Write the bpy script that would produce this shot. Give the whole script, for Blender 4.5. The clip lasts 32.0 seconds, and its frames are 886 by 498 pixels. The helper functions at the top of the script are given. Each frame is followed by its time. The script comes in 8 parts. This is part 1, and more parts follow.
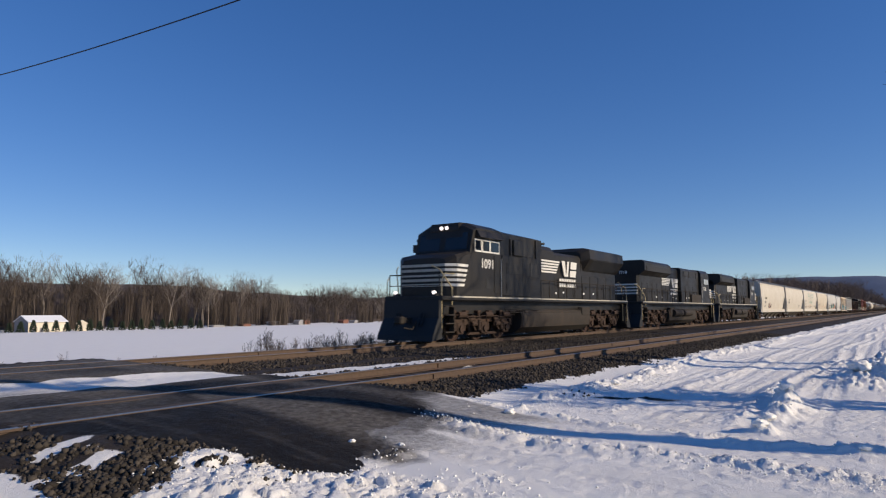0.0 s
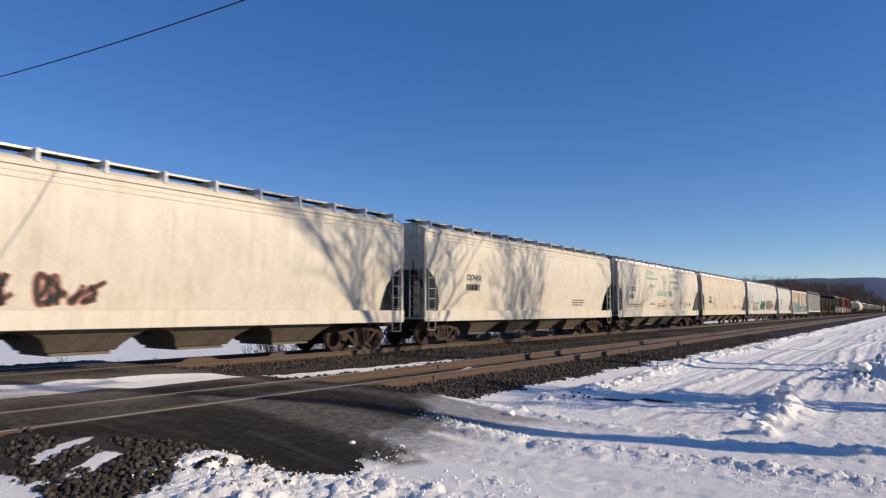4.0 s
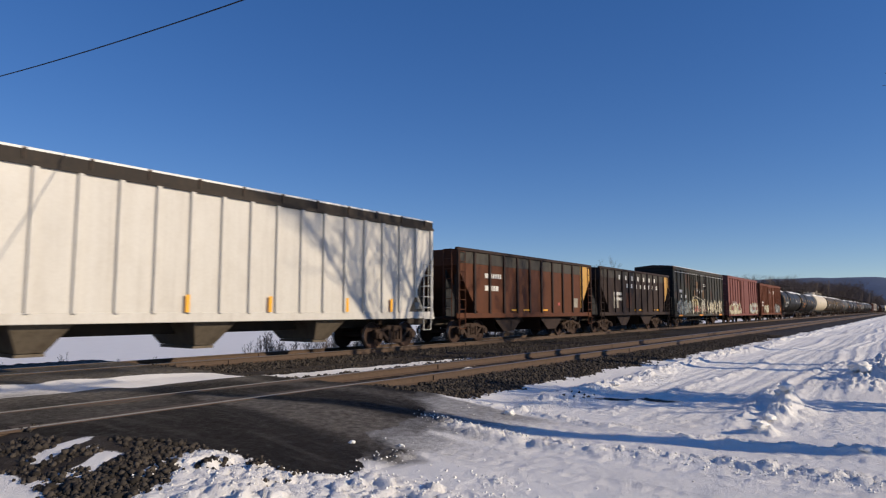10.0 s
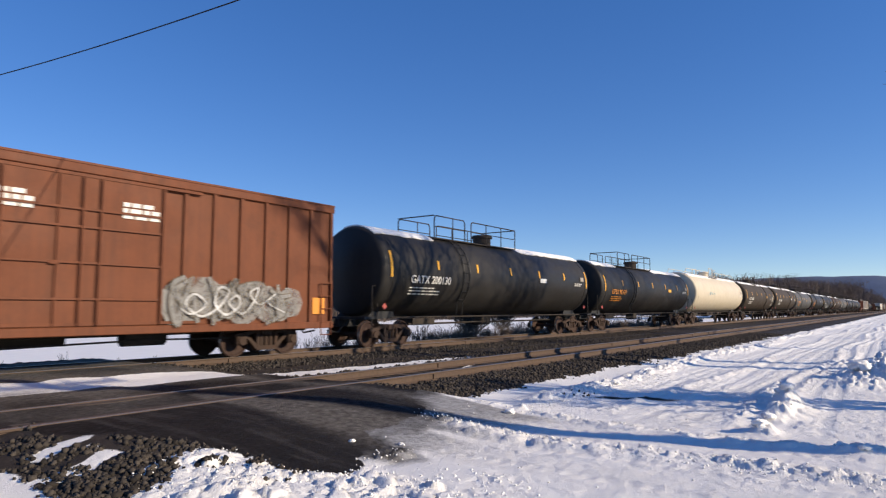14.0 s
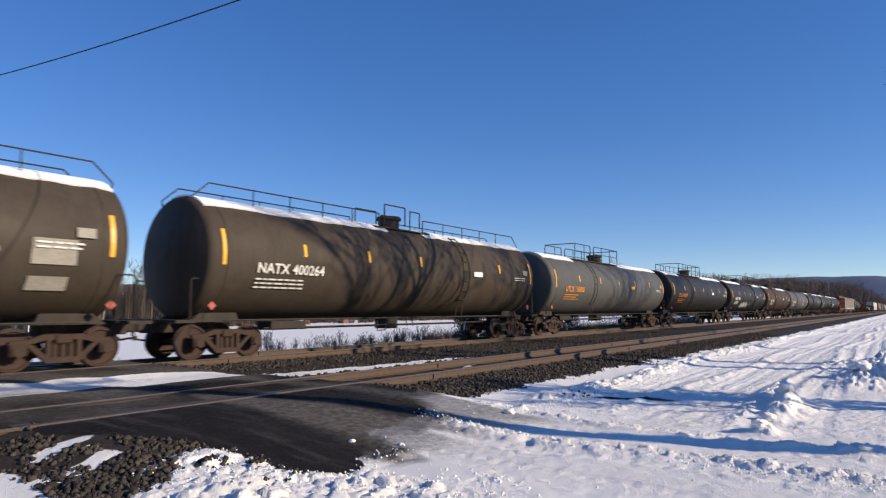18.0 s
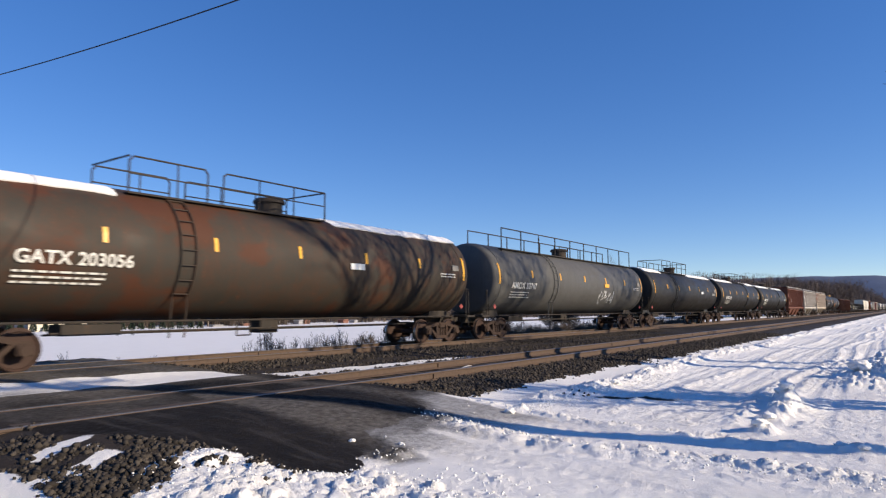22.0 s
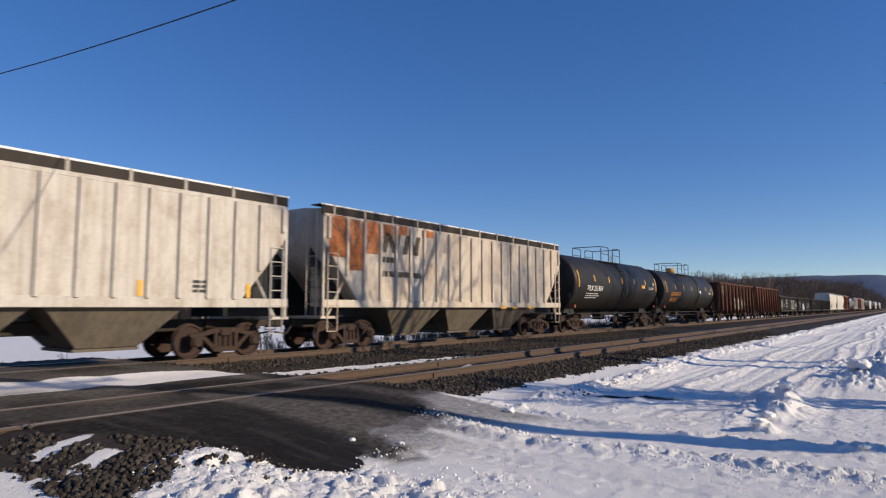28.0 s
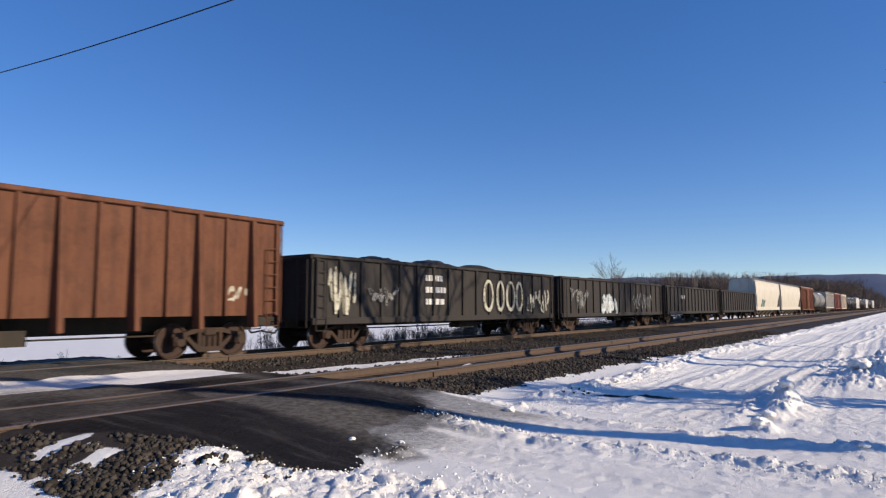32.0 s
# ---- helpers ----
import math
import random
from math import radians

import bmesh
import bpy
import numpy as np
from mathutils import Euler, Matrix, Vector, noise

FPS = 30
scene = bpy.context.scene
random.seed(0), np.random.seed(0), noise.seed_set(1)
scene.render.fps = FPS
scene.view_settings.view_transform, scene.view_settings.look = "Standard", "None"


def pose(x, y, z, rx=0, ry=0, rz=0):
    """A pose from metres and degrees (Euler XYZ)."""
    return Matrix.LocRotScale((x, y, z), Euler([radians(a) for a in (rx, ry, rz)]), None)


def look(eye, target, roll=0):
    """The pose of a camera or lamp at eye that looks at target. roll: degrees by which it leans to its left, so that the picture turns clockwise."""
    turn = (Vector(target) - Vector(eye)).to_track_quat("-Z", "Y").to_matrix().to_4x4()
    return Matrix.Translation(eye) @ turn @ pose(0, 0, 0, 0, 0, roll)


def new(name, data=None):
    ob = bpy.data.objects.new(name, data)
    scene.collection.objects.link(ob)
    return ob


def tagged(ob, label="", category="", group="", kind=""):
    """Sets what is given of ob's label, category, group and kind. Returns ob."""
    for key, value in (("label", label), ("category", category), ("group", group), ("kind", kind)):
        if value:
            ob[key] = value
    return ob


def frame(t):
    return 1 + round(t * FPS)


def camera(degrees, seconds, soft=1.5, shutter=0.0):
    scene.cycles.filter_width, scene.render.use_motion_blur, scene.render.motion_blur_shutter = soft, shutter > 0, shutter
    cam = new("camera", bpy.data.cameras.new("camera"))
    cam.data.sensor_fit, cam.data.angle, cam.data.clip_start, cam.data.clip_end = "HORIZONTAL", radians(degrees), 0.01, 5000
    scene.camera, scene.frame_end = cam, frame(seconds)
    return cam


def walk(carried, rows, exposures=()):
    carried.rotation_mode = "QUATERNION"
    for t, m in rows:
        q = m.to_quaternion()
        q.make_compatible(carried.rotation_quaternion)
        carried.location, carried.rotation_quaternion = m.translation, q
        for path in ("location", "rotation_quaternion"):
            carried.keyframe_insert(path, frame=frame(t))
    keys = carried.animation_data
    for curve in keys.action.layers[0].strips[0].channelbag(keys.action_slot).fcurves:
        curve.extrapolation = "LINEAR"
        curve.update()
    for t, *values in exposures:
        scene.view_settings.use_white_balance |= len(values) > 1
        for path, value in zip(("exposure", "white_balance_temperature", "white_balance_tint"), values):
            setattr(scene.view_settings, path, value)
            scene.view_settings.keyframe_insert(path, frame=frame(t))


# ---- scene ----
# World: x runs along the tracks, away from the level crossing; y across them, away from
# the camera; z = 0 is the top of the rails. The train runs towards -x.
EYE = (0.0, 0.0, 1.36)
YAW = 36.04          # degrees from +x towards +y
TILT = 5.355
LEAN = 0.0
cam = camera(69.45, 32.0, 1.2, 0.13)


def view(up):
    """The pose of the camera on its stand, tilted up by some hundredths of a degree more."""
    a, e = radians(YAW), radians(TILT + up * 0.0507)
    way = Vector((math.cos(a) * math.cos(e), math.sin(a) * math.cos(e), math.sin(e)))
    return look(EYE, Vector(EYE) + way, LEAN)


SWAY = [(0, 0), (1.5, 0), (2, 1), (3.5, 2), (4.5, 3.6), (5.5, 4.8), (6, 3.2), (6.5, 2), (7, 1.4), (8, 1.7), (10, 2),
        (12, 1.4), (13, 0), (14, -0.3), (14.5, -1), (16.5, -0.4), (18, 0), (19, -1.3), (21.5, -1.4), (22.5, 0),
        (25.5, 0), (27.5, -1.5), (28.5, -2.6), (29.5, -4.5), (30.5, -6), (31.2, -5.4), (32, -3.6)]
walk(cam, [(t, view(u)) for t, u in SWAY], [(0, -0.22), (1, 0.12), (2, 0.25), (4, -0.1), (6, -0.5), (9, -0.38), (10, -0.30), (11, 0.05), (12, 0.15), (14.5, 0.15), (16, -0.1), (17, -0.15), (18, 0.1), (19, 0.2), (26, 0.15), (28, -0.18), (29, -0.1), (30, 0.12), (32, 0.08)])

# ---- light: a low winter sun from behind the camera, across the tracks ----
SUN_EL = radians(22.5)
SUN_AZ = math.pi - 0.28      # clockwise from +y
world = bpy.data.worlds.new("winter_sky")
scene.world = world
world.use_nodes = True
wn, wl = world.node_tree.nodes, world.node_tree.links
sky = wn.new("ShaderNodeTexSky")
sky.sky_type = "NISHITA"
sky.sun_disc = False
sky.sun_elevation, sky.sun_rotation = SUN_EL, SUN_AZ
sky.air_density, sky.dust_density, sky.ozone_density = 0.72, 0.0, 3.2
even = wn.new("ShaderNodeGamma")
even.inputs["Gamma"].default_value = 0.67
rich = wn.new("ShaderNodeHueSaturation")      # a clear, dry winter air
rich.inputs["Saturation"].default_value = 1.49
rich.inputs["Hue"].default_value = 0.517
wl.new(sky.outputs[0], even.inputs["Color"])
wl.new(even.outputs[0], rich.inputs["Color"])
wl.new(rich.outputs[0], wn["Background"].inputs[0])
wn["Background"].inputs[1].default_value = 0.223
sun_dir = Vector((math.sin(SUN_AZ) * math.cos(SUN_EL), math.cos(SUN_AZ) * math.cos(SUN_EL), math.sin(SUN_EL)))
sun = new("sun", bpy.data.lights.new("sun", "SUN"))
sun.data.energy, sun.data.angle, sun.data.color = 5.0, radians(0.53), (1.0, 0.85, 0.65)
sun.matrix_world = look(sun_dir * 100, (0, 0, 0))

# ---- tools for meshes and materials ----
class Shape:
    """Collects faces for one mesh."""

    def __init__(self, lift=0.0, turned=False):
        self.v, self.f, self.m = [], [], Matrix.Translation((0, 0, lift))
        if turned:
            self.m = self.m @ Matrix.Scale(-1, 4, (1, 0, 0))

    def add(self, verts, faces):
        n = len(self.v)
        self.v += [tuple(self.m @ Vector(p)) for p in verts]
        self.f += [tuple(n + i for i in f) for f in faces]
        return self

    def box(self, x0, x1, y0, y1, z0, z1):
        return self.add([(x0, y0, z0), (x1, y0, z0), (x1, y1, z0), (x0, y1, z0), (x0, y0, z1), (x1, y0, z1), (x1, y1, z1), (x0, y1, z1)],
                        [(0, 3, 2, 1), (4, 5, 6, 7), (0, 1, 5, 4), (1, 2, 6, 5), (2, 3, 7, 6), (3, 0, 4, 7)])

    def chamfer(self, x0, x1, y0, y1, z0, z1, c=0.03):
        """A box with its upright and lengthwise edges cut."""
        pr = [(y0 + c, z0), (y1 - c, z0), (y1, z0 + c), (y1, z1 - c), (y1 - c, z1), (y0 + c, z1), (y0, z1 - c), (y0, z0 + c)]
        inner = [(min(max(y, y0 + c), y1 - c), min(max(z, z0 + c), z1 - c)) for y, z in pr]
        return self.loft([(x0, inner), (x0 + c, pr), (x1 - c, pr), (x1, inner)])

    def loft(self, rings):
        """Rings (x, [(y, z), ...]) joined along x, both ends closed."""
        k, n, vs, fs = len(rings[0][1]), len(rings), [], []
        for x, pr in rings:
            vs += [(x, y, z) for y, z in pr]
        for i in range(n - 1):
            for j in range(k):
                a, b = i * k + j, i * k + (j + 1) % k
                fs.append((a, a + k, b + k, b))
        fs.append(tuple(range(k)))
        fs.append(tuple((n - 1) * k + j for j in reversed(range(k))))
        return self.add(vs, fs)

    def prism(self, pts, y0, y1):
        """A polygon in x, z pushed from y0 to y1."""
        k = len(pts)
        vs = [(x, y0, z) for x, z in pts] + [(x, y1, z) for x, z in pts]
        fs = [(j, (j + 1) % k, k + (j + 1) % k, k + j) for j in range(k)]
        return self.add(vs, fs + [tuple(reversed(range(k))), tuple(range(k, 2 * k))])

    def rod(self, a, b, r, n=6, r2=None):
        a, b = Vector(a), Vector(b)
        d = b - a
        if d.length < 1e-6:
            return self
        q = d.to_track_quat("Z", "Y")
        r2 = r if r2 is None else r2
        ring = [Vector((math.cos(2 * math.pi * i / n), math.sin(2 * math.pi * i / n), 0)) for i in range(n)]
        vs = [a + q @ (p * r) for p in ring] + [b + q @ (p * r2) for p in ring]
        fs = [(i, (i + 1) % n, n + (i + 1) % n, n + i) for i in range(n)]
        return self.add(vs, fs + [tuple(reversed(range(n))), tuple(range(n, 2 * n))])

    def path(self, pts, r, n=5):
        for a, b in zip(pts, pts[1:]):
            self.rod(a, b, r, n)
        return self

    def turned(self, profile, n=20, axis="y"):
        """Profile of (radius, along) spun round an axis."""
        vs, fs, k = [], [], len(profile)
        for i in range(n):
            c, s = math.cos(2 * math.pi * i / n), math.sin(2 * math.pi * i / n)
            for r, t in profile:
                vs.append({"y": (r * c, t, r * s), "x": (t, r * c, r * s), "z": (r * c, r * s, t)}[axis])
        for i in range(n):
            for j in range(k - 1):
                a, b = i * k + j, ((i + 1) % n) * k + j
                fs.append((a, a + 1, b + 1, b))
        return self.add(vs, fs)

    def mesh(self, name, mats, smooth=None):
        me = bpy.data.meshes.new(name)
        me.from_pydata(self.v, [], self.f)
        for m in (mats if isinstance(mats, (list, tuple)) else [mats]):
            me.materials.append(m)
        bm = bmesh.new()
        bm.from_mesh(me)
        bmesh.ops.recalc_face_normals(bm, faces=bm.faces)
        if smooth is not None:
            for f in bm.faces:
                f.smooth = True
            for e in bm.edges:
                if len(e.link_faces) == 2 and e.calc_face_angle(0) > radians(smooth):
                    e.smooth = False
        bm.to_mesh(me)
        bm.free()
        return me


MESHES = {}


def cached(key, make):
    if key not in MESHES:
        MESHES[key] = make()
    return MESHES[key]


def part(name, mesh, parent, at=None, label=""):
    """Links a mesh as one object under a thing or a part."""
    ob = new(name, mesh)
    ob.parent = parent
    if at is not None:
        ob.matrix_basis = at
    return tagged(ob, label)


def thing(name, mesh, at=None, label="", category="", group="", kind=""):
    ob = new(name, mesh)
    if at is not None:
        ob.matrix_basis = at
    return tagged(ob, label, category, group, kind)


def nodes_of(name, rough=0.6, metal=0.0):
    m = bpy.data.materials.new(name)
    m.use_nodes = True
    nt = m.node_tree
    b = nt.nodes["Principled BSDF"]
    b.inputs["Roughness"].default_value, b.inputs["Metallic"].default_value = rough, metal
    return m, nt, b


def node(nt, kind, **values):
    n = nt.nodes.new("ShaderNode" + kind)
    for k, v in values.items():
        n.inputs[k.replace("_", " ")].default_value = v
    return n


def mapped(nt, scale, coord="Object"):
    tc = nt.nodes.new("ShaderNodeTexCoord")
    mp = nt.nodes.new("ShaderNodeMapping")
    mp.inputs["Scale"].default_value = scale
    nt.links.new(tc.outputs[coord], mp.inputs[0])
    return mp.outputs[0]


def noise_of(nt, vec, scale, detail=5.0, rough=0.6):
    n = node(nt, "TexNoise", Scale=scale, Detail=detail, Roughness=rough)
    if vec is not None:
        nt.links.new(vec, n.inputs["Vector"])
    return n.outputs["Fac"]


def ramp(nt, fac, lo, hi, a=(0, 0, 0, 1), b=(1, 1, 1, 1)):
    r = nt.nodes.new("ShaderNodeValToRGB")
    r.color_ramp.elements[0].position, r.color_ramp.elements[1].position = lo, hi
    r.color_ramp.elements[0].color, r.color_ramp.elements[1].color = a, b
    nt.links.new(fac, r.inputs[0])
    return r.outputs[0]


def mix(nt, fac, a, b, mode="MIX"):
    n = nt.nodes.new("ShaderNodeMix")
    n.data_type, n.blend_type = "RGBA", mode
    for sock, v in ((n.inputs[0], fac), (n.inputs[6], a), (n.inputs[7], b)):
        if isinstance(v, bpy.types.NodeSocket):
            nt.links.new(v, sock)
        else:
            sock.default_value = v if isinstance(v, (int, float)) else (*v[:3], 1)
    return n.outputs[2]


def bump(nt, b, height, strength, distance):
    n = node(nt, "Bump", Strength=strength, Distance=distance)
    nt.links.new(height, n.inputs["Height"])
    nt.links.new(n.outputs[0], b.inputs["Normal"])


def plain(name, color, rough=0.6, metal=0.0, grain=0.25, scale=6.0):
    """A surface of one colour with fine grain and broad unevenness."""
    m, nt, b = nodes_of(name, rough, metal)
    v = mapped(nt, (1, 1, 1))
    f = mix(nt, 0.5, noise_of(nt, v, scale), noise_of(nt, v, scale * 9))
    dark, lite = [c * (1 - grain) for c in color], [min(1, c * (1 + grain)) for c in color]
    nt.links.new(ramp(nt, f, 0.3, 0.7, (*dark, 1), (*lite, 1)), b.inputs["Base Color"])
    bump(nt, b, f, 0.25, 0.01)
    return m


def paint(name, color, dirt=(0.10, 0.07, 0.05), amount=0.35, rust=0.15, rough=0.5, fade=0.15, patch=None, sheen=None):
    """Old car-body paint: faded, with streaks running down, grime and rust spots."""
    m, nt, b = nodes_of(name, rough)
    deep = 0.55 if max(color) < 0.4 else 1.0      # dark paints are scaled down for stronger tonal contrast
    b.inputs["Specular IOR Level"].default_value = sheen or (0.22 if deep < 1 else 0.4)
    color, dirt = [v * deep for v in color], [v * deep for v in dirt]
    info = nt.nodes.new("ShaderNodeObjectInfo")
    tc = nt.nodes.new("ShaderNodeTexCoord")
    shift = nt.nodes.new("ShaderNodeVectorMath")
    shift.operation = "ADD"
    nt.links.new(tc.outputs["Object"], shift.inputs[0])
    nt.links.new(info.outputs["Location"], shift.inputs[1])
    base = tc.outputs["Object"]

    def at(scale):
        mp = nt.nodes.new("ShaderNodeMapping")
        mp.inputs["Scale"].default_value = scale
        nt.links.new(base, mp.inputs[0])
        return mp.outputs[0]
    broad = noise_of(nt, at((0.5, 0.5, 0.9)), 1.0, 6, 0.65)
    streak = noise_of(nt, at((4.5, 4.5, 0.22)), 1.0, 7, 0.7)
    fine = noise_of(nt, at((14, 14, 14)), 1.0, 5, 0.7)
    c2 = [min(1, c * (1 - fade) + 0.5 * fade * (0.25 + max(color))) for c in color]
    col = mix(nt, ramp(nt, broad, 0.3, 0.7), color, c2)
    col = mix(nt, ramp(nt, streak, 0.46, 0.78, (0, 0, 0, 1), (amount, amount, amount, 1)), col, dirt)
    blot = noise_of(nt, at((0.9, 0.9, 0.55)), 1.6, 9, 0.78)
    col = mix(nt, ramp(nt, blot, 0.47, 0.68, (0, 0, 0, 1), (amount * 0.95,) * 3 + (1,)), col, dirt)
    run = noise_of(nt, at((9, 9, 0.12)), 1.0, 6, 0.75)
    col = mix(nt, ramp(nt, run, 0.54, 0.74, (0, 0, 0, 1), (amount * 0.8,) * 3 + (1,)), col, [v * 0.6 for v in dirt])
    if patch:
        col = mix(nt, ramp(nt, noise_of(nt, at((0.35, 0.35, 0.5)), 1.3, 5, 0.6), 0.52, 0.60), col, patch)
    spots = mix(nt, 0.5, streak, fine)
    col = mix(nt, ramp(nt, spots, 0.62 - 0.12 * rust, 0.68, (0, 0, 0, 1), (min(1, 4 * rust),) * 3 + (1,)), col, (0.16, 0.06, 0.03))
    col = mix(nt, ramp(nt, fine, 0.35, 0.75, (0, 0, 0, 1), (0.22,) * 3 + (1,)), col, dirt)
    nt.links.new(col, b.inputs["Base Color"])
    nt.links.new(ramp(nt, broad, 0.3, 0.7, (rough - 0.1,) * 3 + (1,), (min(1, rough + 0.2),) * 3 + (1,)), b.inputs["Roughness"])
    bump(nt, b, mix(nt, 0.7, broad, fine), 0.12, 0.02)
    return m

# ---- materials of the place ----
def ground_material():
    m, nt, b = nodes_of("ground_surface", 0.8)
    v = mapped(nt, (1, 1, 1))

    def attr(name):
        n = nt.nodes.new("ShaderNodeAttribute")
        n.attribute_name = name
        return n.outputs["Fac"]

    def edged(name, scale, lo=0.44, hi=0.56, swing=0.5):
        """A zone whose border is broken up by noise."""
        n = mix(nt, 0.5, noise_of(nt, v, scale, 6, 0.7), noise_of(nt, v, scale * 6, 4, 0.7))
        add = nt.nodes.new("ShaderNodeMath")
        add.operation = "MULTIPLY_ADD"
        nt.links.new(n, add.inputs[0])
        add.inputs[1].default_value = swing
        sub = nt.nodes.new("ShaderNodeMath")
        sub.operation = "SUBTRACT"
        nt.links.new(attr(name), sub.inputs[0])
        sub.inputs[1].default_value = swing / 2
        nt.links.new(sub.outputs[0], add.inputs[2])
        return ramp(nt, add.outputs[0], lo, hi)
    fine, mid, big = noise_of(nt, v, 55, 5, 0.7), noise_of(nt, v, 9, 6, 0.65), noise_of(nt, v, 1.1, 5, 0.6)
    snow = mix(nt, ramp(nt, big, 0.35, 0.7), (0.95, 0.915, 0.865), (0.90, 0.865, 0.815))
    snow = mix(nt, ramp(nt, fine, 0.3, 0.75, (0, 0, 0, 1), (0.25, 0.25, 0.25, 1)), snow, (0.70, 0.675, 0.64))
    worn = mix(nt, ramp(nt, mid, 0.3, 0.7), (0.88, 0.845, 0.80), (0.72, 0.685, 0.64))
    snow = mix(nt, edged("worn", 2.2, 0.15, 0.62, 0.5), snow, worn)
    snow = mix(nt, edged("worn", 3.0, 0.66, 1.05, 0.6), snow, mix(nt, ramp(nt, mid, 0.35, 0.65), (0.42, 0.405, 0.39), (0.26, 0.25, 0.24)))
    snow = mix(nt, edged("slush", 3.0, 0.25, 0.85, 0.5), snow, mix(nt, ramp(nt, mid, 0.35, 0.65), (0.13, 0.12, 0.11), (0.055, 0.05, 0.045)))
    tar = mix(nt, ramp(nt, big, 0.4, 0.62), (0.0135, 0.011, 0.009), (0.023, 0.019, 0.0155))
    tar = mix(nt, ramp(nt, noise_of(nt, mapped(nt, (3.0, 0.45, 1)), 1.2, 6, 0.65), 0.52, 0.66), tar, (0.045, 0.039, 0.034))
    tar = mix(nt, edged("dust", 2.4, 0.12, 0.62, 0.6), tar, mix(nt, ramp(nt, mid, 0.35, 0.65), (0.165, 0.145, 0.12), (0.07, 0.06, 0.05)))
    tar = mix(nt, ramp(nt, fine, 0.58, 0.85), tar, (0.10, 0.095, 0.09))
    stone = mix(nt, ramp(nt, fine, 0.35, 0.65), (0.021, 0.017, 0.0145), (0.068, 0.056, 0.047))
    stone = mix(nt, ramp(nt, mid, 0.4, 0.6, (0, 0, 0, 1), (0.6, 0.6, 0.6, 1)), stone, (0.045, 0.036, 0.03))
    col = mix(nt, edged("ballast", 5.0, 0.42, 0.56, 0.9), snow, stone)
    wet = edged("asphalt", 4.0, 0.45, 0.55, 0.8)
    col = mix(nt, wet, col, tar)
    nt.links.new(col, b.inputs["Base Color"])
    nt.links.new(ramp(nt, mid, 0.3, 0.7, (0.55, 0.55, 0.55, 1), (0.95, 0.95, 0.95, 1)), b.inputs["Roughness"])
    b.inputs["Specular IOR Level"].default_value = 0.12
    bump(nt, b, mix(nt, 0.45, mix(nt, 0.5, fine, mid), noise_of(nt, v, 24, 6, 0.75)), 0.95, 0.035)
    return m


M_GROUND = ground_material()
M_RAIL = plain("rusty_rail_side", (0.088, 0.054, 0.034), 0.75, 0.0, 0.35, 8)
M_HEAD = plain("polished_rail_head", (0.32, 0.30, 0.28), 0.35, 0.8, 0.15, 10)
M_TIE = plain("creosoted_timber", (0.065, 0.045, 0.032), 0.85, 0, 0.4, 5)


def stone_material():
    m, nt, b = nodes_of("crushed_stone", 0.9)
    geo = nt.nodes.new("ShaderNodeNewGeometry")
    tone = ramp(nt, geo.outputs["Random Per Island"], 0.0, 1.0, (0.020, 0.017, 0.014, 1), (0.105, 0.087, 0.070, 1))
    fine = noise_of(nt, mapped(nt, (1, 1, 1)), 60, 4, 0.7)
    nt.links.new(mix(nt, ramp(nt, fine, 0.3, 0.7, (0, 0, 0, 1), (0.5, 0.5, 0.5, 1)), tone, (0.04, 0.034, 0.03)), b.inputs["Base Color"])
    b.inputs["Specular IOR Level"].default_value = 0.15
    return m


M_STONE = stone_material()
M_SNOW = plain("clean_snow", (0.90, 0.87, 0.82), 0.8, 0, 0.06, 20)
M_BARK = plain("grey_bark", (0.11, 0.082, 0.065), 0.9, 0, 0.4, 4)
M_PALEBARK = plain("pale_bark", (0.24, 0.20, 0.165), 0.9, 0, 0.35, 3)
M_TWIG = plain("dry_twigs", (0.088, 0.066, 0.050), 0.9, 0, 0.35, 4)
# same twigs seen far off: air haze is paled into the colour
M_FARTWIG = plain("hazed_twigs", (0.125, 0.095, 0.08), 0.9, 0, 0.35, 0.2)
M_WEED = plain("dead_weeds", (0.17, 0.125, 0.09), 0.9, 0, 0.4, 6)
M_GREEN = plain("evergreen_needles", (0.025, 0.04, 0.022), 0.9, 0, 0.5, 6)
M_WOODPOLE = plain("weathered_pole", (0.13, 0.10, 0.075), 0.85, 0, 0.35, 5)

# ---- ground: one sheet, fine near the camera and coarse far away ----
NEAR_Y, FAR_Y, HALF = 9.15, 16.35, 0.753     # the two tracks, half the gauge between rail centres


def steps(parts):
    out = []
    for a, b, n, power in parts:
        t = np.linspace(0, 1, n, endpoint=False)
        out.append(a + (b - a) * np.sign(power) * (t ** abs(power)) if power > 0 else b - (b - a) * ((1 - t) ** (-power)))
    out.append(np.array([parts[-1][1]]))
    return np.concatenate(out)


def soft(v, a, b):
    t = np.clip((v - a) / (b - a), 0, 1)
    return t * t * (3 - 2 * t)


def lumps(x, y, scale, seed):
    """Smooth value noise on a lattice, from 0 to 1."""
    rng = np.random.RandomState(seed)
    tab = rng.rand(257, 257)
    gx, gy = x * scale, y * scale
    ix, iy = np.floor(gx).astype(int), np.floor(gy).astype(int)
    fx, fy = gx - ix, gy - iy
    fx, fy = fx * fx * (3 - 2 * fx), fy * fy * (3 - 2 * fy)
    a, b_ = tab[ix % 257, iy % 257], tab[(ix + 1) % 257, iy % 257]
    c, d = tab[ix % 257, (iy + 1) % 257], tab[(ix + 1) % 257, (iy + 1) % 257]
    return (a * (1 - fx) + b_ * fx) * (1 - fy) + (c * (1 - fx) + d * fx) * fy


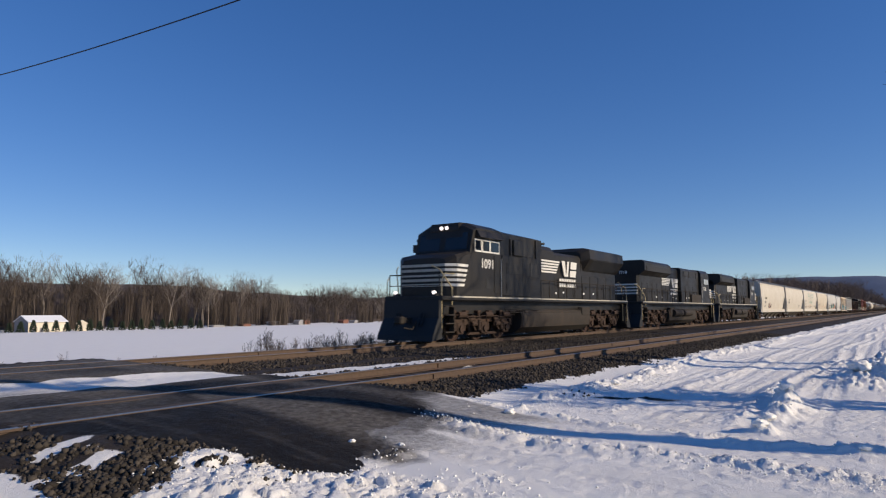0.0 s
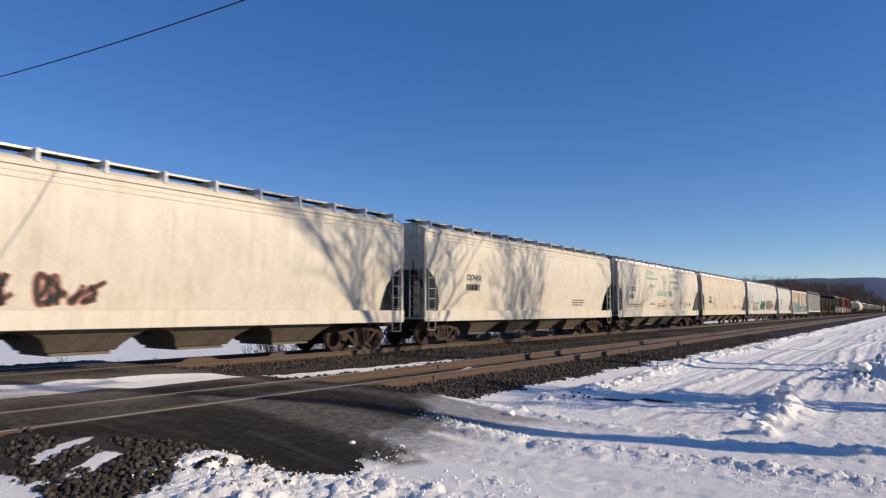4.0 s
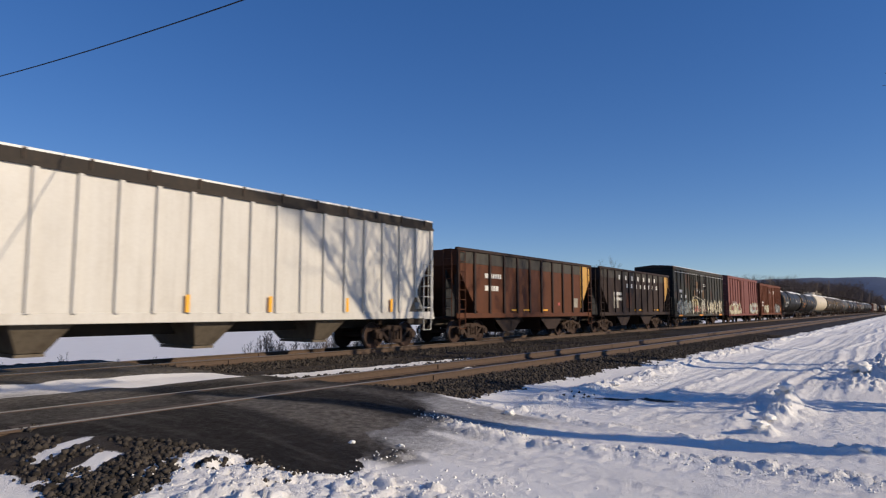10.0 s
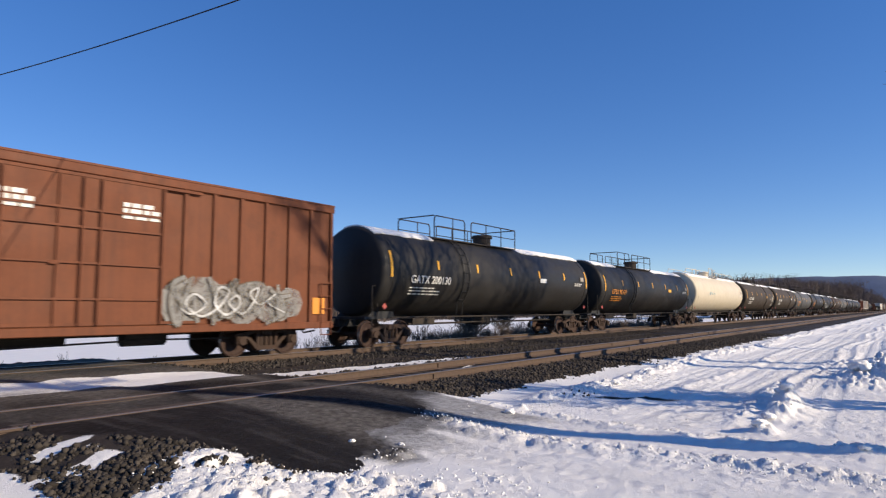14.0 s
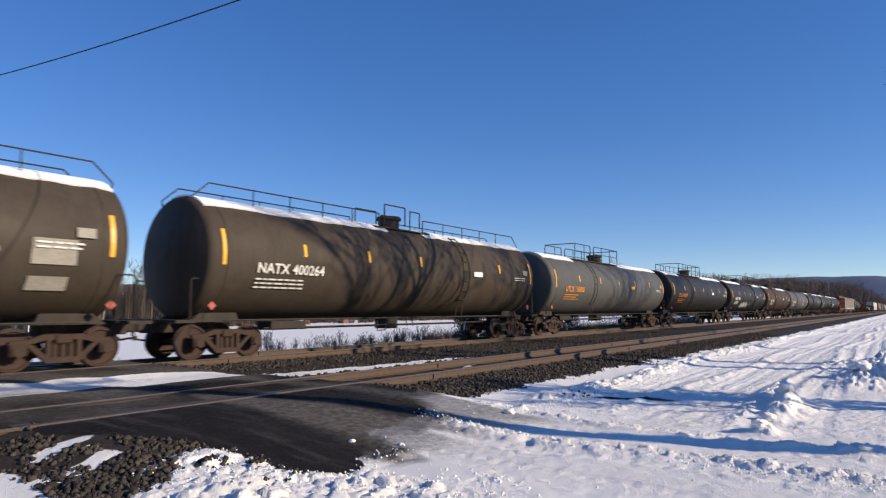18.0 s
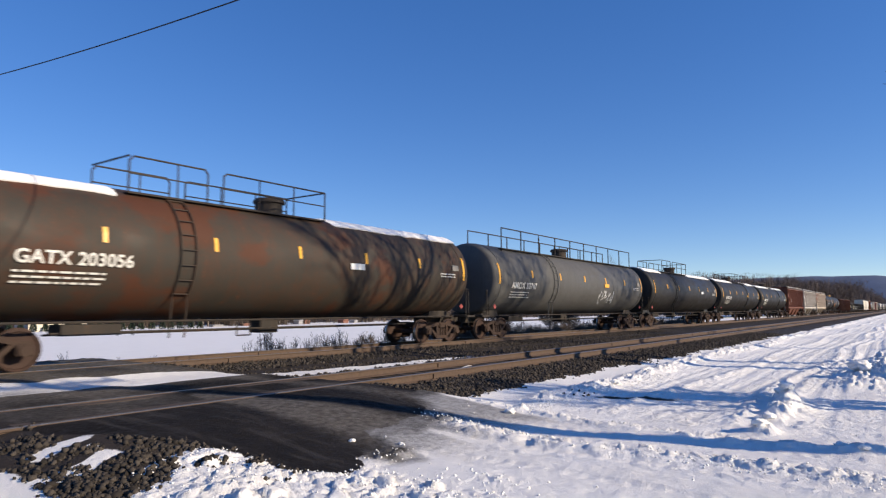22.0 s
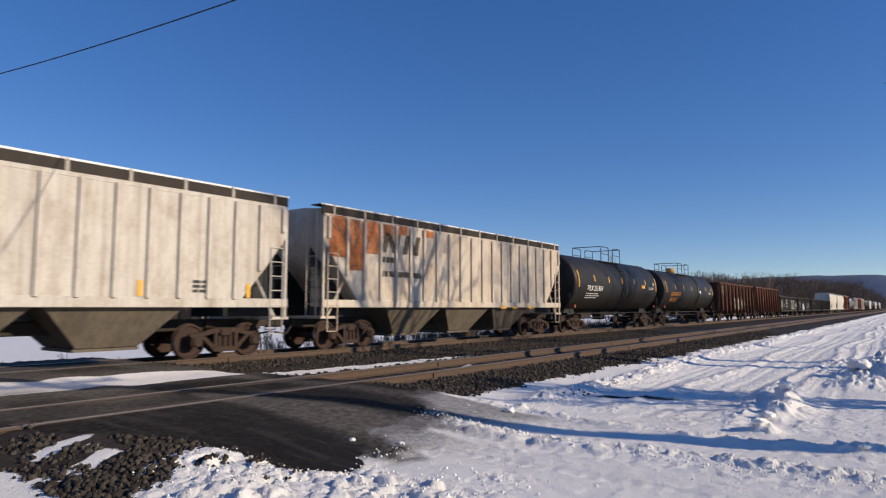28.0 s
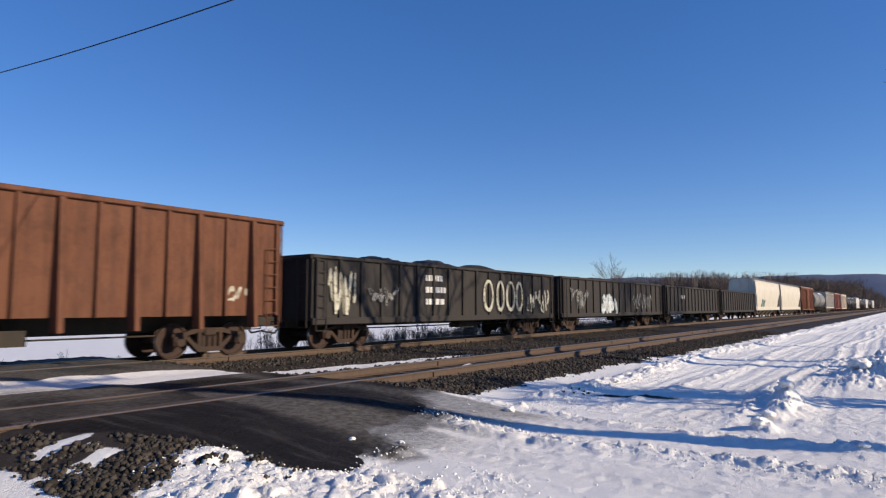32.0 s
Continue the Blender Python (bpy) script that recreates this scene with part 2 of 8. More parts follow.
def cells(x, y, scale, seed):
    """Broken pieces: a random height for each cell, falling to 0 in the cracks between cells."""
    rng = np.random.RandomState(seed)
    jx, jy, hh = rng.rand(128, 128), rng.rand(128, 128), rng.rand(128, 128)
    gx, gy = x * scale, y * scale
    ix, iy = np.floor(gx).astype(int), np.floor(gy).astype(int)
    f1, f2, val = np.full_like(x, 9.0), np.full_like(x, 9.0), np.zeros_like(x)
    for a in (-1, 0, 1):
        for c in (-1, 0, 1):
            p, q = (ix + a) % 128, (iy + c) % 128
            d = np.hypot(ix + a + jx[p, q] - gx, iy + c + jy[p, q] - gy)
            near = d < f1
            f2 = np.where(near, f1, np.minimum(f2, d))
            val = np.where(near, hh[p, q], val)
            f1 = np.where(near, d, f1)
    return val * soft(f2 - f1, 0.0, 0.16)


def front_edge(x, y):
    """Where the bare asphalt ends towards the camera."""
    front = np.interp(x, (3.3, 3.86, 4.04, 4.15, 4.3, 4.6, 5.0, 5.15, 5.7, 6.0, 6.7, 7.65, 8.2, 9.2), (7.2, 6.7, 6.2, 5.4, 4.95, 4.5, 4.6, 5.0, 4.95, 5.6, 5.6, 5.8, 6.8, 7.0))
    front = front + 0.22 * (lumps(x, y, 1.4, 3) - 0.5) + 0.22 * (lumps(x, y, 5.0, 4) - 0.5)
    return front


def slushy(x, y):
    """Dark wet slush between the asphalt and the packed snow of the road."""
    front = front_edge(x, y)
    near = soft(y, front - 1.25, front + 0.15) * soft(y, front + 1.8, front + 1.0) * soft(x, 4.8, 5.4) * soft(x, 9.7, 8.7)
    return near ** 1.3 * (0.55 + 0.75 * lumps(x * 0.9, y * 2.4, 1.6, 38))


def zones(x, y):
    """Shares of asphalt, ballast and worn snow, from 0 to 1."""
    edge_l = 3.25 + 0.08 * np.sin(y * 3.7) + 0.3 * soft(y, 8.2, 7.0) + 0.6 * soft(y, 7.0, 6.4) - 3.5 * soft(y, 9.9, 11.5)
    edge_r = 9.1 + 0.2 * np.sin(y * 2.3 + 1)
    front = front_edge(x, y)
    asphalt = soft(x, edge_l - 0.3, edge_l + 0.3) * soft(x, edge_r + 0.3, edge_r - 0.3) * soft(y, front - 0.35, front + 0.35)
    # a strip of snow left between the tracks
    strip_top = np.interp(x, (4, 7.5, 9.2, 10.5, 12.5, 15, 22), (13.55, 13.5, 13.0, 12.5, 12.25, 12.1, 11.8)) + 0.3 * (lumps(x, y, 1.5, 34) - 0.5)
    strip_low = np.interp(x, (3, 6, 9, 12, 22), (12.25, 12.1, 11.65, 11.45, 11.4)) + 0.45 * (lumps(x * 0.6, y, 2.2, 35) - 0.5)
    gap = soft(y, strip_low - 0.12, strip_low + 0.12) * soft(y, strip_top + 0.12, strip_top - 0.12)
    asphalt = asphalt * (1 - gap) * soft(y, 18.4, 17.9)
    shoulder = np.interp(x, (1.5, 2.6, 3.0, 3.5, 4.0, 4.4, 9.2, 11, 30, 60), (5.0, 5.3, 5.5, 5.75, 6.3, 6.6, 6.9, 6.65, 6.5, 6.2)) + 0.5 * (lumps(x, y, 0.7, 5) - 0.5) + 0.35 * (lumps(x, y, 3.1, 6) - 0.5)
    ballast = soft(y, shoulder - 0.2, shoulder + 0.25) * soft(y, 11.6, 11.0)
    wob = 0.16 * (lumps(x, y, 3.0, 27) - 0.5)
    # tongues of snow over the stones beside the road
    drift = np.exp(-((y - 6.50 - 0.2 * (x - 2.9) + 3 * wob) / 0.22) ** 4) * soft(x, 3.62, 3.3)
    drift = np.maximum(drift, np.exp(-(((x - 3.15) * 0.75 + (y - 7.2) * 0.4 + wob) / 0.36) ** 4 - (((y - 7.2) - (x - 3.15) * 0.5 + wob) / 0.17) ** 4))
    drift = np.maximum(drift, soft(x, 2.75, 2.5) * soft(y, 7.25, 7.0))
    drift = np.maximum(drift, 0.75 * np.exp(-((y - 5.86 - 0.35 * (x - 3.4) + wob) / 0.10) ** 2) * soft(x, 3.0, 3.3))
    ballast = ballast * (1 - drift)
    ballast = np.maximum(ballast, soft(y, 13.6, 14.1) * soft(y, 19.3, 18.6))
    ballast = np.maximum(ballast, 0.66 * np.exp(-(((x - 11.8) * 0.4 - (y - 4.2) * 0.91) / 1.0) ** 4 - (((x - 11.8) * 0.91 + (y - 4.2) * 0.4) / 0.28) ** 2))
    ballast = np.maximum(ballast, (1 - gap) * soft(x, 8.6, 9.4) * soft(y, 10.3, 10.6) * soft(y, 19.3, 18.6))
    ballast = np.maximum(ballast, 0.95 * soft(x, 13.5, 20) * soft(y, 9, 9.5) * soft(y, 19.3, 18.6))
    ballast = ballast * (1 - gap * soft(x, 20, 13))
    ballast = np.maximum(ballast, 0.97 * soft(x, 55, 120) * soft(y, shoulder - 0.2, shoulder + 0.3) * soft(y, 19.3, 18.6))
    lane = soft(x, 4.9, 5.9) * soft(x, 9.0, 8.6)
    worn = lane * (0.24 + 0.95 * soft(y, 2.8, 5.6) + 0.35 * (lumps(x * 1.6, y * 0.35, 1.0, 31) - 0.5)) * soft(y, 8.0, 7.0)
    white = np.exp(-((x - 7.4 - 0.1 * np.sin(y * 0.8)) / 0.2) ** 2) + np.exp(-((x - 8.9) / 0.13) ** 2) + np.exp(-((x - 6.75) / 0.1) ** 2) * 0.5
    worn = worn * (1 - 0.8 * np.minimum(white, 1) * soft(y, 5.9, 5.0))
    worn = worn * (1 - soft(x, 5.95, 5.65) * soft(y, 4.75, 4.5))
    halo = soft(y, front - 1.15, front + 0.1) * soft(y, front + 1.8, front + 1.0) * soft(x, 4.9, 5.5) * soft(x, 9.9, 8.8)
    worn = np.maximum(worn, 1.35 * halo * (0.62 + 0.55 * lumps(x * 0.9, y * 2.2, 1.5, 37)))
    worn = np.maximum(worn, 0.55 * soft(y, 4.4, 3.6) * soft(y, 1.2, 2.0) * soft(x, 8, 9) * lumps(x * 0.3, y * 3, 1.0, 8))
    worn = np.maximum(worn, gap * (0.25 + 0.75 * soft(x, 7.0, 4.8)) * (0.4 + 0.9 * lumps(x * 0.5, y * 3, 1.0, 36)))
    return asphalt, ballast, worn


def dusty(x, y):
    """Pale dust dragged over the asphalt by wheels."""
    streak = np.exp(-((x - 6.15 - 0.05 * (9 - y)) / (0.22 + 0.11 * np.maximum(9.2 - y, 0))) ** 2) * soft(y, 9.8, 8.6)
    other = 0.32 * soft(x, 6.6, 5.2) * soft(y, 8.4, 8.7) + 0.36 * soft(y, 10.2, 11.5) + 0.35 * np.exp(-((x - 8.2) / 0.35) ** 2)
    return np.maximum(streak, other) * (0.7 + 1.1 * lumps(x * 2.0, y * 0.6, 1.0, 33))


def height(x, y, detail=True):
    asphalt, ballast, worn = zones(x, y)
    z = np.full_like(x, -0.30)
    z = np.where(y > 11, -0.21, z)
    top = -0.19
    z = z + (top - z) * soft(y, 5.6, 7.7) * soft(y, 11.9, 10.7)
    z = z + (top - z) * soft(y, 13.2, 14.2) * soft(y, 19.2, 18.2)
    z = z - 1.5 * soft(y, 18.8, 25) - 2.9 * np.clip((y - 25) / 162, 0, 1)
    road = soft(x, 2.2, 3.6) * soft(x, 9.9, 8.7)
    level = -0.30 + 0.285 * soft(y, 3.6, 7.6)
    level = np.where(y > 11, -0.015 - 0.075 * soft(y, 11, 12) * soft(y, 13.8, 12.8), level)
    z = np.where((y > 3.2) & (y < 18.6), z + (level - z) * road, z)
    # the ground behind the woods climbs
    z = z + soft(y, 215, 420) * (9 + 15 * soft(x, 300, -40)) * soft(y, 2400, 900)
    if detail:
        snowy = (1 - asphalt) * (1 - ballast)
        near = soft(np.hypot(x, y), 60, 25)
        z = z + snowy * near * (0.03 * (lumps(x, y, 0.6, 11) - 0.5) + 0.010 * (lumps(x, y, 4.1, 12) - 0.5) + 0.008 * (lumps(x, y, 11.0, 22) - 0.5))
        rows = np.zeros_like(x)
        # rows of snow thrown up along the road and by the plough
        for cx, w, hgt, y0, y1 in ((7.35, 0.17, 0.055, -2, 5.2), (6.7, 0.08, 0.02, -2, 4.4), (8.9, 0.12, 0.05, -2, 5.9), (3.3, 0.30, 0.08, 2.5, 5.2)):
            cx = cx + 0.22 * np.sin(y * 0.8 + cx)
            rows = np.maximum(rows, hgt * np.exp(-((x - cx) / w) ** 2) * soft(y, y0, y0 + 0.6) * soft(y, y1, y1 - 0.5))
        for cy, w, hgt, x0 in ((5.55, 0.36, 0.12, 9.8), (0.2, 0.6, 0.16, 15.5), (3.9, 0.16, 0.05, 9.5), (2.2, 0.16, 0.05, 9.5), (1.75, 0.12, 0.04, 10)):
            cy = cy + 0.18 * np.sin(x * 0.37 + cy)
            rows = np.maximum(rows, hgt * np.exp(-((y - cy) / w) ** 2) * soft(x, x0, x0 + 1.5) * soft(x, 240, 120))
        z = z + snowy * rows * (0.15 + 0.6 * lumps(x, y, 3.1, 14) + 0.9 * cells(x, y, 5.0, 47))
        clump = 1.1 * cells(x, y, 10.0, 41) * (lumps(x, y, 4.0, 46) > 0.35) + 0.7 * cells(x, y, 17.0, 42)
        lay = np.exp(-((x - 7.4 - 0.1 * np.sin(y * 0.8)) / 0.17) ** 2) + 0.8 * np.exp(-((x - 8.95) / 0.16) ** 2) + soft(x, 9.3, 9.8) * 0.25
        lay = lay + 0.9 * np.exp(-((x - 5.45) / 0.2) ** 2 - ((y - 3.45) / 0.4) ** 2) + np.exp(-((x - 5.5) / 0.3) ** 2 - ((y - 4.75) / 0.22) ** 2)
        z = z + snowy * near * clump * (0.003 + 0.042 * np.minimum(lay, 1)) * soft(y, 6.2, 5.4)
        # chunky blocks of snow pressed by a tractor tyre, and a smooth slab beside them
        u, v = x * 0.8 + y * 0.6, y * 0.8 - x * 0.6
        block = cells(u * 0.8, v * 1.25, 5.0, 43) + 0.35 * cells(x, y, 14.0, 44)
        rough = soft(x, 2.5, 3.1) * soft(x, 5.15, 4.75) * soft(y, 6.3, 5.6) * soft(y, 2.6, 3.4)
        z = z + snowy * rough * (0.07 * block + 0.005)
        slab = soft(x, 5.0, 5.06) * soft(x, 5.75, 5.69) * soft(y, 3.48, 3.54) * soft(y, 4.56, 4.5)
        z = z * (1 - slab) + slab * (-0.275 + 0.004 * lumps(x, y, 9, 45))
        for cx in (4.75, 6.0, 6.95, 7.8, 8.4):          # wheel tracks along the road
            w = 0.10
            bars = 0.5 + 0.5 * np.sin(y * 2 * math.pi / 0.21 + 3 * np.sin(cx * 5))
            z = z - snowy * soft(y, 5, 4) * np.exp(-((x - cx - 0.15 * np.sin(y * 0.6 + cx)) / w) ** 4) * (0.008 + 0.010 * bars)
        for cy in (3.45, 3.1, 2.65, 1.5, 1.15, 4.25, 4.5):   # and along the lane beside the tracks
            z = z - snowy * soft(x, 9.4, 10.6) * soft(x, 150, 90) * np.exp(-((y - cy - 0.1 * np.sin(x * 0.3 + cy * 2)) / 0.09) ** 4) * 0.013
        z = z + ballast * (1 - asphalt) * near * 0.05 * (lumps(x, y, 7, 15) - 0.5)
        z = z + asphalt * near * (0.03 * (lumps(x, y, 0.8, 16) - 0.5) + 0.006 * (lumps(x, y, 6, 17) - 0.5))
        # snow thrown aside in single heaps
        for hx, hy, r, hgt in ((9.68, 1.68, 0.17, 0.15), (11.2, 1.72, 0.24, 0.14), (12.0, 1.70, 0.24, 0.22), (12.7, 1.85, 0.28, 0.20), (8.9, 0.5, 0.2, 0.06), (18.3, 0.6, 0.9, 0.28), (16.2, 1.0, 0.5, 0.12), (22, 0.5, 1.2, 0.22)):
            g = np.exp(-(((x - hx) / (1.5 * r)) ** 2 + ((y - hy) / r) ** 2))
            z = z + hgt * g * (0.4 + 0.6 * lumps(x, y, 2.7, 19) + 0.7 * cells(x, y, 6.0, 48))
        # the rails' bed is open between ties; wheel flanges keep a groove in the asphalt
        for track in (NEAR_Y, FAR_Y):
            for side in (-HALF, HALF):
                z = np.where(np.abs(y - track - side) < 0.16, np.minimum(z, -0.016), z)
    return z


gx = steps([(-900, -12, 26, -2.2), (-12, 1.2, 60, 1), (1.2, 3.6, 60, 1), (3.6, 9.6, 220, 1), (9.6, 13.5, 90, 1), (13.5, 34, 170, 1.25), (34, 160, 110, 1.4), (160, 4200, 60, 2.2)])
gy = steps([(-1200, -8, 24, -2.2), (-8, -0.6, 40, 1), (-0.6, 6.2, 240, 1), (6.2, 8.4, 45, 1), (8.4, 20.0, 150, 1), (20.0, 190, 60, 1.4), (190, 3200, 36, 2.0)])
GX, GY = np.meshgrid(gx, gy, indexing="ij")
GZ = height(GX, GY)
za, zb, zw = zones(GX, GY)


def sheet(name, X, Y, Z, mat):
    n, k = X.shape
    me = bpy.data.meshes.new(name)
    i = np.arange(n * k).reshape(n, k)
    quads = np.stack([i[:-1, :-1], i[1:, :-1], i[1:, 1:], i[:-1, 1:]], -1).reshape(-1, 4)
    me.vertices.add(n * k)
    me.vertices.foreach_set("co", np.stack([X, Y, Z], -1).astype(np.float32).ravel())
    me.loops.add(quads.size)
    me.loops.foreach_set("vertex_index", quads.astype(np.int32).ravel())
    me.polygons.add(len(quads))
    me.polygons.foreach_set("loop_start", np.arange(0, quads.size, 4, dtype=np.int32))
    me.polygons.foreach_set("use_smooth", np.ones(len(quads), dtype=bool))
    me.update(calc_edges=True)
    me.materials.append(mat)
    return me


ground_mesh = sheet("ground", GX, GY, GZ, M_GROUND)
for zone, values in (("asphalt", za), ("ballast", zb), ("worn", zw), ("dust", dusty(GX, GY)), ("slush", slushy(GX, GY))):
    layer = ground_mesh.attributes.new(zone, "FLOAT", "POINT")
    layer.data.foreach_set("value", values.astype(np.float32).ravel())
ground = thing("ground", ground_mesh, None, "snowy ground with tyre tracks, ballast and a bare asphalt crossing", "ground", kind="structure")


def ground_z(x, y):
    return float(height(np.array([float(x)]), np.array([float(y)]))[0])


# ---- the two tracks ----
def rail_mesh(x0, x1):
    s = Shape()
    web = [(-0.07, -0.172), (0.07, -0.172), (0.07, -0.16), (0.012, -0.135), (0.012, -0.045), (0.036, -0.035), (0.036, -0.006),
           (0.03, 0), (-0.03, 0), (-0.036, -0.006), (-0.036, -0.035), (-0.012, -0.045), (-0.012, -0.135), (-0.07, -0.16)]
    s.loft([(x0, web), (x1, web)])
    me = s.mesh("rail", [M_RAIL, M_HEAD])
    for p in me.polygons:
        if p.center.z > -0.004:
            p.material_index = 1
    return me


def tie_mesh():
    return Shape().chamfer(-0.115, 0.115, -1.3, 1.3, -0.36, -0.176, 0.012).mesh("tie", M_TIE)


def track(name, y, label):
    # the rails are the track's main mesh; ties and fittings are its pieces
    root = thing(name, rail_mesh(-300, 1500), pose(0, y - HALF, 0), label, "track", kind="structure")
    part("rail", root.data, root, pose(0, 2 * HALF, 0))
    return root


near_track = track("near_track", NEAR_Y, "rusty siding track on ballast beside the snow")
far_track = track("far_track", FAR_Y, "main line track with brown rails on ballast")

# ---- materials of the train ----
P_BLACK = paint("black_engine_enamel", (0.036, 0.033, 0.030), (0.085, 0.070, 0.056), 0.35, 0.02, 0.42, 0.03, sheen=0.2)
P_UNDER = paint("grimy_running_gear", (0.055, 0.046, 0.038), (0.125, 0.092, 0.068), 0.6, 0.25, 0.75, 0.1)
P_TRUCK = paint("rust_brown_castings", (0.082, 0.049, 0.034), (0.12, 0.075, 0.052), 0.6, 0.35, 0.8, 0.1)
P_WHEEL = paint("rusty_wheel_steel", (0.095, 0.046, 0.030), (0.04, 0.028, 0.023), 0.5, 0.3, 0.65, 0.1)
P_TREAD = plain("bright_wheel_tread", (0.42, 0.40, 0.38), 0.3, 0.85, 0.1)
P_CREAM = paint("cream_hopper_paint", (0.66, 0.60, 0.49), (0.34, 0.25, 0.16), 0.32, 0.02, 0.5, 0.10)
P_CREAM2 = paint("streaked_tan_paint", (0.63, 0.56, 0.44), (0.38, 0.25, 0.12), 0.5, 0.05, 0.55, 0.12)
P_GREYW = paint("grey_white_paint", (0.58, 0.55, 0.49), (0.28, 0.22, 0.16), 0.3, 0.02, 0.5, 0.08)
P_REEFER = paint("yellowed_reefer_paint", (0.74, 0.65, 0.49), (0.42, 0.21, 0.08), 0.5, 0.16, 0.5, 0.12)
P_WHITE = paint("clean_white_paint", (0.64, 0.61, 0.55), (0.36, 0.31, 0.25), 0.25, 0.01, 0.45, 0.06)
P_BROWN = paint("oxide_brown_paint", (0.21, 0.070, 0.028), (0.07, 0.040, 0.028), 0.4, 0.15, 0.6, 0.02)
P_DKBROWN = paint("dark_brown_paint", (0.075, 0.042, 0.03), (0.035, 0.028, 0.025), 0.5, 0.1, 0.65, 0.08)
P_YELLOW = paint("ochre_end_panel", (0.62, 0.34, 0.06), (0.30, 0.15, 0.05), 0.35, 0.1, 0.5, 0.1)
P_GREEN = paint("faded_olive_paint", (0.098, 0.095, 0.074), (0.05, 0.042, 0.034), 0.6, 0.25, 0.6, 0.12, patch=(0.062, 0.036, 0.024))
P_RED = paint("faded_maroon_paint", (0.395, 0.135, 0.105), (0.16, 0.065, 0.055), 0.4, 0.08, 0.6, 0.10)
P_RUSTRED = paint("orange_brown_paint", (0.31, 0.095, 0.036), (0.11, 0.05, 0.03), 0.45, 0.2, 0.6, 0.05)
P_TANKBLK = paint("black_tank_paint", (0.030, 0.028, 0.026), (0.075, 0.062, 0.05), 0.3, 0.03, 0.45, 0.08)
P_TANKBRN = paint("brown_tank_grime", (0.105, 0.075, 0.048), (0.06, 0.045, 0.034), 0.5, 0.1, 0.6, 0.1)
P_TANKRST = paint("rust_bleeding_tank", (0.066, 0.062, 0.048), (0.17, 0.062, 0.026), 0.42, 0.2, 0.6, 0.05, patch=(0.075, 0.03, 0.016))
P_TANKGRY = paint("grey_tank_paint", (0.17, 0.165, 0.155), (0.09, 0.08, 0.07), 0.35, 0.03, 0.5, 0.08)
P_TANKLGT = paint("light_grey_tank_paint", (0.33, 0.33, 0.32), (0.16, 0.14, 0.12), 0.35, 0.05, 0.5, 0.08)
P_TANKWHT = paint("cream_tank_paint", (0.65, 0.56, 0.41), (0.38, 0.29, 0.19), 0.25, 0.01, 0.45, 0.08)
P_HOPRED = paint("brick_red_paint", (0.34, 0.125, 0.075), (0.13, 0.06, 0.04), 0.4, 0.12, 0.6, 0.04)
P_HOPGRY = paint("dingy_white_paint", (0.62, 0.575, 0.50), (0.25, 0.17, 0.11), 0.62, 0.12, 0.6, 0.1)
P_HOPTAN = paint("rust_washed_cream", (0.62, 0.56, 0.46), (0.36, 0.18, 0.07), 0.55, 0.22, 0.6, 0.14)
P_BAY = paint("grimy_tan_chute", (0.30, 0.245, 0.18), (0.11, 0.08, 0.06), 0.6, 0.2, 0.7, 0.1)
P_GON = paint("rusted_gondola_steel", (0.215, 0.088, 0.05), (0.075, 0.038, 0.028), 0.7, 0.3, 0.75, 0.05)
P_GON2 = paint("orange_rusted_steel", (0.275, 0.105, 0.052), (0.085, 0.042, 0.028), 0.7, 0.3, 0.75, 0.05)
P_GONBLK = paint("black_gondola_paint", (0.052, 0.044, 0.040), (0.10, 0.078, 0.06), 0.4, 0.12, 0.65, 0.08)
P_BAND = paint("grey_olive_band", (0.13, 0.118, 0.098), (0.07, 0.055, 0.04), 0.5, 0.1, 0.7, 0.05)
# near-black: soot together with the painted shade of an unlit car end
P_SOOTSHADE = paint("sooty_shaded_paint", (0.030, 0.026, 0.023), (0.05, 0.04, 0.03), 0.4, 0.05, 0.7, 0.02)
P_DARK = plain("deep_black", (0.012, 0.012, 0.013), 0.7, 0, 0.2)
P_STEEL = plain("galvanised_steel", (0.42, 0.41, 0.39), 0.5, 0.4, 0.2)
P_SILL = plain("dull_and_shaded_stripe", (0.46, 0.42, 0.34), 0.6, 0, 0.35, 5)
P_LETTER = plain("white_lettering", (0.70, 0.67, 0.60), 0.5, 0, 0.06)
P_INK = plain("black_lettering", (0.03, 0.03, 0.03), 0.6, 0, 0.1)
P_ORANGE = plain("orange_lettering", (0.72, 0.27, 0.03), 0.5, 0, 0.1)
P_TEAL = plain("green_lettering", (0.24, 0.40, 0.30), 0.6, 0, 0.15)
P_REFL = plain("yellow_reflector", (0.85, 0.42, 0.03), 0.35, 0, 0.08)
P_COAL = plain("dark_ore", (0.022, 0.019, 0.017), 0.9, 0, 0.5, 5)
P_REDSPOT = plain("red_placard", (0.40, 0.08, 0.06), 0.5, 0, 0.1)
P_GRAB = plain("yellowed_handrail_paint", (0.52, 0.40, 0.20), 0.5, 0, 0.2)
P_TIN = plain("placard_white", (0.75, 0.74, 0.70), 0.5, 0, 0.08)
P_PEWTER = plain("pewter_emblem", (0.40, 0.385, 0.34), 0.6, 0, 0.15, 3)
P_PEWTER2 = plain("pale_pewter_emblem", (0.52, 0.49, 0.42), 0.6, 0, 0.15, 3)
P_OCHRE = plain("ochre_brown_patch", (0.115, 0.062, 0.028), 0.75, 0, 0.35, 2)
P_FRESH = plain("fresh_tan_patch", (0.66, 0.54, 0.39), 0.6, 0, 0.06, 2)
P_PEACH = plain("old_patch_paint", (0.30, 0.27, 0.22), 0.7, 0, 0.3, 2)
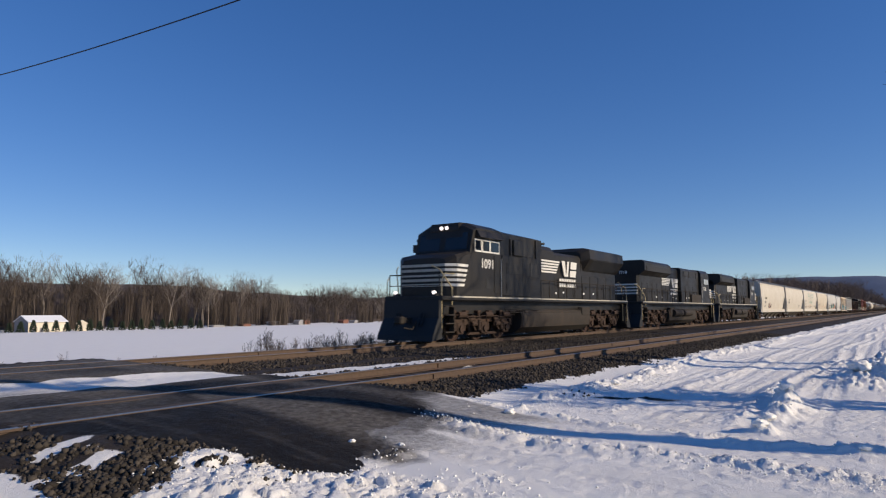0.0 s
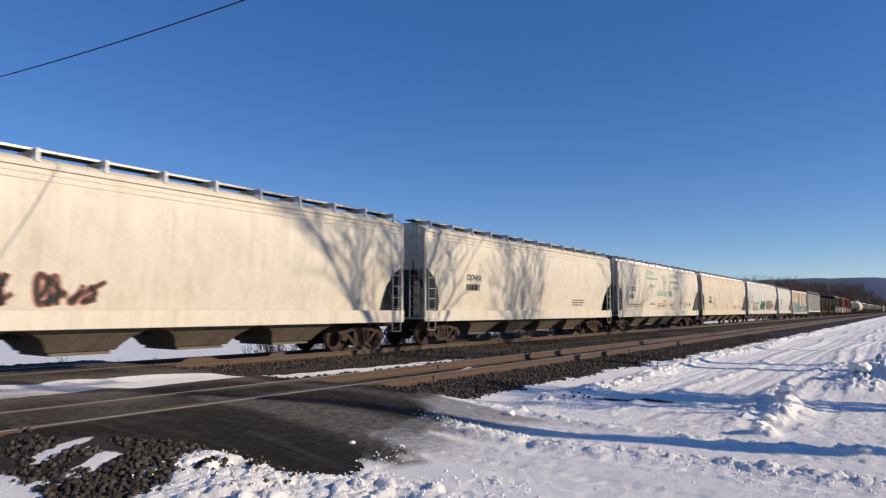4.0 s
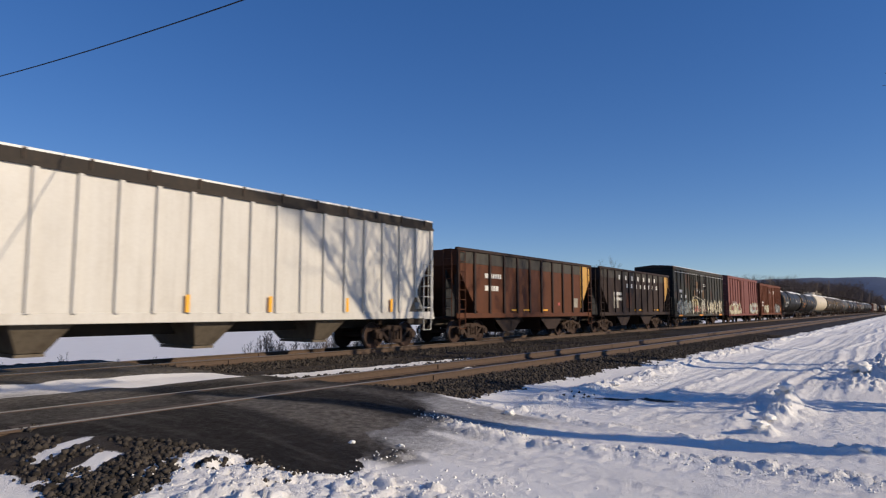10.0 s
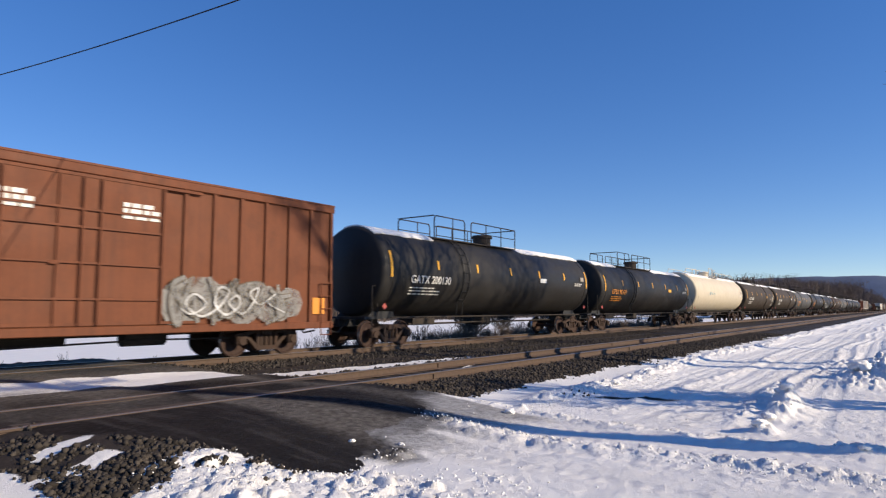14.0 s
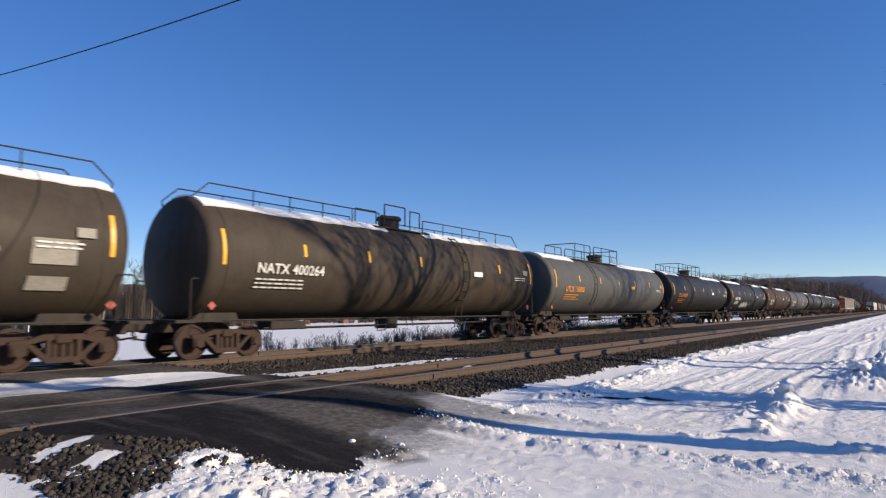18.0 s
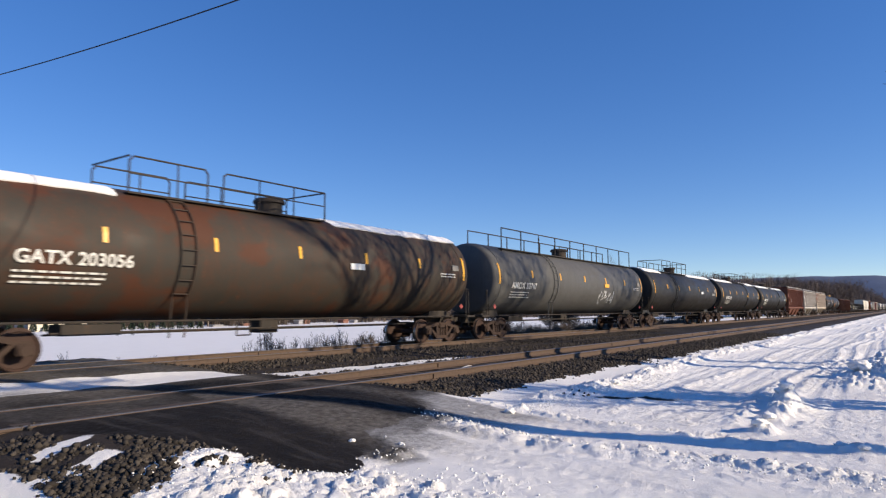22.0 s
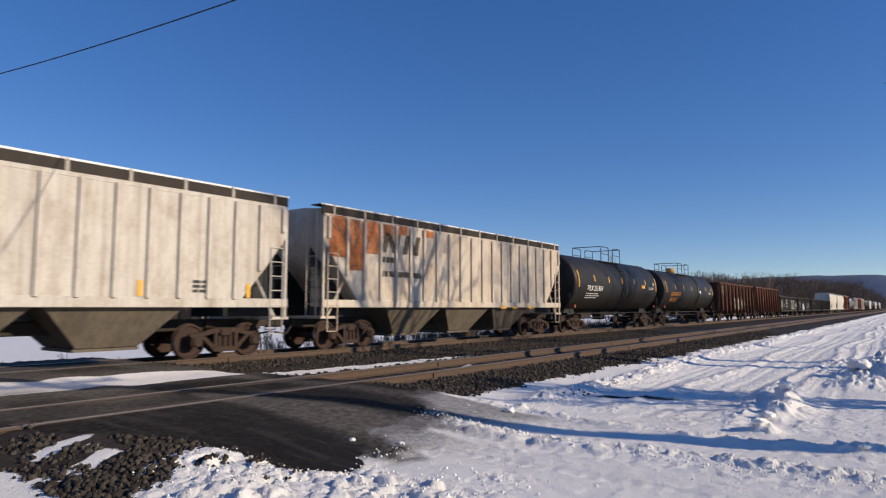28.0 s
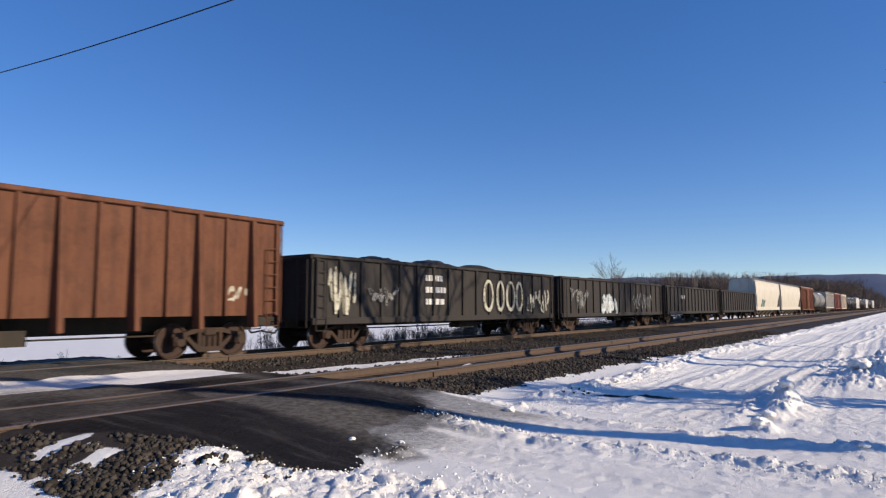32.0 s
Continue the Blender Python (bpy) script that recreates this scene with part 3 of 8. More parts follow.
SPRAY = {"cyan": (0.16, 0.42, 0.50), "pale": (0.70, 0.66, 0.52), "ink": (0.025, 0.028, 0.03), "orange": (0.72, 0.20, 0.06),
         "teal": (0.06, 0.40, 0.36), "brown": (0.12, 0.09, 0.055), "navy": (0.06, 0.11, 0.11), "white": (0.74, 0.74, 0.72),
         "pink": (0.62, 0.22, 0.16), "grey": (0.30, 0.29, 0.27), "yellow": (0.74, 0.56, 0.24), "sky": (0.38, 0.56, 0.60)}


def spray(name, c):
    """Sprayed paint that has worn thin and lets the car's side through."""
    m_ = plain("spray_" + name, [v * 0.85 for v in c], 0.65, 0, 0.4, 2.5)
    tree_ = m_.node_tree
    worn_ = noise_of(tree_, mapped(tree_, (1, 1, 1)), 3.5, 8, 0.75)
    tree_.links.new(ramp(tree_, worn_, 0.34, 0.56, (0.15, 0.15, 0.15, 1), (0.85, 0.85, 0.85, 1)), tree_.nodes["Principled BSDF"].inputs["Alpha"])
    return m_


SPRAY = {k: spray(k, c) for k, c in SPRAY.items()}
m, nt, b = nodes_of("headlight_glow", 0.3)
b.inputs["Emission Color"].default_value, b.inputs["Emission Strength"].default_value = (1.0, 0.85, 0.75, 1), 1.6
P_GLOW = m
m, nt, b = nodes_of("cab_window_glass", 0.05)
b.inputs["Base Color"].default_value = (0.015, 0.018, 0.02, 1)
P_GLASS = m
# brightness of the panes is painted in as a pale base colour
m, nt, b = nodes_of("painted_lit_glass", 0.05)
b.inputs["Base Color"].default_value = (0.45, 0.50, 0.52, 1)
P_PALEGLASS = m


# ---- running gear, shared by all cars ----
WHEEL_R = 0.46
SPIN_SETS = []      # (wheelset, place on its truck, radius)


def wheelset_mesh(r):
    s = Shape()
    s.rod((0, -0.95, 0), (0, 0.95, 0), 0.085, 8)
    for y, d in ((-0.72, 1), (0.72, -1)):
        s.turned([(0.10, y - d * 0.05), (r * 0.55, y - d * 0.015), (r - 0.07, y - d * 0.03), (r - 0.05, y - d * 0.07), (r, y - d * 0.065), (r, y + d * 0.02),
                  (r + 0.03, y + d * 0.04), (r + 0.02, y + d * 0.065), (r - 0.06, y + d * 0.06), (r * 0.5, y + d * 0.03), (0.10, y + d * 0.07)], 24)
        s.rod((0, y - d * 0.25, 0), (0, y - d * 0.33, 0), 0.10, 8)
        for k in range(3):       # bolts of the end cap, which show the turn
            q = 2 * math.pi * k / 3
            s.rod((0.06 * math.cos(q), y - d * 0.33, 0.06 * math.sin(q)), (0.06 * math.cos(q), y - d * 0.345, 0.06 * math.sin(q)), 0.016, 5)
    me = s.mesh("wheelset", [P_WHEEL, P_TREAD], 35)
    for p in me.polygons:
        if abs(math.hypot(p.center.x, p.center.z) - r) < 0.02 and abs(p.normal.y) < 0.3:
            p.material_index = 1
    return me


def side_frame_mesh(half=0.92):
    s = Shape()
    for y0, y1 in ((-0.07, 0.07),):
        top = [(-half - 0.18, 0.52), (-half - 0.16, 0.66), (-half + 0.2, 0.70), (-0.42, 0.80), (0.42, 0.80), (half - 0.2, 0.70), (half + 0.16, 0.66), (half + 0.18, 0.52),
               (half - 0.16, 0.58), (0.36, 0.68), (-0.36, 0.68), (-half + 0.16, 0.58)]
        s.prism(top, y0, y1)
        s.prism([(-half + 0.16, 0.58), (-half + 0.28, 0.60), (-0.30, 0.30), (0.30, 0.30), (half - 0.28, 0.60), (half - 0.16, 0.58), (0.34, 0.17), (-0.34, 0.17)], y0, y1)
        for q in (-0.36, 0.28):
            s.box(q, q + 0.10, y0 - 0.01, y1 + 0.01, 0.26, 0.72)
        for q in (-half, half):
            s.chamfer(q - 0.17, q + 0.17, y0 - 0.09, y1, 0.34, 0.60, 0.03)
            s.rod((q, y0 - 0.02, WHEEL_R), (q, y0 - 0.13, WHEEL_R), 0.125, 10)
    for q in (-0.17, 0.0, 0.17):
        s.rod((q, 0, 0.30), (q, 0, 0.60), 0.075, 7)
    return s.mesh("side_frame", P_TRUCK)


def truck(car, x):
    """A two-axle truck under a freight car."""
    def bolster():
        s = Shape().chamfer(-0.19, 0.19, -1.1, 1.1, 0.58, 0.80, 0.04)
        s.chamfer(-0.16, 0.16, -0.3, 0.3, 0.80, 1.0, 0.03)
        s.rod((-0.5, -0.35, 0.35), (0.5, -0.35, 0.45), 0.025).rod((-0.5, 0.35, 0.35), (0.5, 0.35, 0.45), 0.025)
        return s.mesh("truck", P_TRUCK)
    t = part("truck", cached("bolster", bolster), car, pose(x, 0, 0))
    for y in (-0.98, 0.98):
        part("side_frame", cached("side_frame", side_frame_mesh), t, pose(0, y, 0, 0, 0, 0 if y < 0 else 180))
    for q in (-0.92, 0.92):
        w = part("wheelset", cached("wheelset", lambda: wheelset_mesh(WHEEL_R)), t, pose(q, 0, WHEEL_R))
        SPIN_SETS.append((w, q, WHEEL_R))
    return t


def coupler(car, x, way):
    """Draw gear from the body's end at x, pointing along way."""
    def make():
        s = Shape().chamfer(-0.25, 0.75, -0.10, 0.10, 0.80, 1.02, 0.03)
        s.chamfer(0.62, 0.95, -0.20, 0.16, 0.76, 1.06, 0.05)
        s.path([(0.1, 0.35, 0.95), (0.5, 0.4, 0.55), (0.9, 0.3, 0.62)], 0.03, 6)
        return s.mesh("coupler", P_UNDER)
    return part("coupler", cached("coupler", make), car, pose(x, 0, 0, 0, 0, 0 if way > 0 else 180))


def ladder(car, x, y, z0, z1, wide=0.42, mat=None, along=True, name="ladder"):
    key = ("ladder", round(z0, 2), round(z1, 2), wide, mat.name, along)

    def make():
        s = Shape()
        for q in (-wide / 2, wide / 2):
            s.rod((q, 0, z0), (q, 0, z1), 0.022, 5)
        n = max(2, int((z1 - z0) / 0.36))
        for i in range(n + 1):
            z = z0 + (z1 - z0) * i / n
            s.rod((-wide / 2, 0, z), (wide / 2, 0, z), 0.016, 5)
        return s.mesh("ladder", mat)
    return part(name, cached(key, make), car, pose(x, y, 0, 0, 0, 0 if along else 90))


def brake_wheel(car, x, z, way):
    def make():
        s = Shape().turned([(0.24, -0.02), (0.28, 0), (0.24, 0.02), (0.24, -0.02)], 14, "x")
        for k in range(4):
            q = k * math.pi / 2
            s.rod((0, 0, 0), (0, 0.25 * math.cos(q), 0.25 * math.sin(q)), 0.018, 5)
        s.rod((0, 0, 0), (-0.22, 0, 0), 0.03, 6)
        return s.mesh("brake_wheel", P_UNDER)
    part("brake_wheel", cached("brake_wheel", make), car, pose(x, 0.55, z, 0, 0, 0 if way > 0 else 180))


def lettering(car, text, x, z, size, y, mat, name="lettering", space=1.0):
    """Letters lying flat on a side that faces the camera; x is their left end."""
    key = ("text", text, size, mat.name, space)

    def make():
        cu = bpy.data.curves.new("lettering", "FONT")
        cu.body, cu.size, cu.space_character = text, size, space
        cu.offset = size * 0.022
        ob = bpy.data.objects.new("lettering", cu)
        scene.collection.objects.link(ob)
        bpy.context.view_layer.update()
        me = bpy.data.meshes.new_from_object(ob.evaluated_get(bpy.context.evaluated_depsgraph_get()))
        bpy.data.objects.remove(ob)
        me.materials.clear()
        me.materials.append(mat)
        return me
    return part(name, cached(key, make), car, pose(x, y, z, 90, 0, 0))


def bars(car, x, z, wide, rows, y, mat, high=0.05, gap=0.05, seed=1, name="small_print"):
    """Small print that cannot be read: plain bars."""
    rng = random.Random(seed)
    s = Shape()
    for i in range(rows):
        q, zz = x, z - i * (high + gap)
        while q < x + wide * rng.uniform(0.75, 1.0):
            w = rng.uniform(0.10, 0.32)
            s.box(q, min(q + w, x + wide), y - 0.004, y, zz, zz + high)
            q += w + 0.05
    if s.v:
        tagged(part(name, s.mesh(name, mat), car), kind="stuff")


def plate(car, x0, x1, z0, z1, y, mat, name="panel", thick=0.012, label=""):
    s = Shape().box(x0, x1, y - thick, y, z0, z1)
    return part(name, s.mesh(name, mat), car, None, label)


def curve_pts(pts, n=7):
    out = []
    ext = [pts[0]] + pts + [pts[-1]]
    for i in range(1, len(ext) - 2):
        p0, p1, p2, p3 = ext[i - 1:i + 3]
        for k in range(n):
            t = k / n
            out.append(tuple(0.5 * (2 * p1[j] + (p2[j] - p0[j]) * t + (2 * p0[j] - 5 * p1[j] + 4 * p2[j] - p3[j]) * t * t + (3 * p1[j] - p0[j] - 3 * p2[j] + p3[j]) * t ** 3) for j in (0, 1)))
    return out + [pts[-1]]


def stroke(s, pts, w, y):
    """A flat brush stroke along points in x, z."""
    n = len(pts)
    vs, fs = [], []
    for i, (x, z) in enumerate(pts):
        a, c = pts[max(i - 1, 0)], pts[min(i + 1, n - 1)]
        dx, dz = c[0] - a[0], c[1] - a[1]
        d = math.hypot(dx, dz) or 1
        h = w * (0.65 + 0.35 * math.sin(math.pi * i / max(1, n - 1))) / 2
        vs += [(x - dz / d * h, y, z + dx / d * h), (x + dz / d * h, y, z - dx / d * h)]
    fs = [(2 * i, 2 * i + 1, 2 * i + 3, 2 * i + 2) for i in range(n - 1)]
    s.add(vs, fs)


def graffiti(car, x0, x1, z0, z1, y, fill, edge, shine=None, letters=4, seed=1, cloud=None, thick=0.2):
    """Sprayed bubble letters that cannot be read: a cloud, outlined fat strokes and highlights."""
    rng = random.Random(seed)
    wide, high = (x1 - x0) / letters, z1 - z0
    back, front, glint = Shape(), Shape(), Shape()
    if cloud:
        cl = Shape()
        for i in range(letters * 3):
            cx, cz = x0 + (x1 - x0) * (i + 0.5) / (letters * 3), z0 + high * rng.uniform(0.3, 0.6)
            ra, rb = wide * rng.uniform(0.35, 0.6), high * rng.uniform(0.38, 0.6)
            n = 14
            cl.add([(cx + ra * math.cos(2 * math.pi * k / n) * rng.uniform(0.85, 1.1), y - 0.001 - 0.0002 * i, max(z0 - 0.05, cz + rb * math.sin(2 * math.pi * k / n))) for k in range(n)], [tuple(range(n))])
        part("graffiti_cloud", cl.mesh("graffiti_cloud", cloud), car)
    for i in range(letters):
        cx = x0 + wide * (i + 0.5)
        for k in range(rng.choice((2, 2, 3))):
            pts = [(cx + wide * rng.uniform(-0.5, 0.5), z0 + high * q + high * rng.uniform(-0.12, 0.12)) for q in rng.sample((0.08, 0.3, 0.5, 0.7, 0.92), 4)]
            line = curve_pts(pts)
            yy = y - 0.006 - 0.0006 * (i * 3 + k)
            stroke(back, line, thick * 1.5, yy + 0.003)
            stroke(front, line, thick, yy)
            if shine:
                stroke(glint, [(a + 0.03, b_ + thick * 0.18) for a, b_ in line[2:-6]], thick * 0.28, yy - 0.0003)
    tagged(part("graffiti_outline", back.mesh("graffiti_outline", edge), car), kind="stuff")
    tagged(part("graffiti_fill", front.mesh("graffiti_fill", fill), car), kind="stuff")
    if shine and glint.v:
        tagged(part("graffiti_highlight", glint.mesh("graffiti_highlight", shine), car), kind="stuff")


def scrawl(car, x0, x1, z0, z1, y, mat, seed=1, thick=0.045, n=4):
    """A thin hand-drawn tag."""
    rng = random.Random(seed)
    s = Shape()
    for i in range(n):
        a, w = x0 + (x1 - x0) * i / n, (x1 - x0) / n
        pts = [(a + w * rng.uniform(-0.1, 1.2), z0 + (z1 - z0) * rng.random()) for _ in range(5)]
        stroke(s, curve_pts(pts), thick, y - 0.004 - 0.0005 * i)
    tagged(part("graffiti_tag", s.mesh("graffiti_tag", mat), car), kind="stuff")


def script(car, x0, z0, wide, high, y, fill, edge, thick=0.2):
    """One looping ribbon of sprayed script that cannot be read."""
    loops = [(0.0, 0.35), (0.10, 0.15), (0.22, 0.45), (0.12, 0.75), (0.05, 0.45), (0.18, 0.08), (0.33, 0.35), (0.42, 0.85), (0.33, 0.95), (0.30, 0.45), (0.40, 0.12),
             (0.52, 0.40), (0.50, 0.72), (0.42, 0.50), (0.55, 0.15), (0.66, 0.55), (0.70, 0.98), (0.62, 0.80), (0.72, 0.45), (0.88, 0.80), (0.80, 0.52), (0.98, 0.18)]
    line = curve_pts([(x0 + wide * a, z0 + high * c_) for a, c_ in loops])
    for name, w, dy, mat in (("graffiti_outline", thick * 1.5, 0.003, edge), ("graffiti_fill", thick, 0.006, fill)):
        s = Shape()
        stroke(s, line, w, y - dy)
        part(name, s.mesh(name, mat), car)


def haze(car, x0, x1, z0, z1, y, mat, seed=1, n=16):
    """A cloud of overlapping sprayed patches."""
    rng = random.Random(seed)
    s = Shape()
    for i in range(n):
        cx, cz = x0 + (x1 - x0) * (i + 0.5) / n, z0 + (z1 - z0) * rng.uniform(0.35, 0.6)
        ra, rb = (x1 - x0) / n * rng.uniform(0.8, 1.4), (z1 - z0) * rng.uniform(0.32, 0.5)
        s.add([(cx + ra * math.cos(math.pi * k / 8) * rng.uniform(0.85, 1.1), y - 0.0003 * i, max(z0, cz + rb * math.sin(math.pi * k / 8) * rng.uniform(0.85, 1.1))) for k in range(16)], [tuple(range(16))])
    tagged(part("graffiti_cloud", s.mesh("graffiti_cloud", mat), car), kind="stuff")


FLAT = {"lettering", "small_print", "graffiti_cloud", "graffiti_outline", "graffiti_fill", "graffiti_highlight", "graffiti_tag", "graffiti_letters",
        "stencil_panel", "patch_panel", "notice_panel", "white_patch", "reflector"}


def cling(car, half_width, skip=()):
    """Lays flat lettering, paint and panels on a curved side, whose half width at a height is given."""
    for ob in list(car.children):
        kind = ob.name.split(".")[0]
        if kind not in FLAT or kind in skip:
            continue
        me = ob.data.copy()
        me.transform(ob.matrix_basis)
        ob.matrix_basis = Matrix()
        ob.data = me
        front = max(-v.co.y for v in me.vertices)
        for v in me.vertices:
            v.co.y = -(half_width(v.co.z) + 0.005 + 0.25 * max(0.0, front - 1.545) - 0.5 * (front + v.co.y))
        me.update()


def hopper_side(top, wide=1.55):
    def w(z):
        q = (z - 1.0) / (top - 1.3)
        return wide * (0.80 + 0.20 * math.sin(min(1, max(0, q) * 1.25) * math.pi / 2)) - 0.10 * max(0, q - 0.75) / 0.25
    return w


def tank_side(r, axis):
    return lambda z: math.sqrt(max(0.01, r * r - (z - axis) ** 2)) + 0.006


CARS = []


def rolling(name, x0, x1, mesh, label, category, group="train"):
    """A vehicle whose ends stand at x0 and x1 at the clip's start; its own origin is at mid-length on the rail."""
    ob = thing(name, mesh, pose((x0 + x1) / 2, FAR_Y, 0), label, category, group)
    CARS.append((ob, (x0 + x1) / 2))
    return ob


# ---- covered hoppers ----
def hopper_profile(zb, top, round_, wide=1.55):
    """Half widths from the bottom zb up, over the roof and down again."""
    left = []
    for i in range(9):
        z = zb + (top - 0.30 - zb) * i / 8
        if round_:
            q = (z - 1.0) / (top - 1.3)
            w = wide * (0.80 + 0.20 * math.sin(min(1, max(0, q) * 1.25) * math.pi / 2)) - 0.10 * max(0, q - 0.75) / 0.25
        else:
            w = wide - 0.06
        left.append((-w, z))
    w = -left[-1][0]
    roof = [(-w * 0.93, top - 0.18), (-w * 0.70, top - 0.06), (-w * 0.35, top), (w * 0.35, top), (w * 0.70, top - 0.06), (w * 0.93, top - 0.18)]
    return left + roof + [(-y, z) for y, z in reversed(left)]


def covered_hopper(x0, x1, top, body, bays, round_, label, ribs=0, bay_mat=None, snow=False, frame_mat=None, slope=1.3, floor=1.28, neck=0.46):
    L = x1 - x0
    h = L / 2
    rings = []
    notch = ((0.06, 2.95), (0.30, 2.85), (0.62, 2.62), (0.92, 2.20), (1.06, 1.75), (1.12, floor))
    for x, zb in [(-h + a, z) for a, z in notch] + [(h - a, z) for a, z in reversed(notch)] if round_ else ((-h + 0.10, 3.40), (-h + 0.15 + slope * 0.5, 2.45), (-h + 0.2 + slope, floor), (h - 0.2 - slope, floor), (h - 0.15 - slope * 0.5, 2.45), (h - 0.10, 3.40)):
        rings.append((x, hopper_profile(zb, top, round_)))
    mesh = Shape().loft(rings).mesh("hopper_car", body, 40)
    car = rolling("covered_hopper_car", x0, x1, mesh, label, "freight car")
    car["side"], car["top"] = ("round" if round_ else "ribbed"), top
    frame_mat = frame_mat or body
    sill_h = cached(("sill", round(L, 2), frame_mat.name), lambda: Shape().chamfer(-h, h, -0.05, 0.05, floor - (0.34 if round_ else 0.23), floor + (0.08 if round_ else 0.02), 0.012).mesh("side_sill", frame_mat))
    for y in (-1.46, 1.46):
        part("side_sill", sill_h, car, pose(0, y, 0))
    part("centre_sill", cached(("csill", round(L, 2)), lambda: Shape().chamfer(-h - 0.1, h + 0.1, -0.2, 0.2, 0.72, 1.04, 0.03).mesh("centre_sill", P_UNDER)), car)
    bay_mat = bay_mat or P_BAY
    first, last = -h + 3.1, h - 3.1
    step = (last - first) / bays

    def chute():
        s = Shape()
        low = floor - (0.36 if round_ else 0.25)
        rr = [(floor + 0.05, 0.498, 1.36), (low, 0.47, 1.32), (low - 0.06, 0.40, 1.28), (low - 0.18, 0.33, 1.16), (low - 0.34, 0.28, 1.0), (0.42, 0.25, 0.85)]
        if not round_:
            rr = [(floor + 0.05, neck + 0.03, 1.36), (low, neck, 1.32), (0.42, neck * 0.45, 0.85)]
        vs, fs = [], []
        for z, a, w in rr:
            vs += [(-a * step, -w, z), (a * step, -w, z), (a * step, w, z), (-a * step, w, z)]
        for i in range(len(rr) - 1):
            fs += [(4 * i + k, 4 * i + 4 + k, 4 * i + 4 + (k + 1) % 4, 4 * i + (k + 1) % 4) for k in range(4)]
        n_ = 4 * (len(rr) - 1)
        s.add(vs, fs + [(3, 2, 1, 0), (n_, n_ + 1, n_ + 2, n_ + 3)])
        s.box(-0.48 * neck * step, 0.48 * neck * step, -0.80, 0.80, 0.33, 0.41)
        return s.mesh("discharge_chute", bay_mat)
    for i in range(bays):
        part("discharge_chute", cached(("chute", round(step, 2), bay_mat.name, floor, round_, neck), chute), car, pose(first + step * (i + 0.5), 0, 0))
    # end platforms, corner posts, ladders
    for way in (-1, 1):
        e = way * h
        part("end_platform", cached(("platform", frame_mat.name), lambda: Shape().box(-0.55, 0.05, -1.5, 1.5, 1.02, 1.10).mesh("end_platform", frame_mat)), car, pose(e, 0, 0, 0, 0, 0 if way > 0 else 180))
        for y in (-1.44, 1.44):
            part("corner_post", cached(("post", frame_mat.name, top), lambda: Shape().box(-0.04, 0.04, -0.04, 0.04, 1.1, top - 0.35).mesh("corner_post", frame_mat)), car, pose(e - way * 0.06, y, 0))
            ladder(car, e - way * 0.42, y * 1.05, 0.62, 3.0 if round_ else 3.1, 0.44, P_STEEL if round_ else frame_mat)
            if not round_:
                part("slope_brace", cached(("brace", frame_mat.name), lambda: Shape().rod((0, 0, 1.1), (-0.75, 0, 2.3), 0.045, 5).mesh("slope_brace", frame_mat)), car, pose(e - way * 0.35, y * 0.93, 0, 0, 0, 0 if way > 0 else 180))
        ladder(car, e + way * 0.03, -1.0, 1.1, top - 0.1, 0.44, P_STEEL if round_ else frame_mat, False)
        # black sheet added in place of the shade inside the end notch
        if round_:
            part("end_bulkhead", cached("bulkhead", lambda: Shape().box(-0.02, 0.02, -0.9, 0.9, 1.1, 2.98).mesh("end_bulkhead", P_DARK)), car, pose(e - way * 0.1, 0, 0))
        coupler(car, e, way)
        truck(car, way * (h - 1.75))
        # webs coloured deep black to carry the notch's shade
        for y in (-0.88, 0.88):
            part("end_web", cached(("endweb", frame_mat.name, floor, slope), lambda: Shape().prism([(-0.02, 1.1), (-0.02, 3.3), (-0.2 - slope, floor + 0.05), (-0.2 - slope, 1.1)], -0.02, 0.02).mesh("end_web", P_DARK)), car, pose(e, y, 0, 0, 0, 0 if way > 0 else 180))
    brake_wheel(car, h + 0.06, 2.4, 1)
    # running board and hatches
    yb, zb = (0.98, top + 0.10) if round_ else (1.40, top + 0.02)
    for sgn in (-1, 1):
        part("running_board", cached(("board", round(L, 2), top, round_), lambda: Shape().box(-h - 0.05, h + 0.05, -0.22, 0.22, zb, zb + 0.03).mesh("running_board", P_UNDER)), car, pose(0, sgn * (yb - 0.22), 0))
        part("board_edge", cached(("bedge", round(L, 2), top, round_), lambda: Shape().box(-h - 0.05, h + 0.05, -0.02, 0.02, zb - 0.01, zb + 0.045).mesh("board_edge", P_TIN if not round_ else P_STEEL)), car, pose(0, sgn * (yb + 0.02), 0))
    if not round_:
        # panel closes the gap under the board; its dark colour stands in for shade
        for sgn in (-1, 1):
            part("roof_fascia", cached(("fascia", round(L, 2), top), lambda: Shape().box(-h, h, -0.02, 0.02, top - 0.32, top + 0.02).mesh("roof_fascia", P_UNDER)), car, pose(0, sgn * 1.42, 0))
    n = int(L / 1.35)
    for i in range(n):
        x = -h + 0.5 + (L - 1.0) * i / (n - 1)
        part("board_bracket", cached(("bracket", top, round_, frame_mat.name), lambda: (Shape().box(-0.022, 0.022, -1.36, 1.36, top - 0.05, top + 0.10).box(-0.03, 0.03, -1.42, -1.36, top - 0.22, top + 0.08).box(-0.03, 0.03, 1.36, 1.42, top - 0.22, top + 0.08) if round_ else Shape().box(-0.035, 0.035, -1.47, -1.40, top - 0.30, top + 0.05).box(-0.02, 0.02, -1.38, 1.38, top - 0.12, top + 0.02).box(-0.035, 0.035, 1.40, 1.47, top - 0.30, top + 0.05)).mesh("board_bracket", P_STEEL if round_ else P_UNDER if frame_mat is P_WHITE else frame_mat)), car, pose(x, 0, 0))
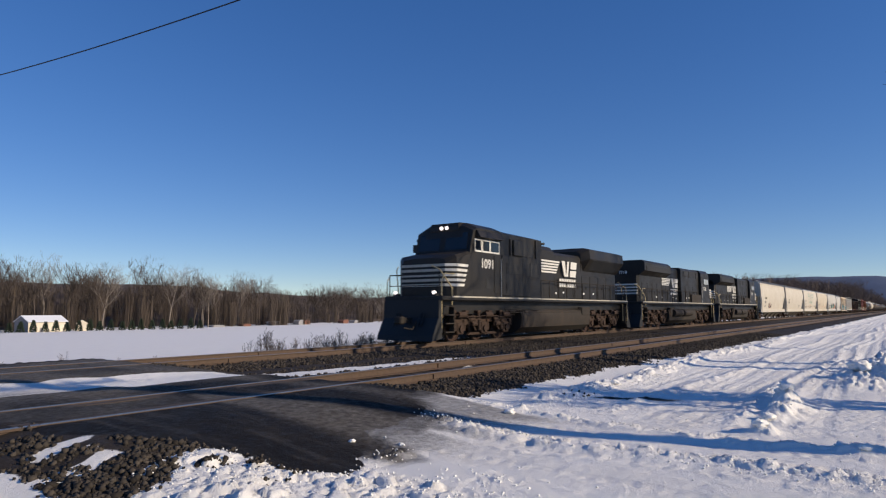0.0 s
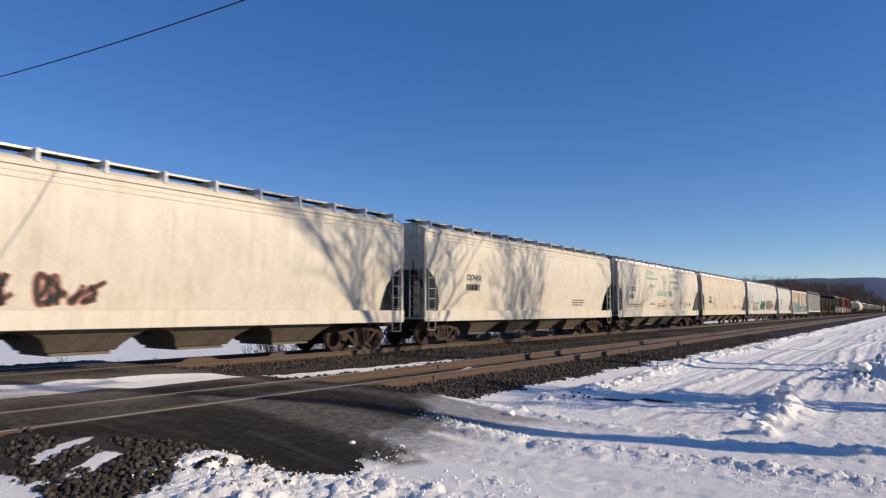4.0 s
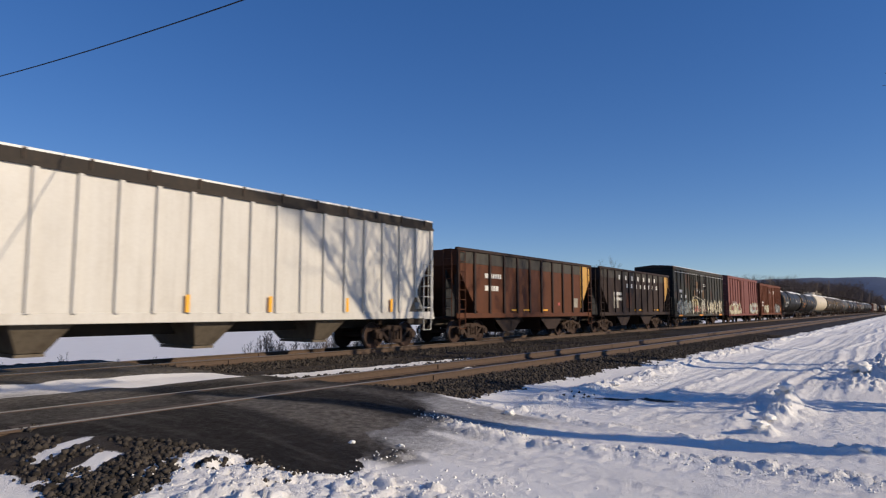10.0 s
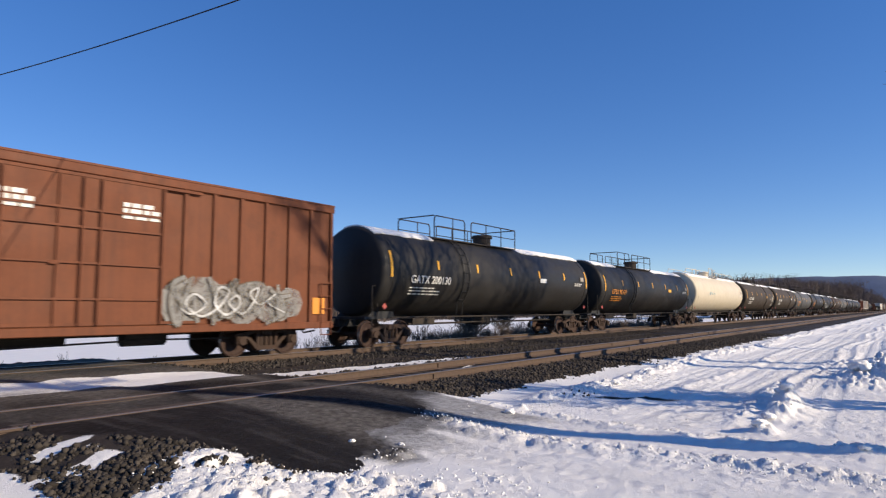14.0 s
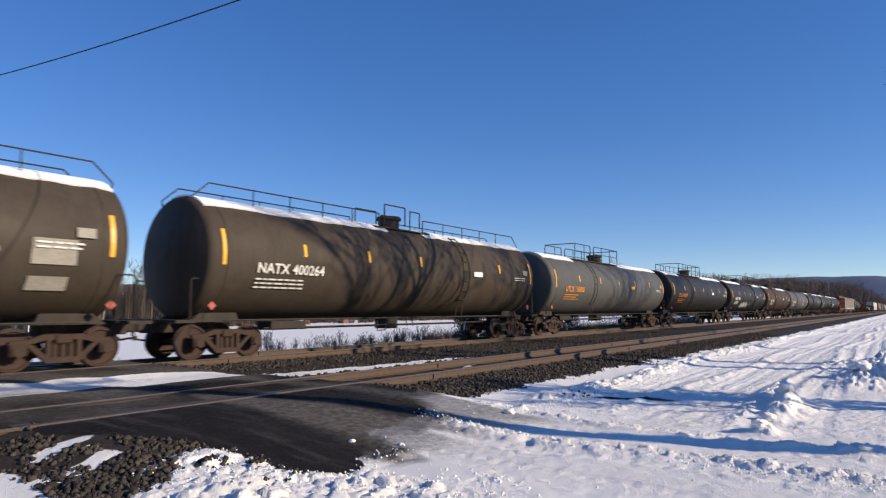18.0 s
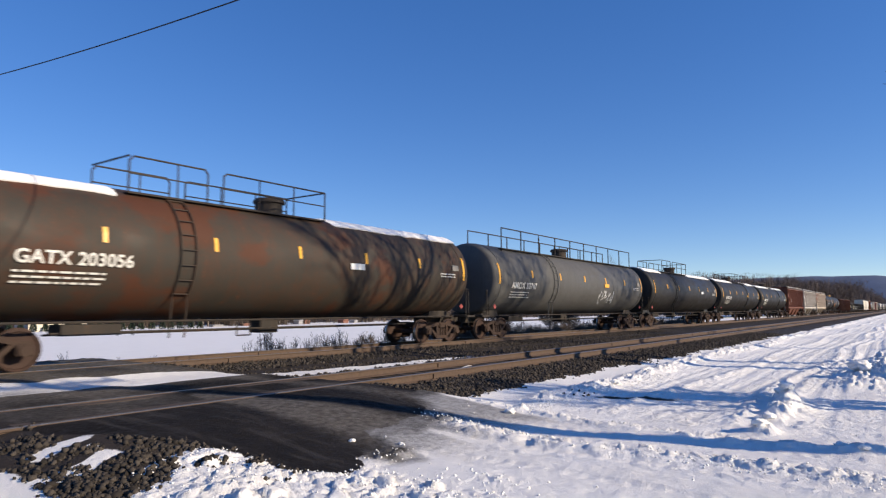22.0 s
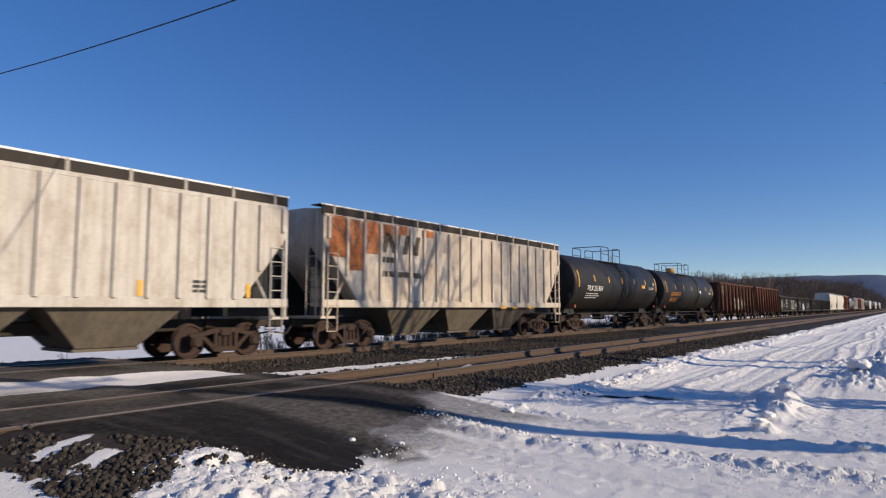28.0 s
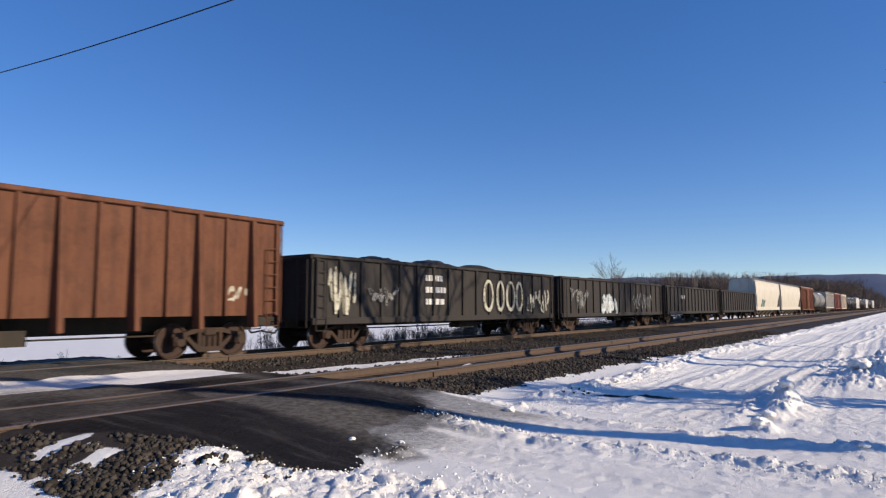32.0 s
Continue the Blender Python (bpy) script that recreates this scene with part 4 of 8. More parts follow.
    if round_:
        side = hopper_side(top)
        for zs in (top - 0.48, top - 0.62):
            for sgn in (-1, 1):
                part("side_seam", cached(("seam", round(L, 2), round(zs, 2), body.name), lambda: Shape().chamfer(-h + 0.35, h - 0.35, -0.012, 0.012, zs - 0.025, zs + 0.025, 0.008).mesh("side_seam", body)), car, pose(0, sgn * (side(zs) + 0.004), 0))
    part("roof_hatch", cached(("hatch", round(L, 2)), lambda: Shape().chamfer(-h + 0.7, h - 0.7, -0.30, 0.30, top - 0.02, top + 0.09, 0.03).mesh("roof_hatch", frame_mat)), car)
    part("roof_edge", cached(("edge", round(L, 2), frame_mat.name), lambda: Shape().box(-h + 0.06, h - 0.06, -1.50, -1.42, top - 0.36, top - 0.27).box(-h + 0.06, h - 0.06, 1.42, 1.50, top - 0.36, top - 0.27).mesh("roof_edge", frame_mat)), car)
    if snow:
        tagged(part("snow", snow_strip(L, top), car, None, "thin snow along the roof edge"), kind="stuff")
    for i in range(ribs):
        x = -h + 0.22 + (L - 0.44) * i / (ribs - 1)
        zb = floor if abs(x) < h - 0.2 - slope else floor + (abs(x) - (h - 0.2 - slope)) / slope * 2.0
        me = cached(("rib", round(zb, 2), top, body.name), lambda: Shape().prism([(-0.055, zb), (0.055, zb), (0.055, top - 0.34), (-0.055, top - 0.34)], -0.045, 0.045).mesh("rib", body))
        for y in (-1.525, 1.525):
            part("rib", me, car, pose(x, y, 0))
    return car


def snow_strip(L, top):
    def make():
        s = Shape()
        rng = random.Random(int(L * 10))
        x = -L / 2 + 0.2
        while x < L / 2 - 0.6:
            w = rng.uniform(0.5, 1.6)
            s.chamfer(x, min(x + w, L / 2 - 0.1), -1.36, -1.36 + rng.uniform(0.15, 0.35), top - 0.22, top - 0.10 + rng.uniform(0, 0.04), 0.02)
            x += w
        return s.mesh("snow", M_SNOW)
    return cached(("snowstrip", round(L, 2), top), make)


def reflectors(car, xs, z0, z1, y, mat, wide=0.09, name="reflector"):
    me = cached(("refl", z0, z1, wide, mat.name), lambda: Shape().box(-wide / 2, wide / 2, -0.012, 0, z0, z1).mesh(name, mat))
    for x in xs:
        part(name, me, car, pose(x, y, 0))


# ---- boxcars ----
def boxcar(x0, x1, top, sill, body, label, ribs, door, name="boxcar", door_mat=None, roof_mat=None, end_mat=None, snow=True):
    L = x1 - x0
    h = L / 2
    pr = [(-1.46, sill), (1.46, sill), (1.46, top - 0.16), (1.2, top - 0.06), (0, top), (-1.2, top - 0.06), (-1.46, top - 0.16)]
    car = rolling(name, x0, x1, Shape().loft([(-h + 0.05, pr), (h - 0.05, pr)]).mesh(name, body), label, "freight car")
    part("roof", cached(("roof", round(L, 2), top), lambda: Shape().loft([(x, [(-1.53, top - 0.15), (1.53, top - 0.15), (1.53, top - 0.10), (0, top + 0.03), (-1.53, top - 0.10)]) for x in (-h, h)]).mesh("roof", roof_mat or body)), car)
    for y in (-1.50, 1.50):
        part("side_sill", cached(("bsill", round(L, 2), sill, body.name), lambda: Shape().chamfer(-h + 0.02, h - 0.02, -0.05, 0.05, sill - 0.10, sill + 0.10, 0.015).mesh("side_sill", body)), car, pose(0, y, 0))
        part("top_chord", cached(("chord", round(L, 2), top, body.name), lambda: Shape().chamfer(-h + 0.02, h - 0.02, -0.05, 0.05, top - 0.36, top - 0.16, 0.015).mesh("top_chord", body)), car, pose(0, y, 0))
    d0, d1 = door
    rib = cached(("brib", sill, top, body.name), lambda: Shape().prism([(-0.05, sill + 0.1), (0.05, sill + 0.1), (0.05, top - 0.36), (-0.05, top - 0.36)], -0.04, 0.04).mesh("rib", body))
    for i in range(ribs):
        x = -h + 0.12 + (L - 0.24) * i / (ribs - 1)
        if d0 - 0.1 < x < d1 + 0.1:
            continue
        for y in (-1.49, 1.49):
            part("rib", rib, car, pose(x, y, 0))
    for way in (-1, 1):
        e = way * h
        for i in range(7):
            z = sill + 0.35 + i * (top - sill - 0.8) / 6
            part("end_corrugation", cached(("corr", (end_mat or body).name), lambda: Shape().chamfer(-0.03, 0.05, -1.35, 1.35, -0.09, 0.09, 0.03).mesh("end_corrugation", end_mat or body)), car, pose(e - way * 0.05, 0, z, 0, 0, 0 if way > 0 else 180))
        # extra sheet carries the end's soot and painted shade
        if end_mat:
            part("end_sheet", cached(("endsheet", top, sill, end_mat.name), lambda: Shape().prism([(-0.004, sill), (0.004, sill), (0.004, top - 0.17), (-0.004, top - 0.17)], -1.45, 1.45).mesh("end_sheet", end_mat)), car, pose(e - way * 0.043, 0, 0))
        for y in (-1.56, 1.56):
            ladder(car, e - way * 0.35, y, sill - 0.3, sill + 1.3, 0.42, body)
        ladder(car, e + way * 0.08, -1.15, sill, sill + 1.4, 0.42, body, False)
        coupler(car, e, way)
        truck(car, way * (h - 2.2))
    brake_wheel(car, h + 0.12, 2.3, 1)
    part("underframe", cached(("under", round(L, 2)), lambda: Shape().chamfer(-h, h, -0.3, 0.3, 0.66, 0.95, 0.03).box(-1.2, 0.6, 0.3, 1.0, 0.45, 0.85).rod((1.5, -0.6, 0.62), (2.6, -0.6, 0.62), 0.2, 10).path([(-h + 3, -0.9, 0.55), (-2, -0.9, 0.50), (2, -0.85, 0.58), (h - 3, -0.9, 0.55)], 0.025).mesh("underframe", P_UNDER)), car)
    dm = door_mat or body
    for y in (-1.53, 1.53):
        s = Shape().chamfer(d0, d1, -0.03, 0.05, sill + 0.10, top - 0.40, 0.015)
        dr = part("door", s.mesh("door", dm), car, pose(0, y, 0, 0, 0, 0))
        for z in (sill + 0.16, top - 0.42):
            part("door_track", cached(("dtrack", round(d1 - d0, 2), body.name), lambda: Shape().box(-(d1 - d0) * 0.75, (d1 - d0) * 0.75, -0.05, 0.05, -0.035, 0.035).mesh("door_track", body)), car, pose((d0 + d1) / 2, y, z))
        for q in ((d0 + d1) / 2 - 0.25, d0 + 0.2) if y < 0 else ():
            part("locking_bar", cached(("lockbar", sill, top), lambda: Shape().rod((0, 0, sill + 0.15), (0, 0, top - 0.45), 0.028, 6).chamfer(-0.16, 0.05, -0.04, 0.02, (sill + top) / 2 - 0.5, (sill + top) / 2 - 0.42, 0.01).mesh("locking_bar", body)), dr, pose(q, -0.06, 0))
    if snow:
        part("snow", cached(("bsnow", round(L, 2), top), lambda: Shape().loft([(x, [(-1.45 - 0.02 * math.sin(x * 3), top - 0.09), (-0.3, top + 0.02), (-0.3, top + 0.05), (-1.40, top - 0.045)]) for x in np.linspace(-h + 0.4, h - 0.4, 24)]).mesh("snow", M_SNOW)), car, None, "thin snow lying on the roof")
    return car


def door_lines(car, d0, d1, z0, z1, y, mat, n=14):
    """Pressed lines across a sliding door."""
    me = cached(("press", round(d1 - d0, 2), mat.name), lambda: Shape().chamfer(d0, d1, -0.02, 0.0, -0.035, 0.035, 0.012).mesh("pressed_line", mat))
    for i in range(n):
        part("pressed_line", me, car, pose(0, y, z0 + (z1 - z0) * i / (n - 1)))


# ---- tank cars ----
def tank_car(x0, x1, r, axis, body, label, snow=True, rail="mid", mark="", mark_mat=None, strips=P_REFL, ladder_at=-1.4, dome=True, bands=2, placard=True, seed=1, flip=False):
    L = x1 - x0
    gate = (-2.75, -2.25) if not flip else (2.25, 2.75)
    h = L / 2
    head = r * 0.32
    prof = [(r * q, -h + r * (2.6 - math.sqrt(6.76 - q * q))) for q in (0.0, 0.25, 0.5, 0.7, 0.82, 0.90)]
    for k in range(1, 6):
        q = k / 5 * math.pi / 2
        prof.append((r * (0.90 + 0.10 * math.sin(q)), -h + r * (0.161 + 0.159 * (1 - math.cos(q)))))
    prof += [(rr, -t) for rr, t in reversed(prof)]
    s = Shape(axis).turned(prof, 40, "x")
    car = rolling("tank_car", x0, x1, s.mesh("tank", body, 40), label, "freight car")
    car["radius"], car["axis"] = r, axis
    for i in range(bands):
        x = (-h + head + 0.3) if i == 0 else (h - head - 0.3) if i == 1 else -h + head + (L - 2 * head) * (i - 1) / (bands - 1)
        part("tank_band", cached(("band", r, axis, body.name), lambda: Shape(axis).turned([(r + 0.001, -0.03), (r + 0.012, -0.03), (r + 0.012, 0.03), (r + 0.001, 0.03)], 40, "x").mesh("tank_band", body, 40)), car, pose(x, 0, 0))
    for way in (-1, 1):
        e = way * (h + 0.05)
        bx = way * (h - 1.35)

        def stub():
            q = Shape().chamfer(-1.6, 0.45, -0.25, 0.25, 0.72, 1.05, 0.03)
            q.box(-0.15, 0.42, -1.45, 1.45, 1.00, 1.08)
            q.prism([(-1.95, 1.0), (-0.35, 1.0), (-0.9, axis - r * 0.80), (-1.7, axis - r * 0.72)], -0.78, 0.78)
            return q.mesh("bolster_saddle", P_DARK if body is P_TANKBLK else P_UNDER)
        part("bolster_saddle", cached(("saddle", r, axis, body.name), stub), car, pose(e, 0, 0, 0, 0, 0 if way > 0 else 180))
        truck(car, bx)
        coupler(car, e + way * 0.1, way)
        for y in (-1.40, 1.40):
            part("grab_rail", cached("grab", lambda: Shape().path([(0, 0, 0.6), (0, 0, 2.1), (0.1, 0.05, 2.16), (0.55, 0.25, 2.16), (0.55, 0.25, 1.05)], 0.02).mesh("grab_rail", P_UNDER)), car, pose(e, y, 0, 0, 0, 180 if way > 0 else 0))
    brake_wheel(car, h + 0.45, 1.75, 1)
    # walkway, rails and dome on top
    top = axis + r
    if rail == "mid":
        w0, w1 = (-4.95, 1.6) if not flip else (-1.6, 4.95)
    elif rail == "long":
        w0, w1 = -8.0, 9.0
    else:
        w0, w1 = -1.7, 1.5
    part("top_walkway", cached(("walkway", w0, w1, top), lambda: Shape().box(w0, w1, -0.95, 0.95, top - 0.20, top - 0.16).mesh("top_walkway", P_UNDER)), car, pose(0, 0, 0))

    if w1 < gate[1] or w0 > gate[0]:
        gate = (-0.45, 0.25)

    def railing():
        q = Shape()
        for y in (-0.95, 0.95):
            q.path([(w0, y, top - 0.18), (w0, y, top + 0.62), (w0 + 0.12, y, top + 0.74), (gate[0] - 0.1, y, top + 0.74), (gate[0], y, top + 0.62), (gate[0], y, top - 0.18)], 0.026)
            q.path([(gate[1], y, top - 0.18), (gate[1], y, top + 0.66), (gate[1] + 0.11, y, top + 0.74), (w1, y, top + 0.74), (w1, y, top - 0.18)], 0.026)
            q.rod((w0, y, top + 0.30), (gate[0], y, top + 0.30), 0.02, 5).rod((gate[1], y, top + 0.30), (w1, y, top + 0.30), 0.02, 5)
            n = int((w1 - w0) / 1.2)
            for i in range(1, n):
                x = w0 + (w1 - w0) * i / n
                if not gate[0] - 0.1 < x < gate[1] + 0.1:
                    q.rod((x, y, top - 0.18), (x, y, top + 0.74), 0.022, 5)
        q.rod((w1, -0.95, top + 0.74), (w1, 0.95, top + 0.74), 0.026, 5).rod((w0, -0.95, top + 0.74), (w0, 0.95, top + 0.74), 0.026, 5)
        return q.mesh("safety_railing", P_UNDER)
    if rail == "long":
        def plain_rail():
            q = Shape()
            for y in (-0.95, 0.95):
                q.path([(w0, y, top - 0.3), (w0, y, top + 0.80), (w1, y, top + 0.80), (w1, y, top - 0.3)], 0.03)
                for x in np.linspace(w0, w1, 10)[1:-1]:
                    q.rod((x, y, top - 0.2), (x, y, top + 0.80), 0.032, 5)
            q.path([(-1.3, -0.7, top - 0.1), (-1.3, -0.7, top + 0.45), (1.2, -0.7, top + 0.45), (1.2, -0.7, top - 0.1)], 0.022)
            return q.mesh("safety_railing", P_UNDER)
        part("safety_railing", cached(("plainrail", w0, w1, top), plain_rail), car, pose(0, 0, 0))
    elif rail == "side":
        def low():
            q = Shape()
            for y in (-0.75, 0.75):
                for sgn in (-1, 1):
                    q.path([(sgn * (h - 0.5), y, top - 0.9), (sgn * (h - 0.3), y, top - 0.1), (sgn * (h - 0.8), y, top + 0.34), (sgn * 1.3, y, top + 0.34), (sgn * 1.3, y, top - 0.15)], 0.022)
                    for i in range(4):
                        x = sgn * (1.3 + (h - 2.2) * (i + 1) / 5)
                        q.rod((x, y, top - 0.2), (x, y, top + 0.34), 0.018, 5)
                q.path([(-1.0, y, top - 0.1), (-1.0, y, top + 0.72), (0.2, y, top + 0.72), (0.2, y, top)], 0.026)
                q.path([(0.5, y, top - 0.1), (0.5, y, top + 0.62), (1.1, y, top + 0.62), (1.1, y, top)], 0.026)
            return q.mesh("safety_railing", P_UNDER if body is not P_TANKWHT else body)
        part("safety_railing", cached(("lowrail", h, top, body.name), low), car, pose(0, 0, 0))
    else:
        part("safety_railing", cached(("railing", w0, w1, top), railing), car, pose(0, 0, 0))
    if dome:
        part("manway_dome", cached(("dome", top, body.name), lambda: Shape().turned([(0.0, top + 0.44), (0.44, top + 0.42), (0.50, top + 0.36), (0.50, top + 0.28), (0.42, top + 0.27), (0.42, top - 0.1)], 18, "z").mesh("manway_dome", body if body is P_TANKWHT else P_UNDER, 40)), car, pose(0.1, 0, 0))
    # side ladder that follows the shell
    for y in (-1, 1) if body is not P_TANKWHT else ():
        def rungs():
            q = Shape()
            for dx in (-0.21, 0.21):
                q.path([(dx, -math.sin(a) * (r + 0.05), axis + math.cos(a) * (r + 0.05)) for a in np.linspace(0.55, 2.25, 10)] + [(dx, -1.25, 0.62)], 0.022)
            for a in np.linspace(0.6, 2.2, 8):
                q.rod((-0.21, -math.sin(a) * (r + 0.05), axis + math.cos(a) * (r + 0.05)), (0.21, -math.sin(a) * (r + 0.05), axis + math.cos(a) * (r + 0.05)), 0.016, 5)
            return q.mesh("side_ladder", body)
        part("side_ladder", cached(("rungs", r, axis, body.name), rungs), car, pose(ladder_at, 0, 0, 0, 0, 0 if y < 0 else 180))
    part("bottom_gear", cached(("gear", round(L, 1), axis - r), lambda: Shape().chamfer(-0.35, 0.35, -0.3, 0.3, 0.62, axis - r + 0.08, 0.04).rod((-h + 3, -0.5, 0.78), (h - 3, -0.5, 0.78), 0.03).rod((-h + 3.2, 0.4, 0.72), (h - 3.2, 0.4, 0.72), 0.03).box(-h + 3.2, -h + 4.6, -0.6, 0.1, 0.72, 0.98).path([(-1.9, -1.25, 0.95), (-1.9, -1.25, 0.62), (-1.45, -1.25, 0.62), (-1.45, -1.25, 0.95)], 0.02).mesh("bottom_gear", P_UNDER)), car)
    part("side_rail", cached(("srail", round(L, 1)), lambda: Shape().rod((-h + 1.0, -1.35, 1.05), (h - 1.0, -1.35, 1.05), 0.03).rod((-h + 1.0, 1.35, 1.05), (h - 1.0, 1.35, 1.05), 0.03).mesh("side_rail", P_UNDER)), car)
    if snow and rail != "long":
        def cap():
            q = Shape()
            rng = random.Random(seed)
            xs = np.linspace(-h + head * 0.8, h - head * 0.8, 40)
            rings = []
            for x in xs:
                lo = 0.62 + 0.05 * rng.random()
                bare = w0 - 0.1 < x < w1 + 0.1 if rail == "mid" else abs(x) < 0.9
                t = 0.004 if bare else 0.035
                edge = 0.10 if bare else lo
                arc = [(-math.sin(a) * (r + t), math.cos(a) * (r + t) + axis) for a in np.linspace(-0.3, edge, 6)]
                inner = [(-math.sin(a) * (r - 0.02), math.cos(a) * (r - 0.02) + axis) for a in np.linspace(edge, -0.3, 6)]
                rings.append((x, arc + inner))
            q.loft(rings)
            return q.mesh("snow", M_SNOW, 30)
        part("snow", cap(), car, None, "white snow lying along the tank top")

    def onto(a):
        return (-math.sin(a) * (r + 0.014), axis + math.cos(a) * (r + 0.014))
    # lettering and reflectors sit on the bulge of the shell
    for q in np.linspace(-h + head + 0.15, h - head - 0.15, 7) if body is not P_TANKWHT else ():
        if abs(q) > h - head - 0.2:
            ang = np.linspace(1.15, 1.72, 7)
        else:
            ang = np.linspace(1.28, 1.50, 4)

        def strip():
            g = Shape()
            g.loft([(-0.055, [onto(a) for a in ang] + [(-math.sin(a) * (r + 0.003), axis + math.cos(a) * (r + 0.003)) for a in ang[::-1]]), (0.055, [onto(a) for a in ang] + [(-math.sin(a) * (r + 0.003), axis + math.cos(a) * (r + 0.003)) for a in ang[::-1]])])
            return g.mesh("reflector", strips)
        part("reflector", cached(("strip", r, axis, len(ang), strips.name), strip), car, pose(q, 0, 0))
    if mark:
        lettering(car, mark, -h + 1.75, axis - 0.42, 0.40, -(r + 0.016), mark_mat or P_LETTER, space=1.05)
        bars(car, -h + 1.75, axis - 0.62, 1.9, 3, -(r + 0.012), mark_mat or P_LETTER, 0.045, 0.07, seed)
    bars(car, h - 2.3, axis - 0.05, 0.95, 2, -(r + 0.012), P_LETTER, 0.04, 0.06, seed + 3)
    plate(car, h - 1.5, h - 1.1, axis + 0.12, axis + 0.34, -(r + 0.004), P_PEACH, "stencil_panel")
    if body is not P_TANKWHT:
        plate(car, 2.1 + (seed % 3) * 0.7, 2.75 + (seed % 3) * 0.7, axis - 0.10, axis + 0.10, -(r + 0.004), P_REFL if seed % 2 else P_TIN, "notice_panel")
    if placard:
        for way in (-1, 1):
            s = Shape().prism([(-0.12, 0), (0, -0.12), (0.12, 0), (0, 0.12)], -0.01, 0.01)
            part("placard", cached("placard", lambda: s.mesh("placard", P_REDSPOT)), car, pose(way * (h - 0.55), -1.44, 1.45))
    return car


# ---- open cars ----
def stake_mesh(half, z0, z1, deep, shallow, mat):
    """A pressed side stake that stands out further at its foot than at the rim."""
    vs = [(sx * half * (1 - 0.25 * (dy < 0)), dy, z) for z, d in ((z0, deep), (z1, shallow)) for sx, dy in ((-1, -d), (1, -d), (1, 0.02), (-1, 0.02))]
    return Shape().add(vs, [(0, 3, 2, 1), (4, 5, 6, 7), (0, 1, 5, 4), (1, 2, 6, 5), (2, 3, 7, 6), (3, 0, 4, 7)]).mesh("side_stake", mat)


def gondola(x0, x1, top, sill, body, label, ribs, load=None, name="gondola_car", deep=False, heavy=2):
    L = x1 - x0
    h = L / 2
    car = rolling(name, x0, x1, Shape().box(-h, h, -1.44, 1.44, sill, sill + 0.1).mesh(name, body), label, "freight car")
    for q in (-1.47, 1.47):
        part("side_wall", cached(("gwall", round(L, 2), sill, top, body.name), lambda: Shape().box(-h, h, -0.03, 0.03, sill, top).mesh("side_wall", body)), car, pose(0, q, 0))
    for q in (-h + 0.03, h - 0.03):
        part("end_wall", cached(("gendwall", sill, top, body.name), lambda: Shape().box(-0.03, 0.03, -1.44, 1.44, sill + 0.1, top).mesh("end_wall", body)), car, pose(q, 0, 0))
    for y in (-1.50, 1.50):
        part("top_chord", cached(("gchord", round(L, 2), top, body.name), lambda: Shape().chamfer(-h - 0.03, h + 0.03, -0.09, 0.07, top - 0.05, top + 0.07, 0.02).mesh("top_chord", body)), car, pose(0, y, 0))
        if not deep:
            part("side_sill", cached(("gsill", round(L, 2), sill, body.name), lambda: Shape().chamfer(-h, h, -0.08, 0.05, sill - 0.12, sill + 0.10, 0.02).mesh("side_sill", body)), car, pose(0, y, 0))
    for i in range(ribs):
        x = -h + 0.18 + (L - 0.36) * i / (ribs - 1)
        big = i % heavy == 0
        if deep:
            zb = sill - (0.32 if big and 0 < i < ribs - 1 else 0)
            me = cached(("grib", big, zb, top, body.name), lambda: stake_mesh(0.085 if big else 0.05, zb, top - 0.05, 0.30 if big else 0.12, 0.12 if big else 0.07, body))
        else:
            me = cached(("grib2", top, sill, body.name), lambda: Shape().prism([(-0.06, sill), (0.06, sill), (0.06, top - 0.05), (-0.06, top - 0.05)], -0.07, 0.02).mesh("side_stake", body))
        for y in (-1.50, 1.50):
            part("side_stake", me, car, pose(x, y, 0, 0, 0, 0 if y < 0 else 180))
    for way in (-1, 1):
        e = way * h
        part("end_cap", cached(("gend", top, body.name), lambda: Shape().chamfer(-0.02, 0.09, -1.55, 1.55, top - 0.08, top + 0.07, 0.02).mesh("end_cap", body)), car, pose(e, 0, 0, 0, 0, 0 if way > 0 else 180))
        for q in (-0.75, 0, 0.75):
            part("end_stake", cached(("gstake", top, sill, body.name), lambda: Shape().box(0, 0.07, -0.06, 0.06, sill, top - 0.08).mesh("end_stake", body)), car, pose(e, q, 0, 0, 0, 0 if way > 0 else 180))
        for y in (-1.60, 1.60):
            ladder(car, e - way * 0.32, y, sill - 0.3, min(top, sill + 1.9), 0.42, body)
        ladder(car, e + way * 0.12, -1.2, sill - 0.2, top - 0.1, 0.42, body, False)
        coupler(car, e, way)
        truck(car, way * (h - 1.95))
    brake_wheel(car, h + 0.15, min(2.4, top - 0.5), 1)
    part("centre_sill", cached(("gcsill", round(L, 2)), lambda: Shape().chamfer(-h, h, -0.28, 0.28, 0.68, sill + 0.02, 0.03).rod((-h + 3, -0.7, 0.62), (h - 3, -0.7, 0.62), 0.025).box(0.6, 1.8, -0.9, -0.4, 0.5, 0.85).mesh("centre_sill", P_UNDER)), car)
    if load:
        heap(car, h, top, load)
    return car


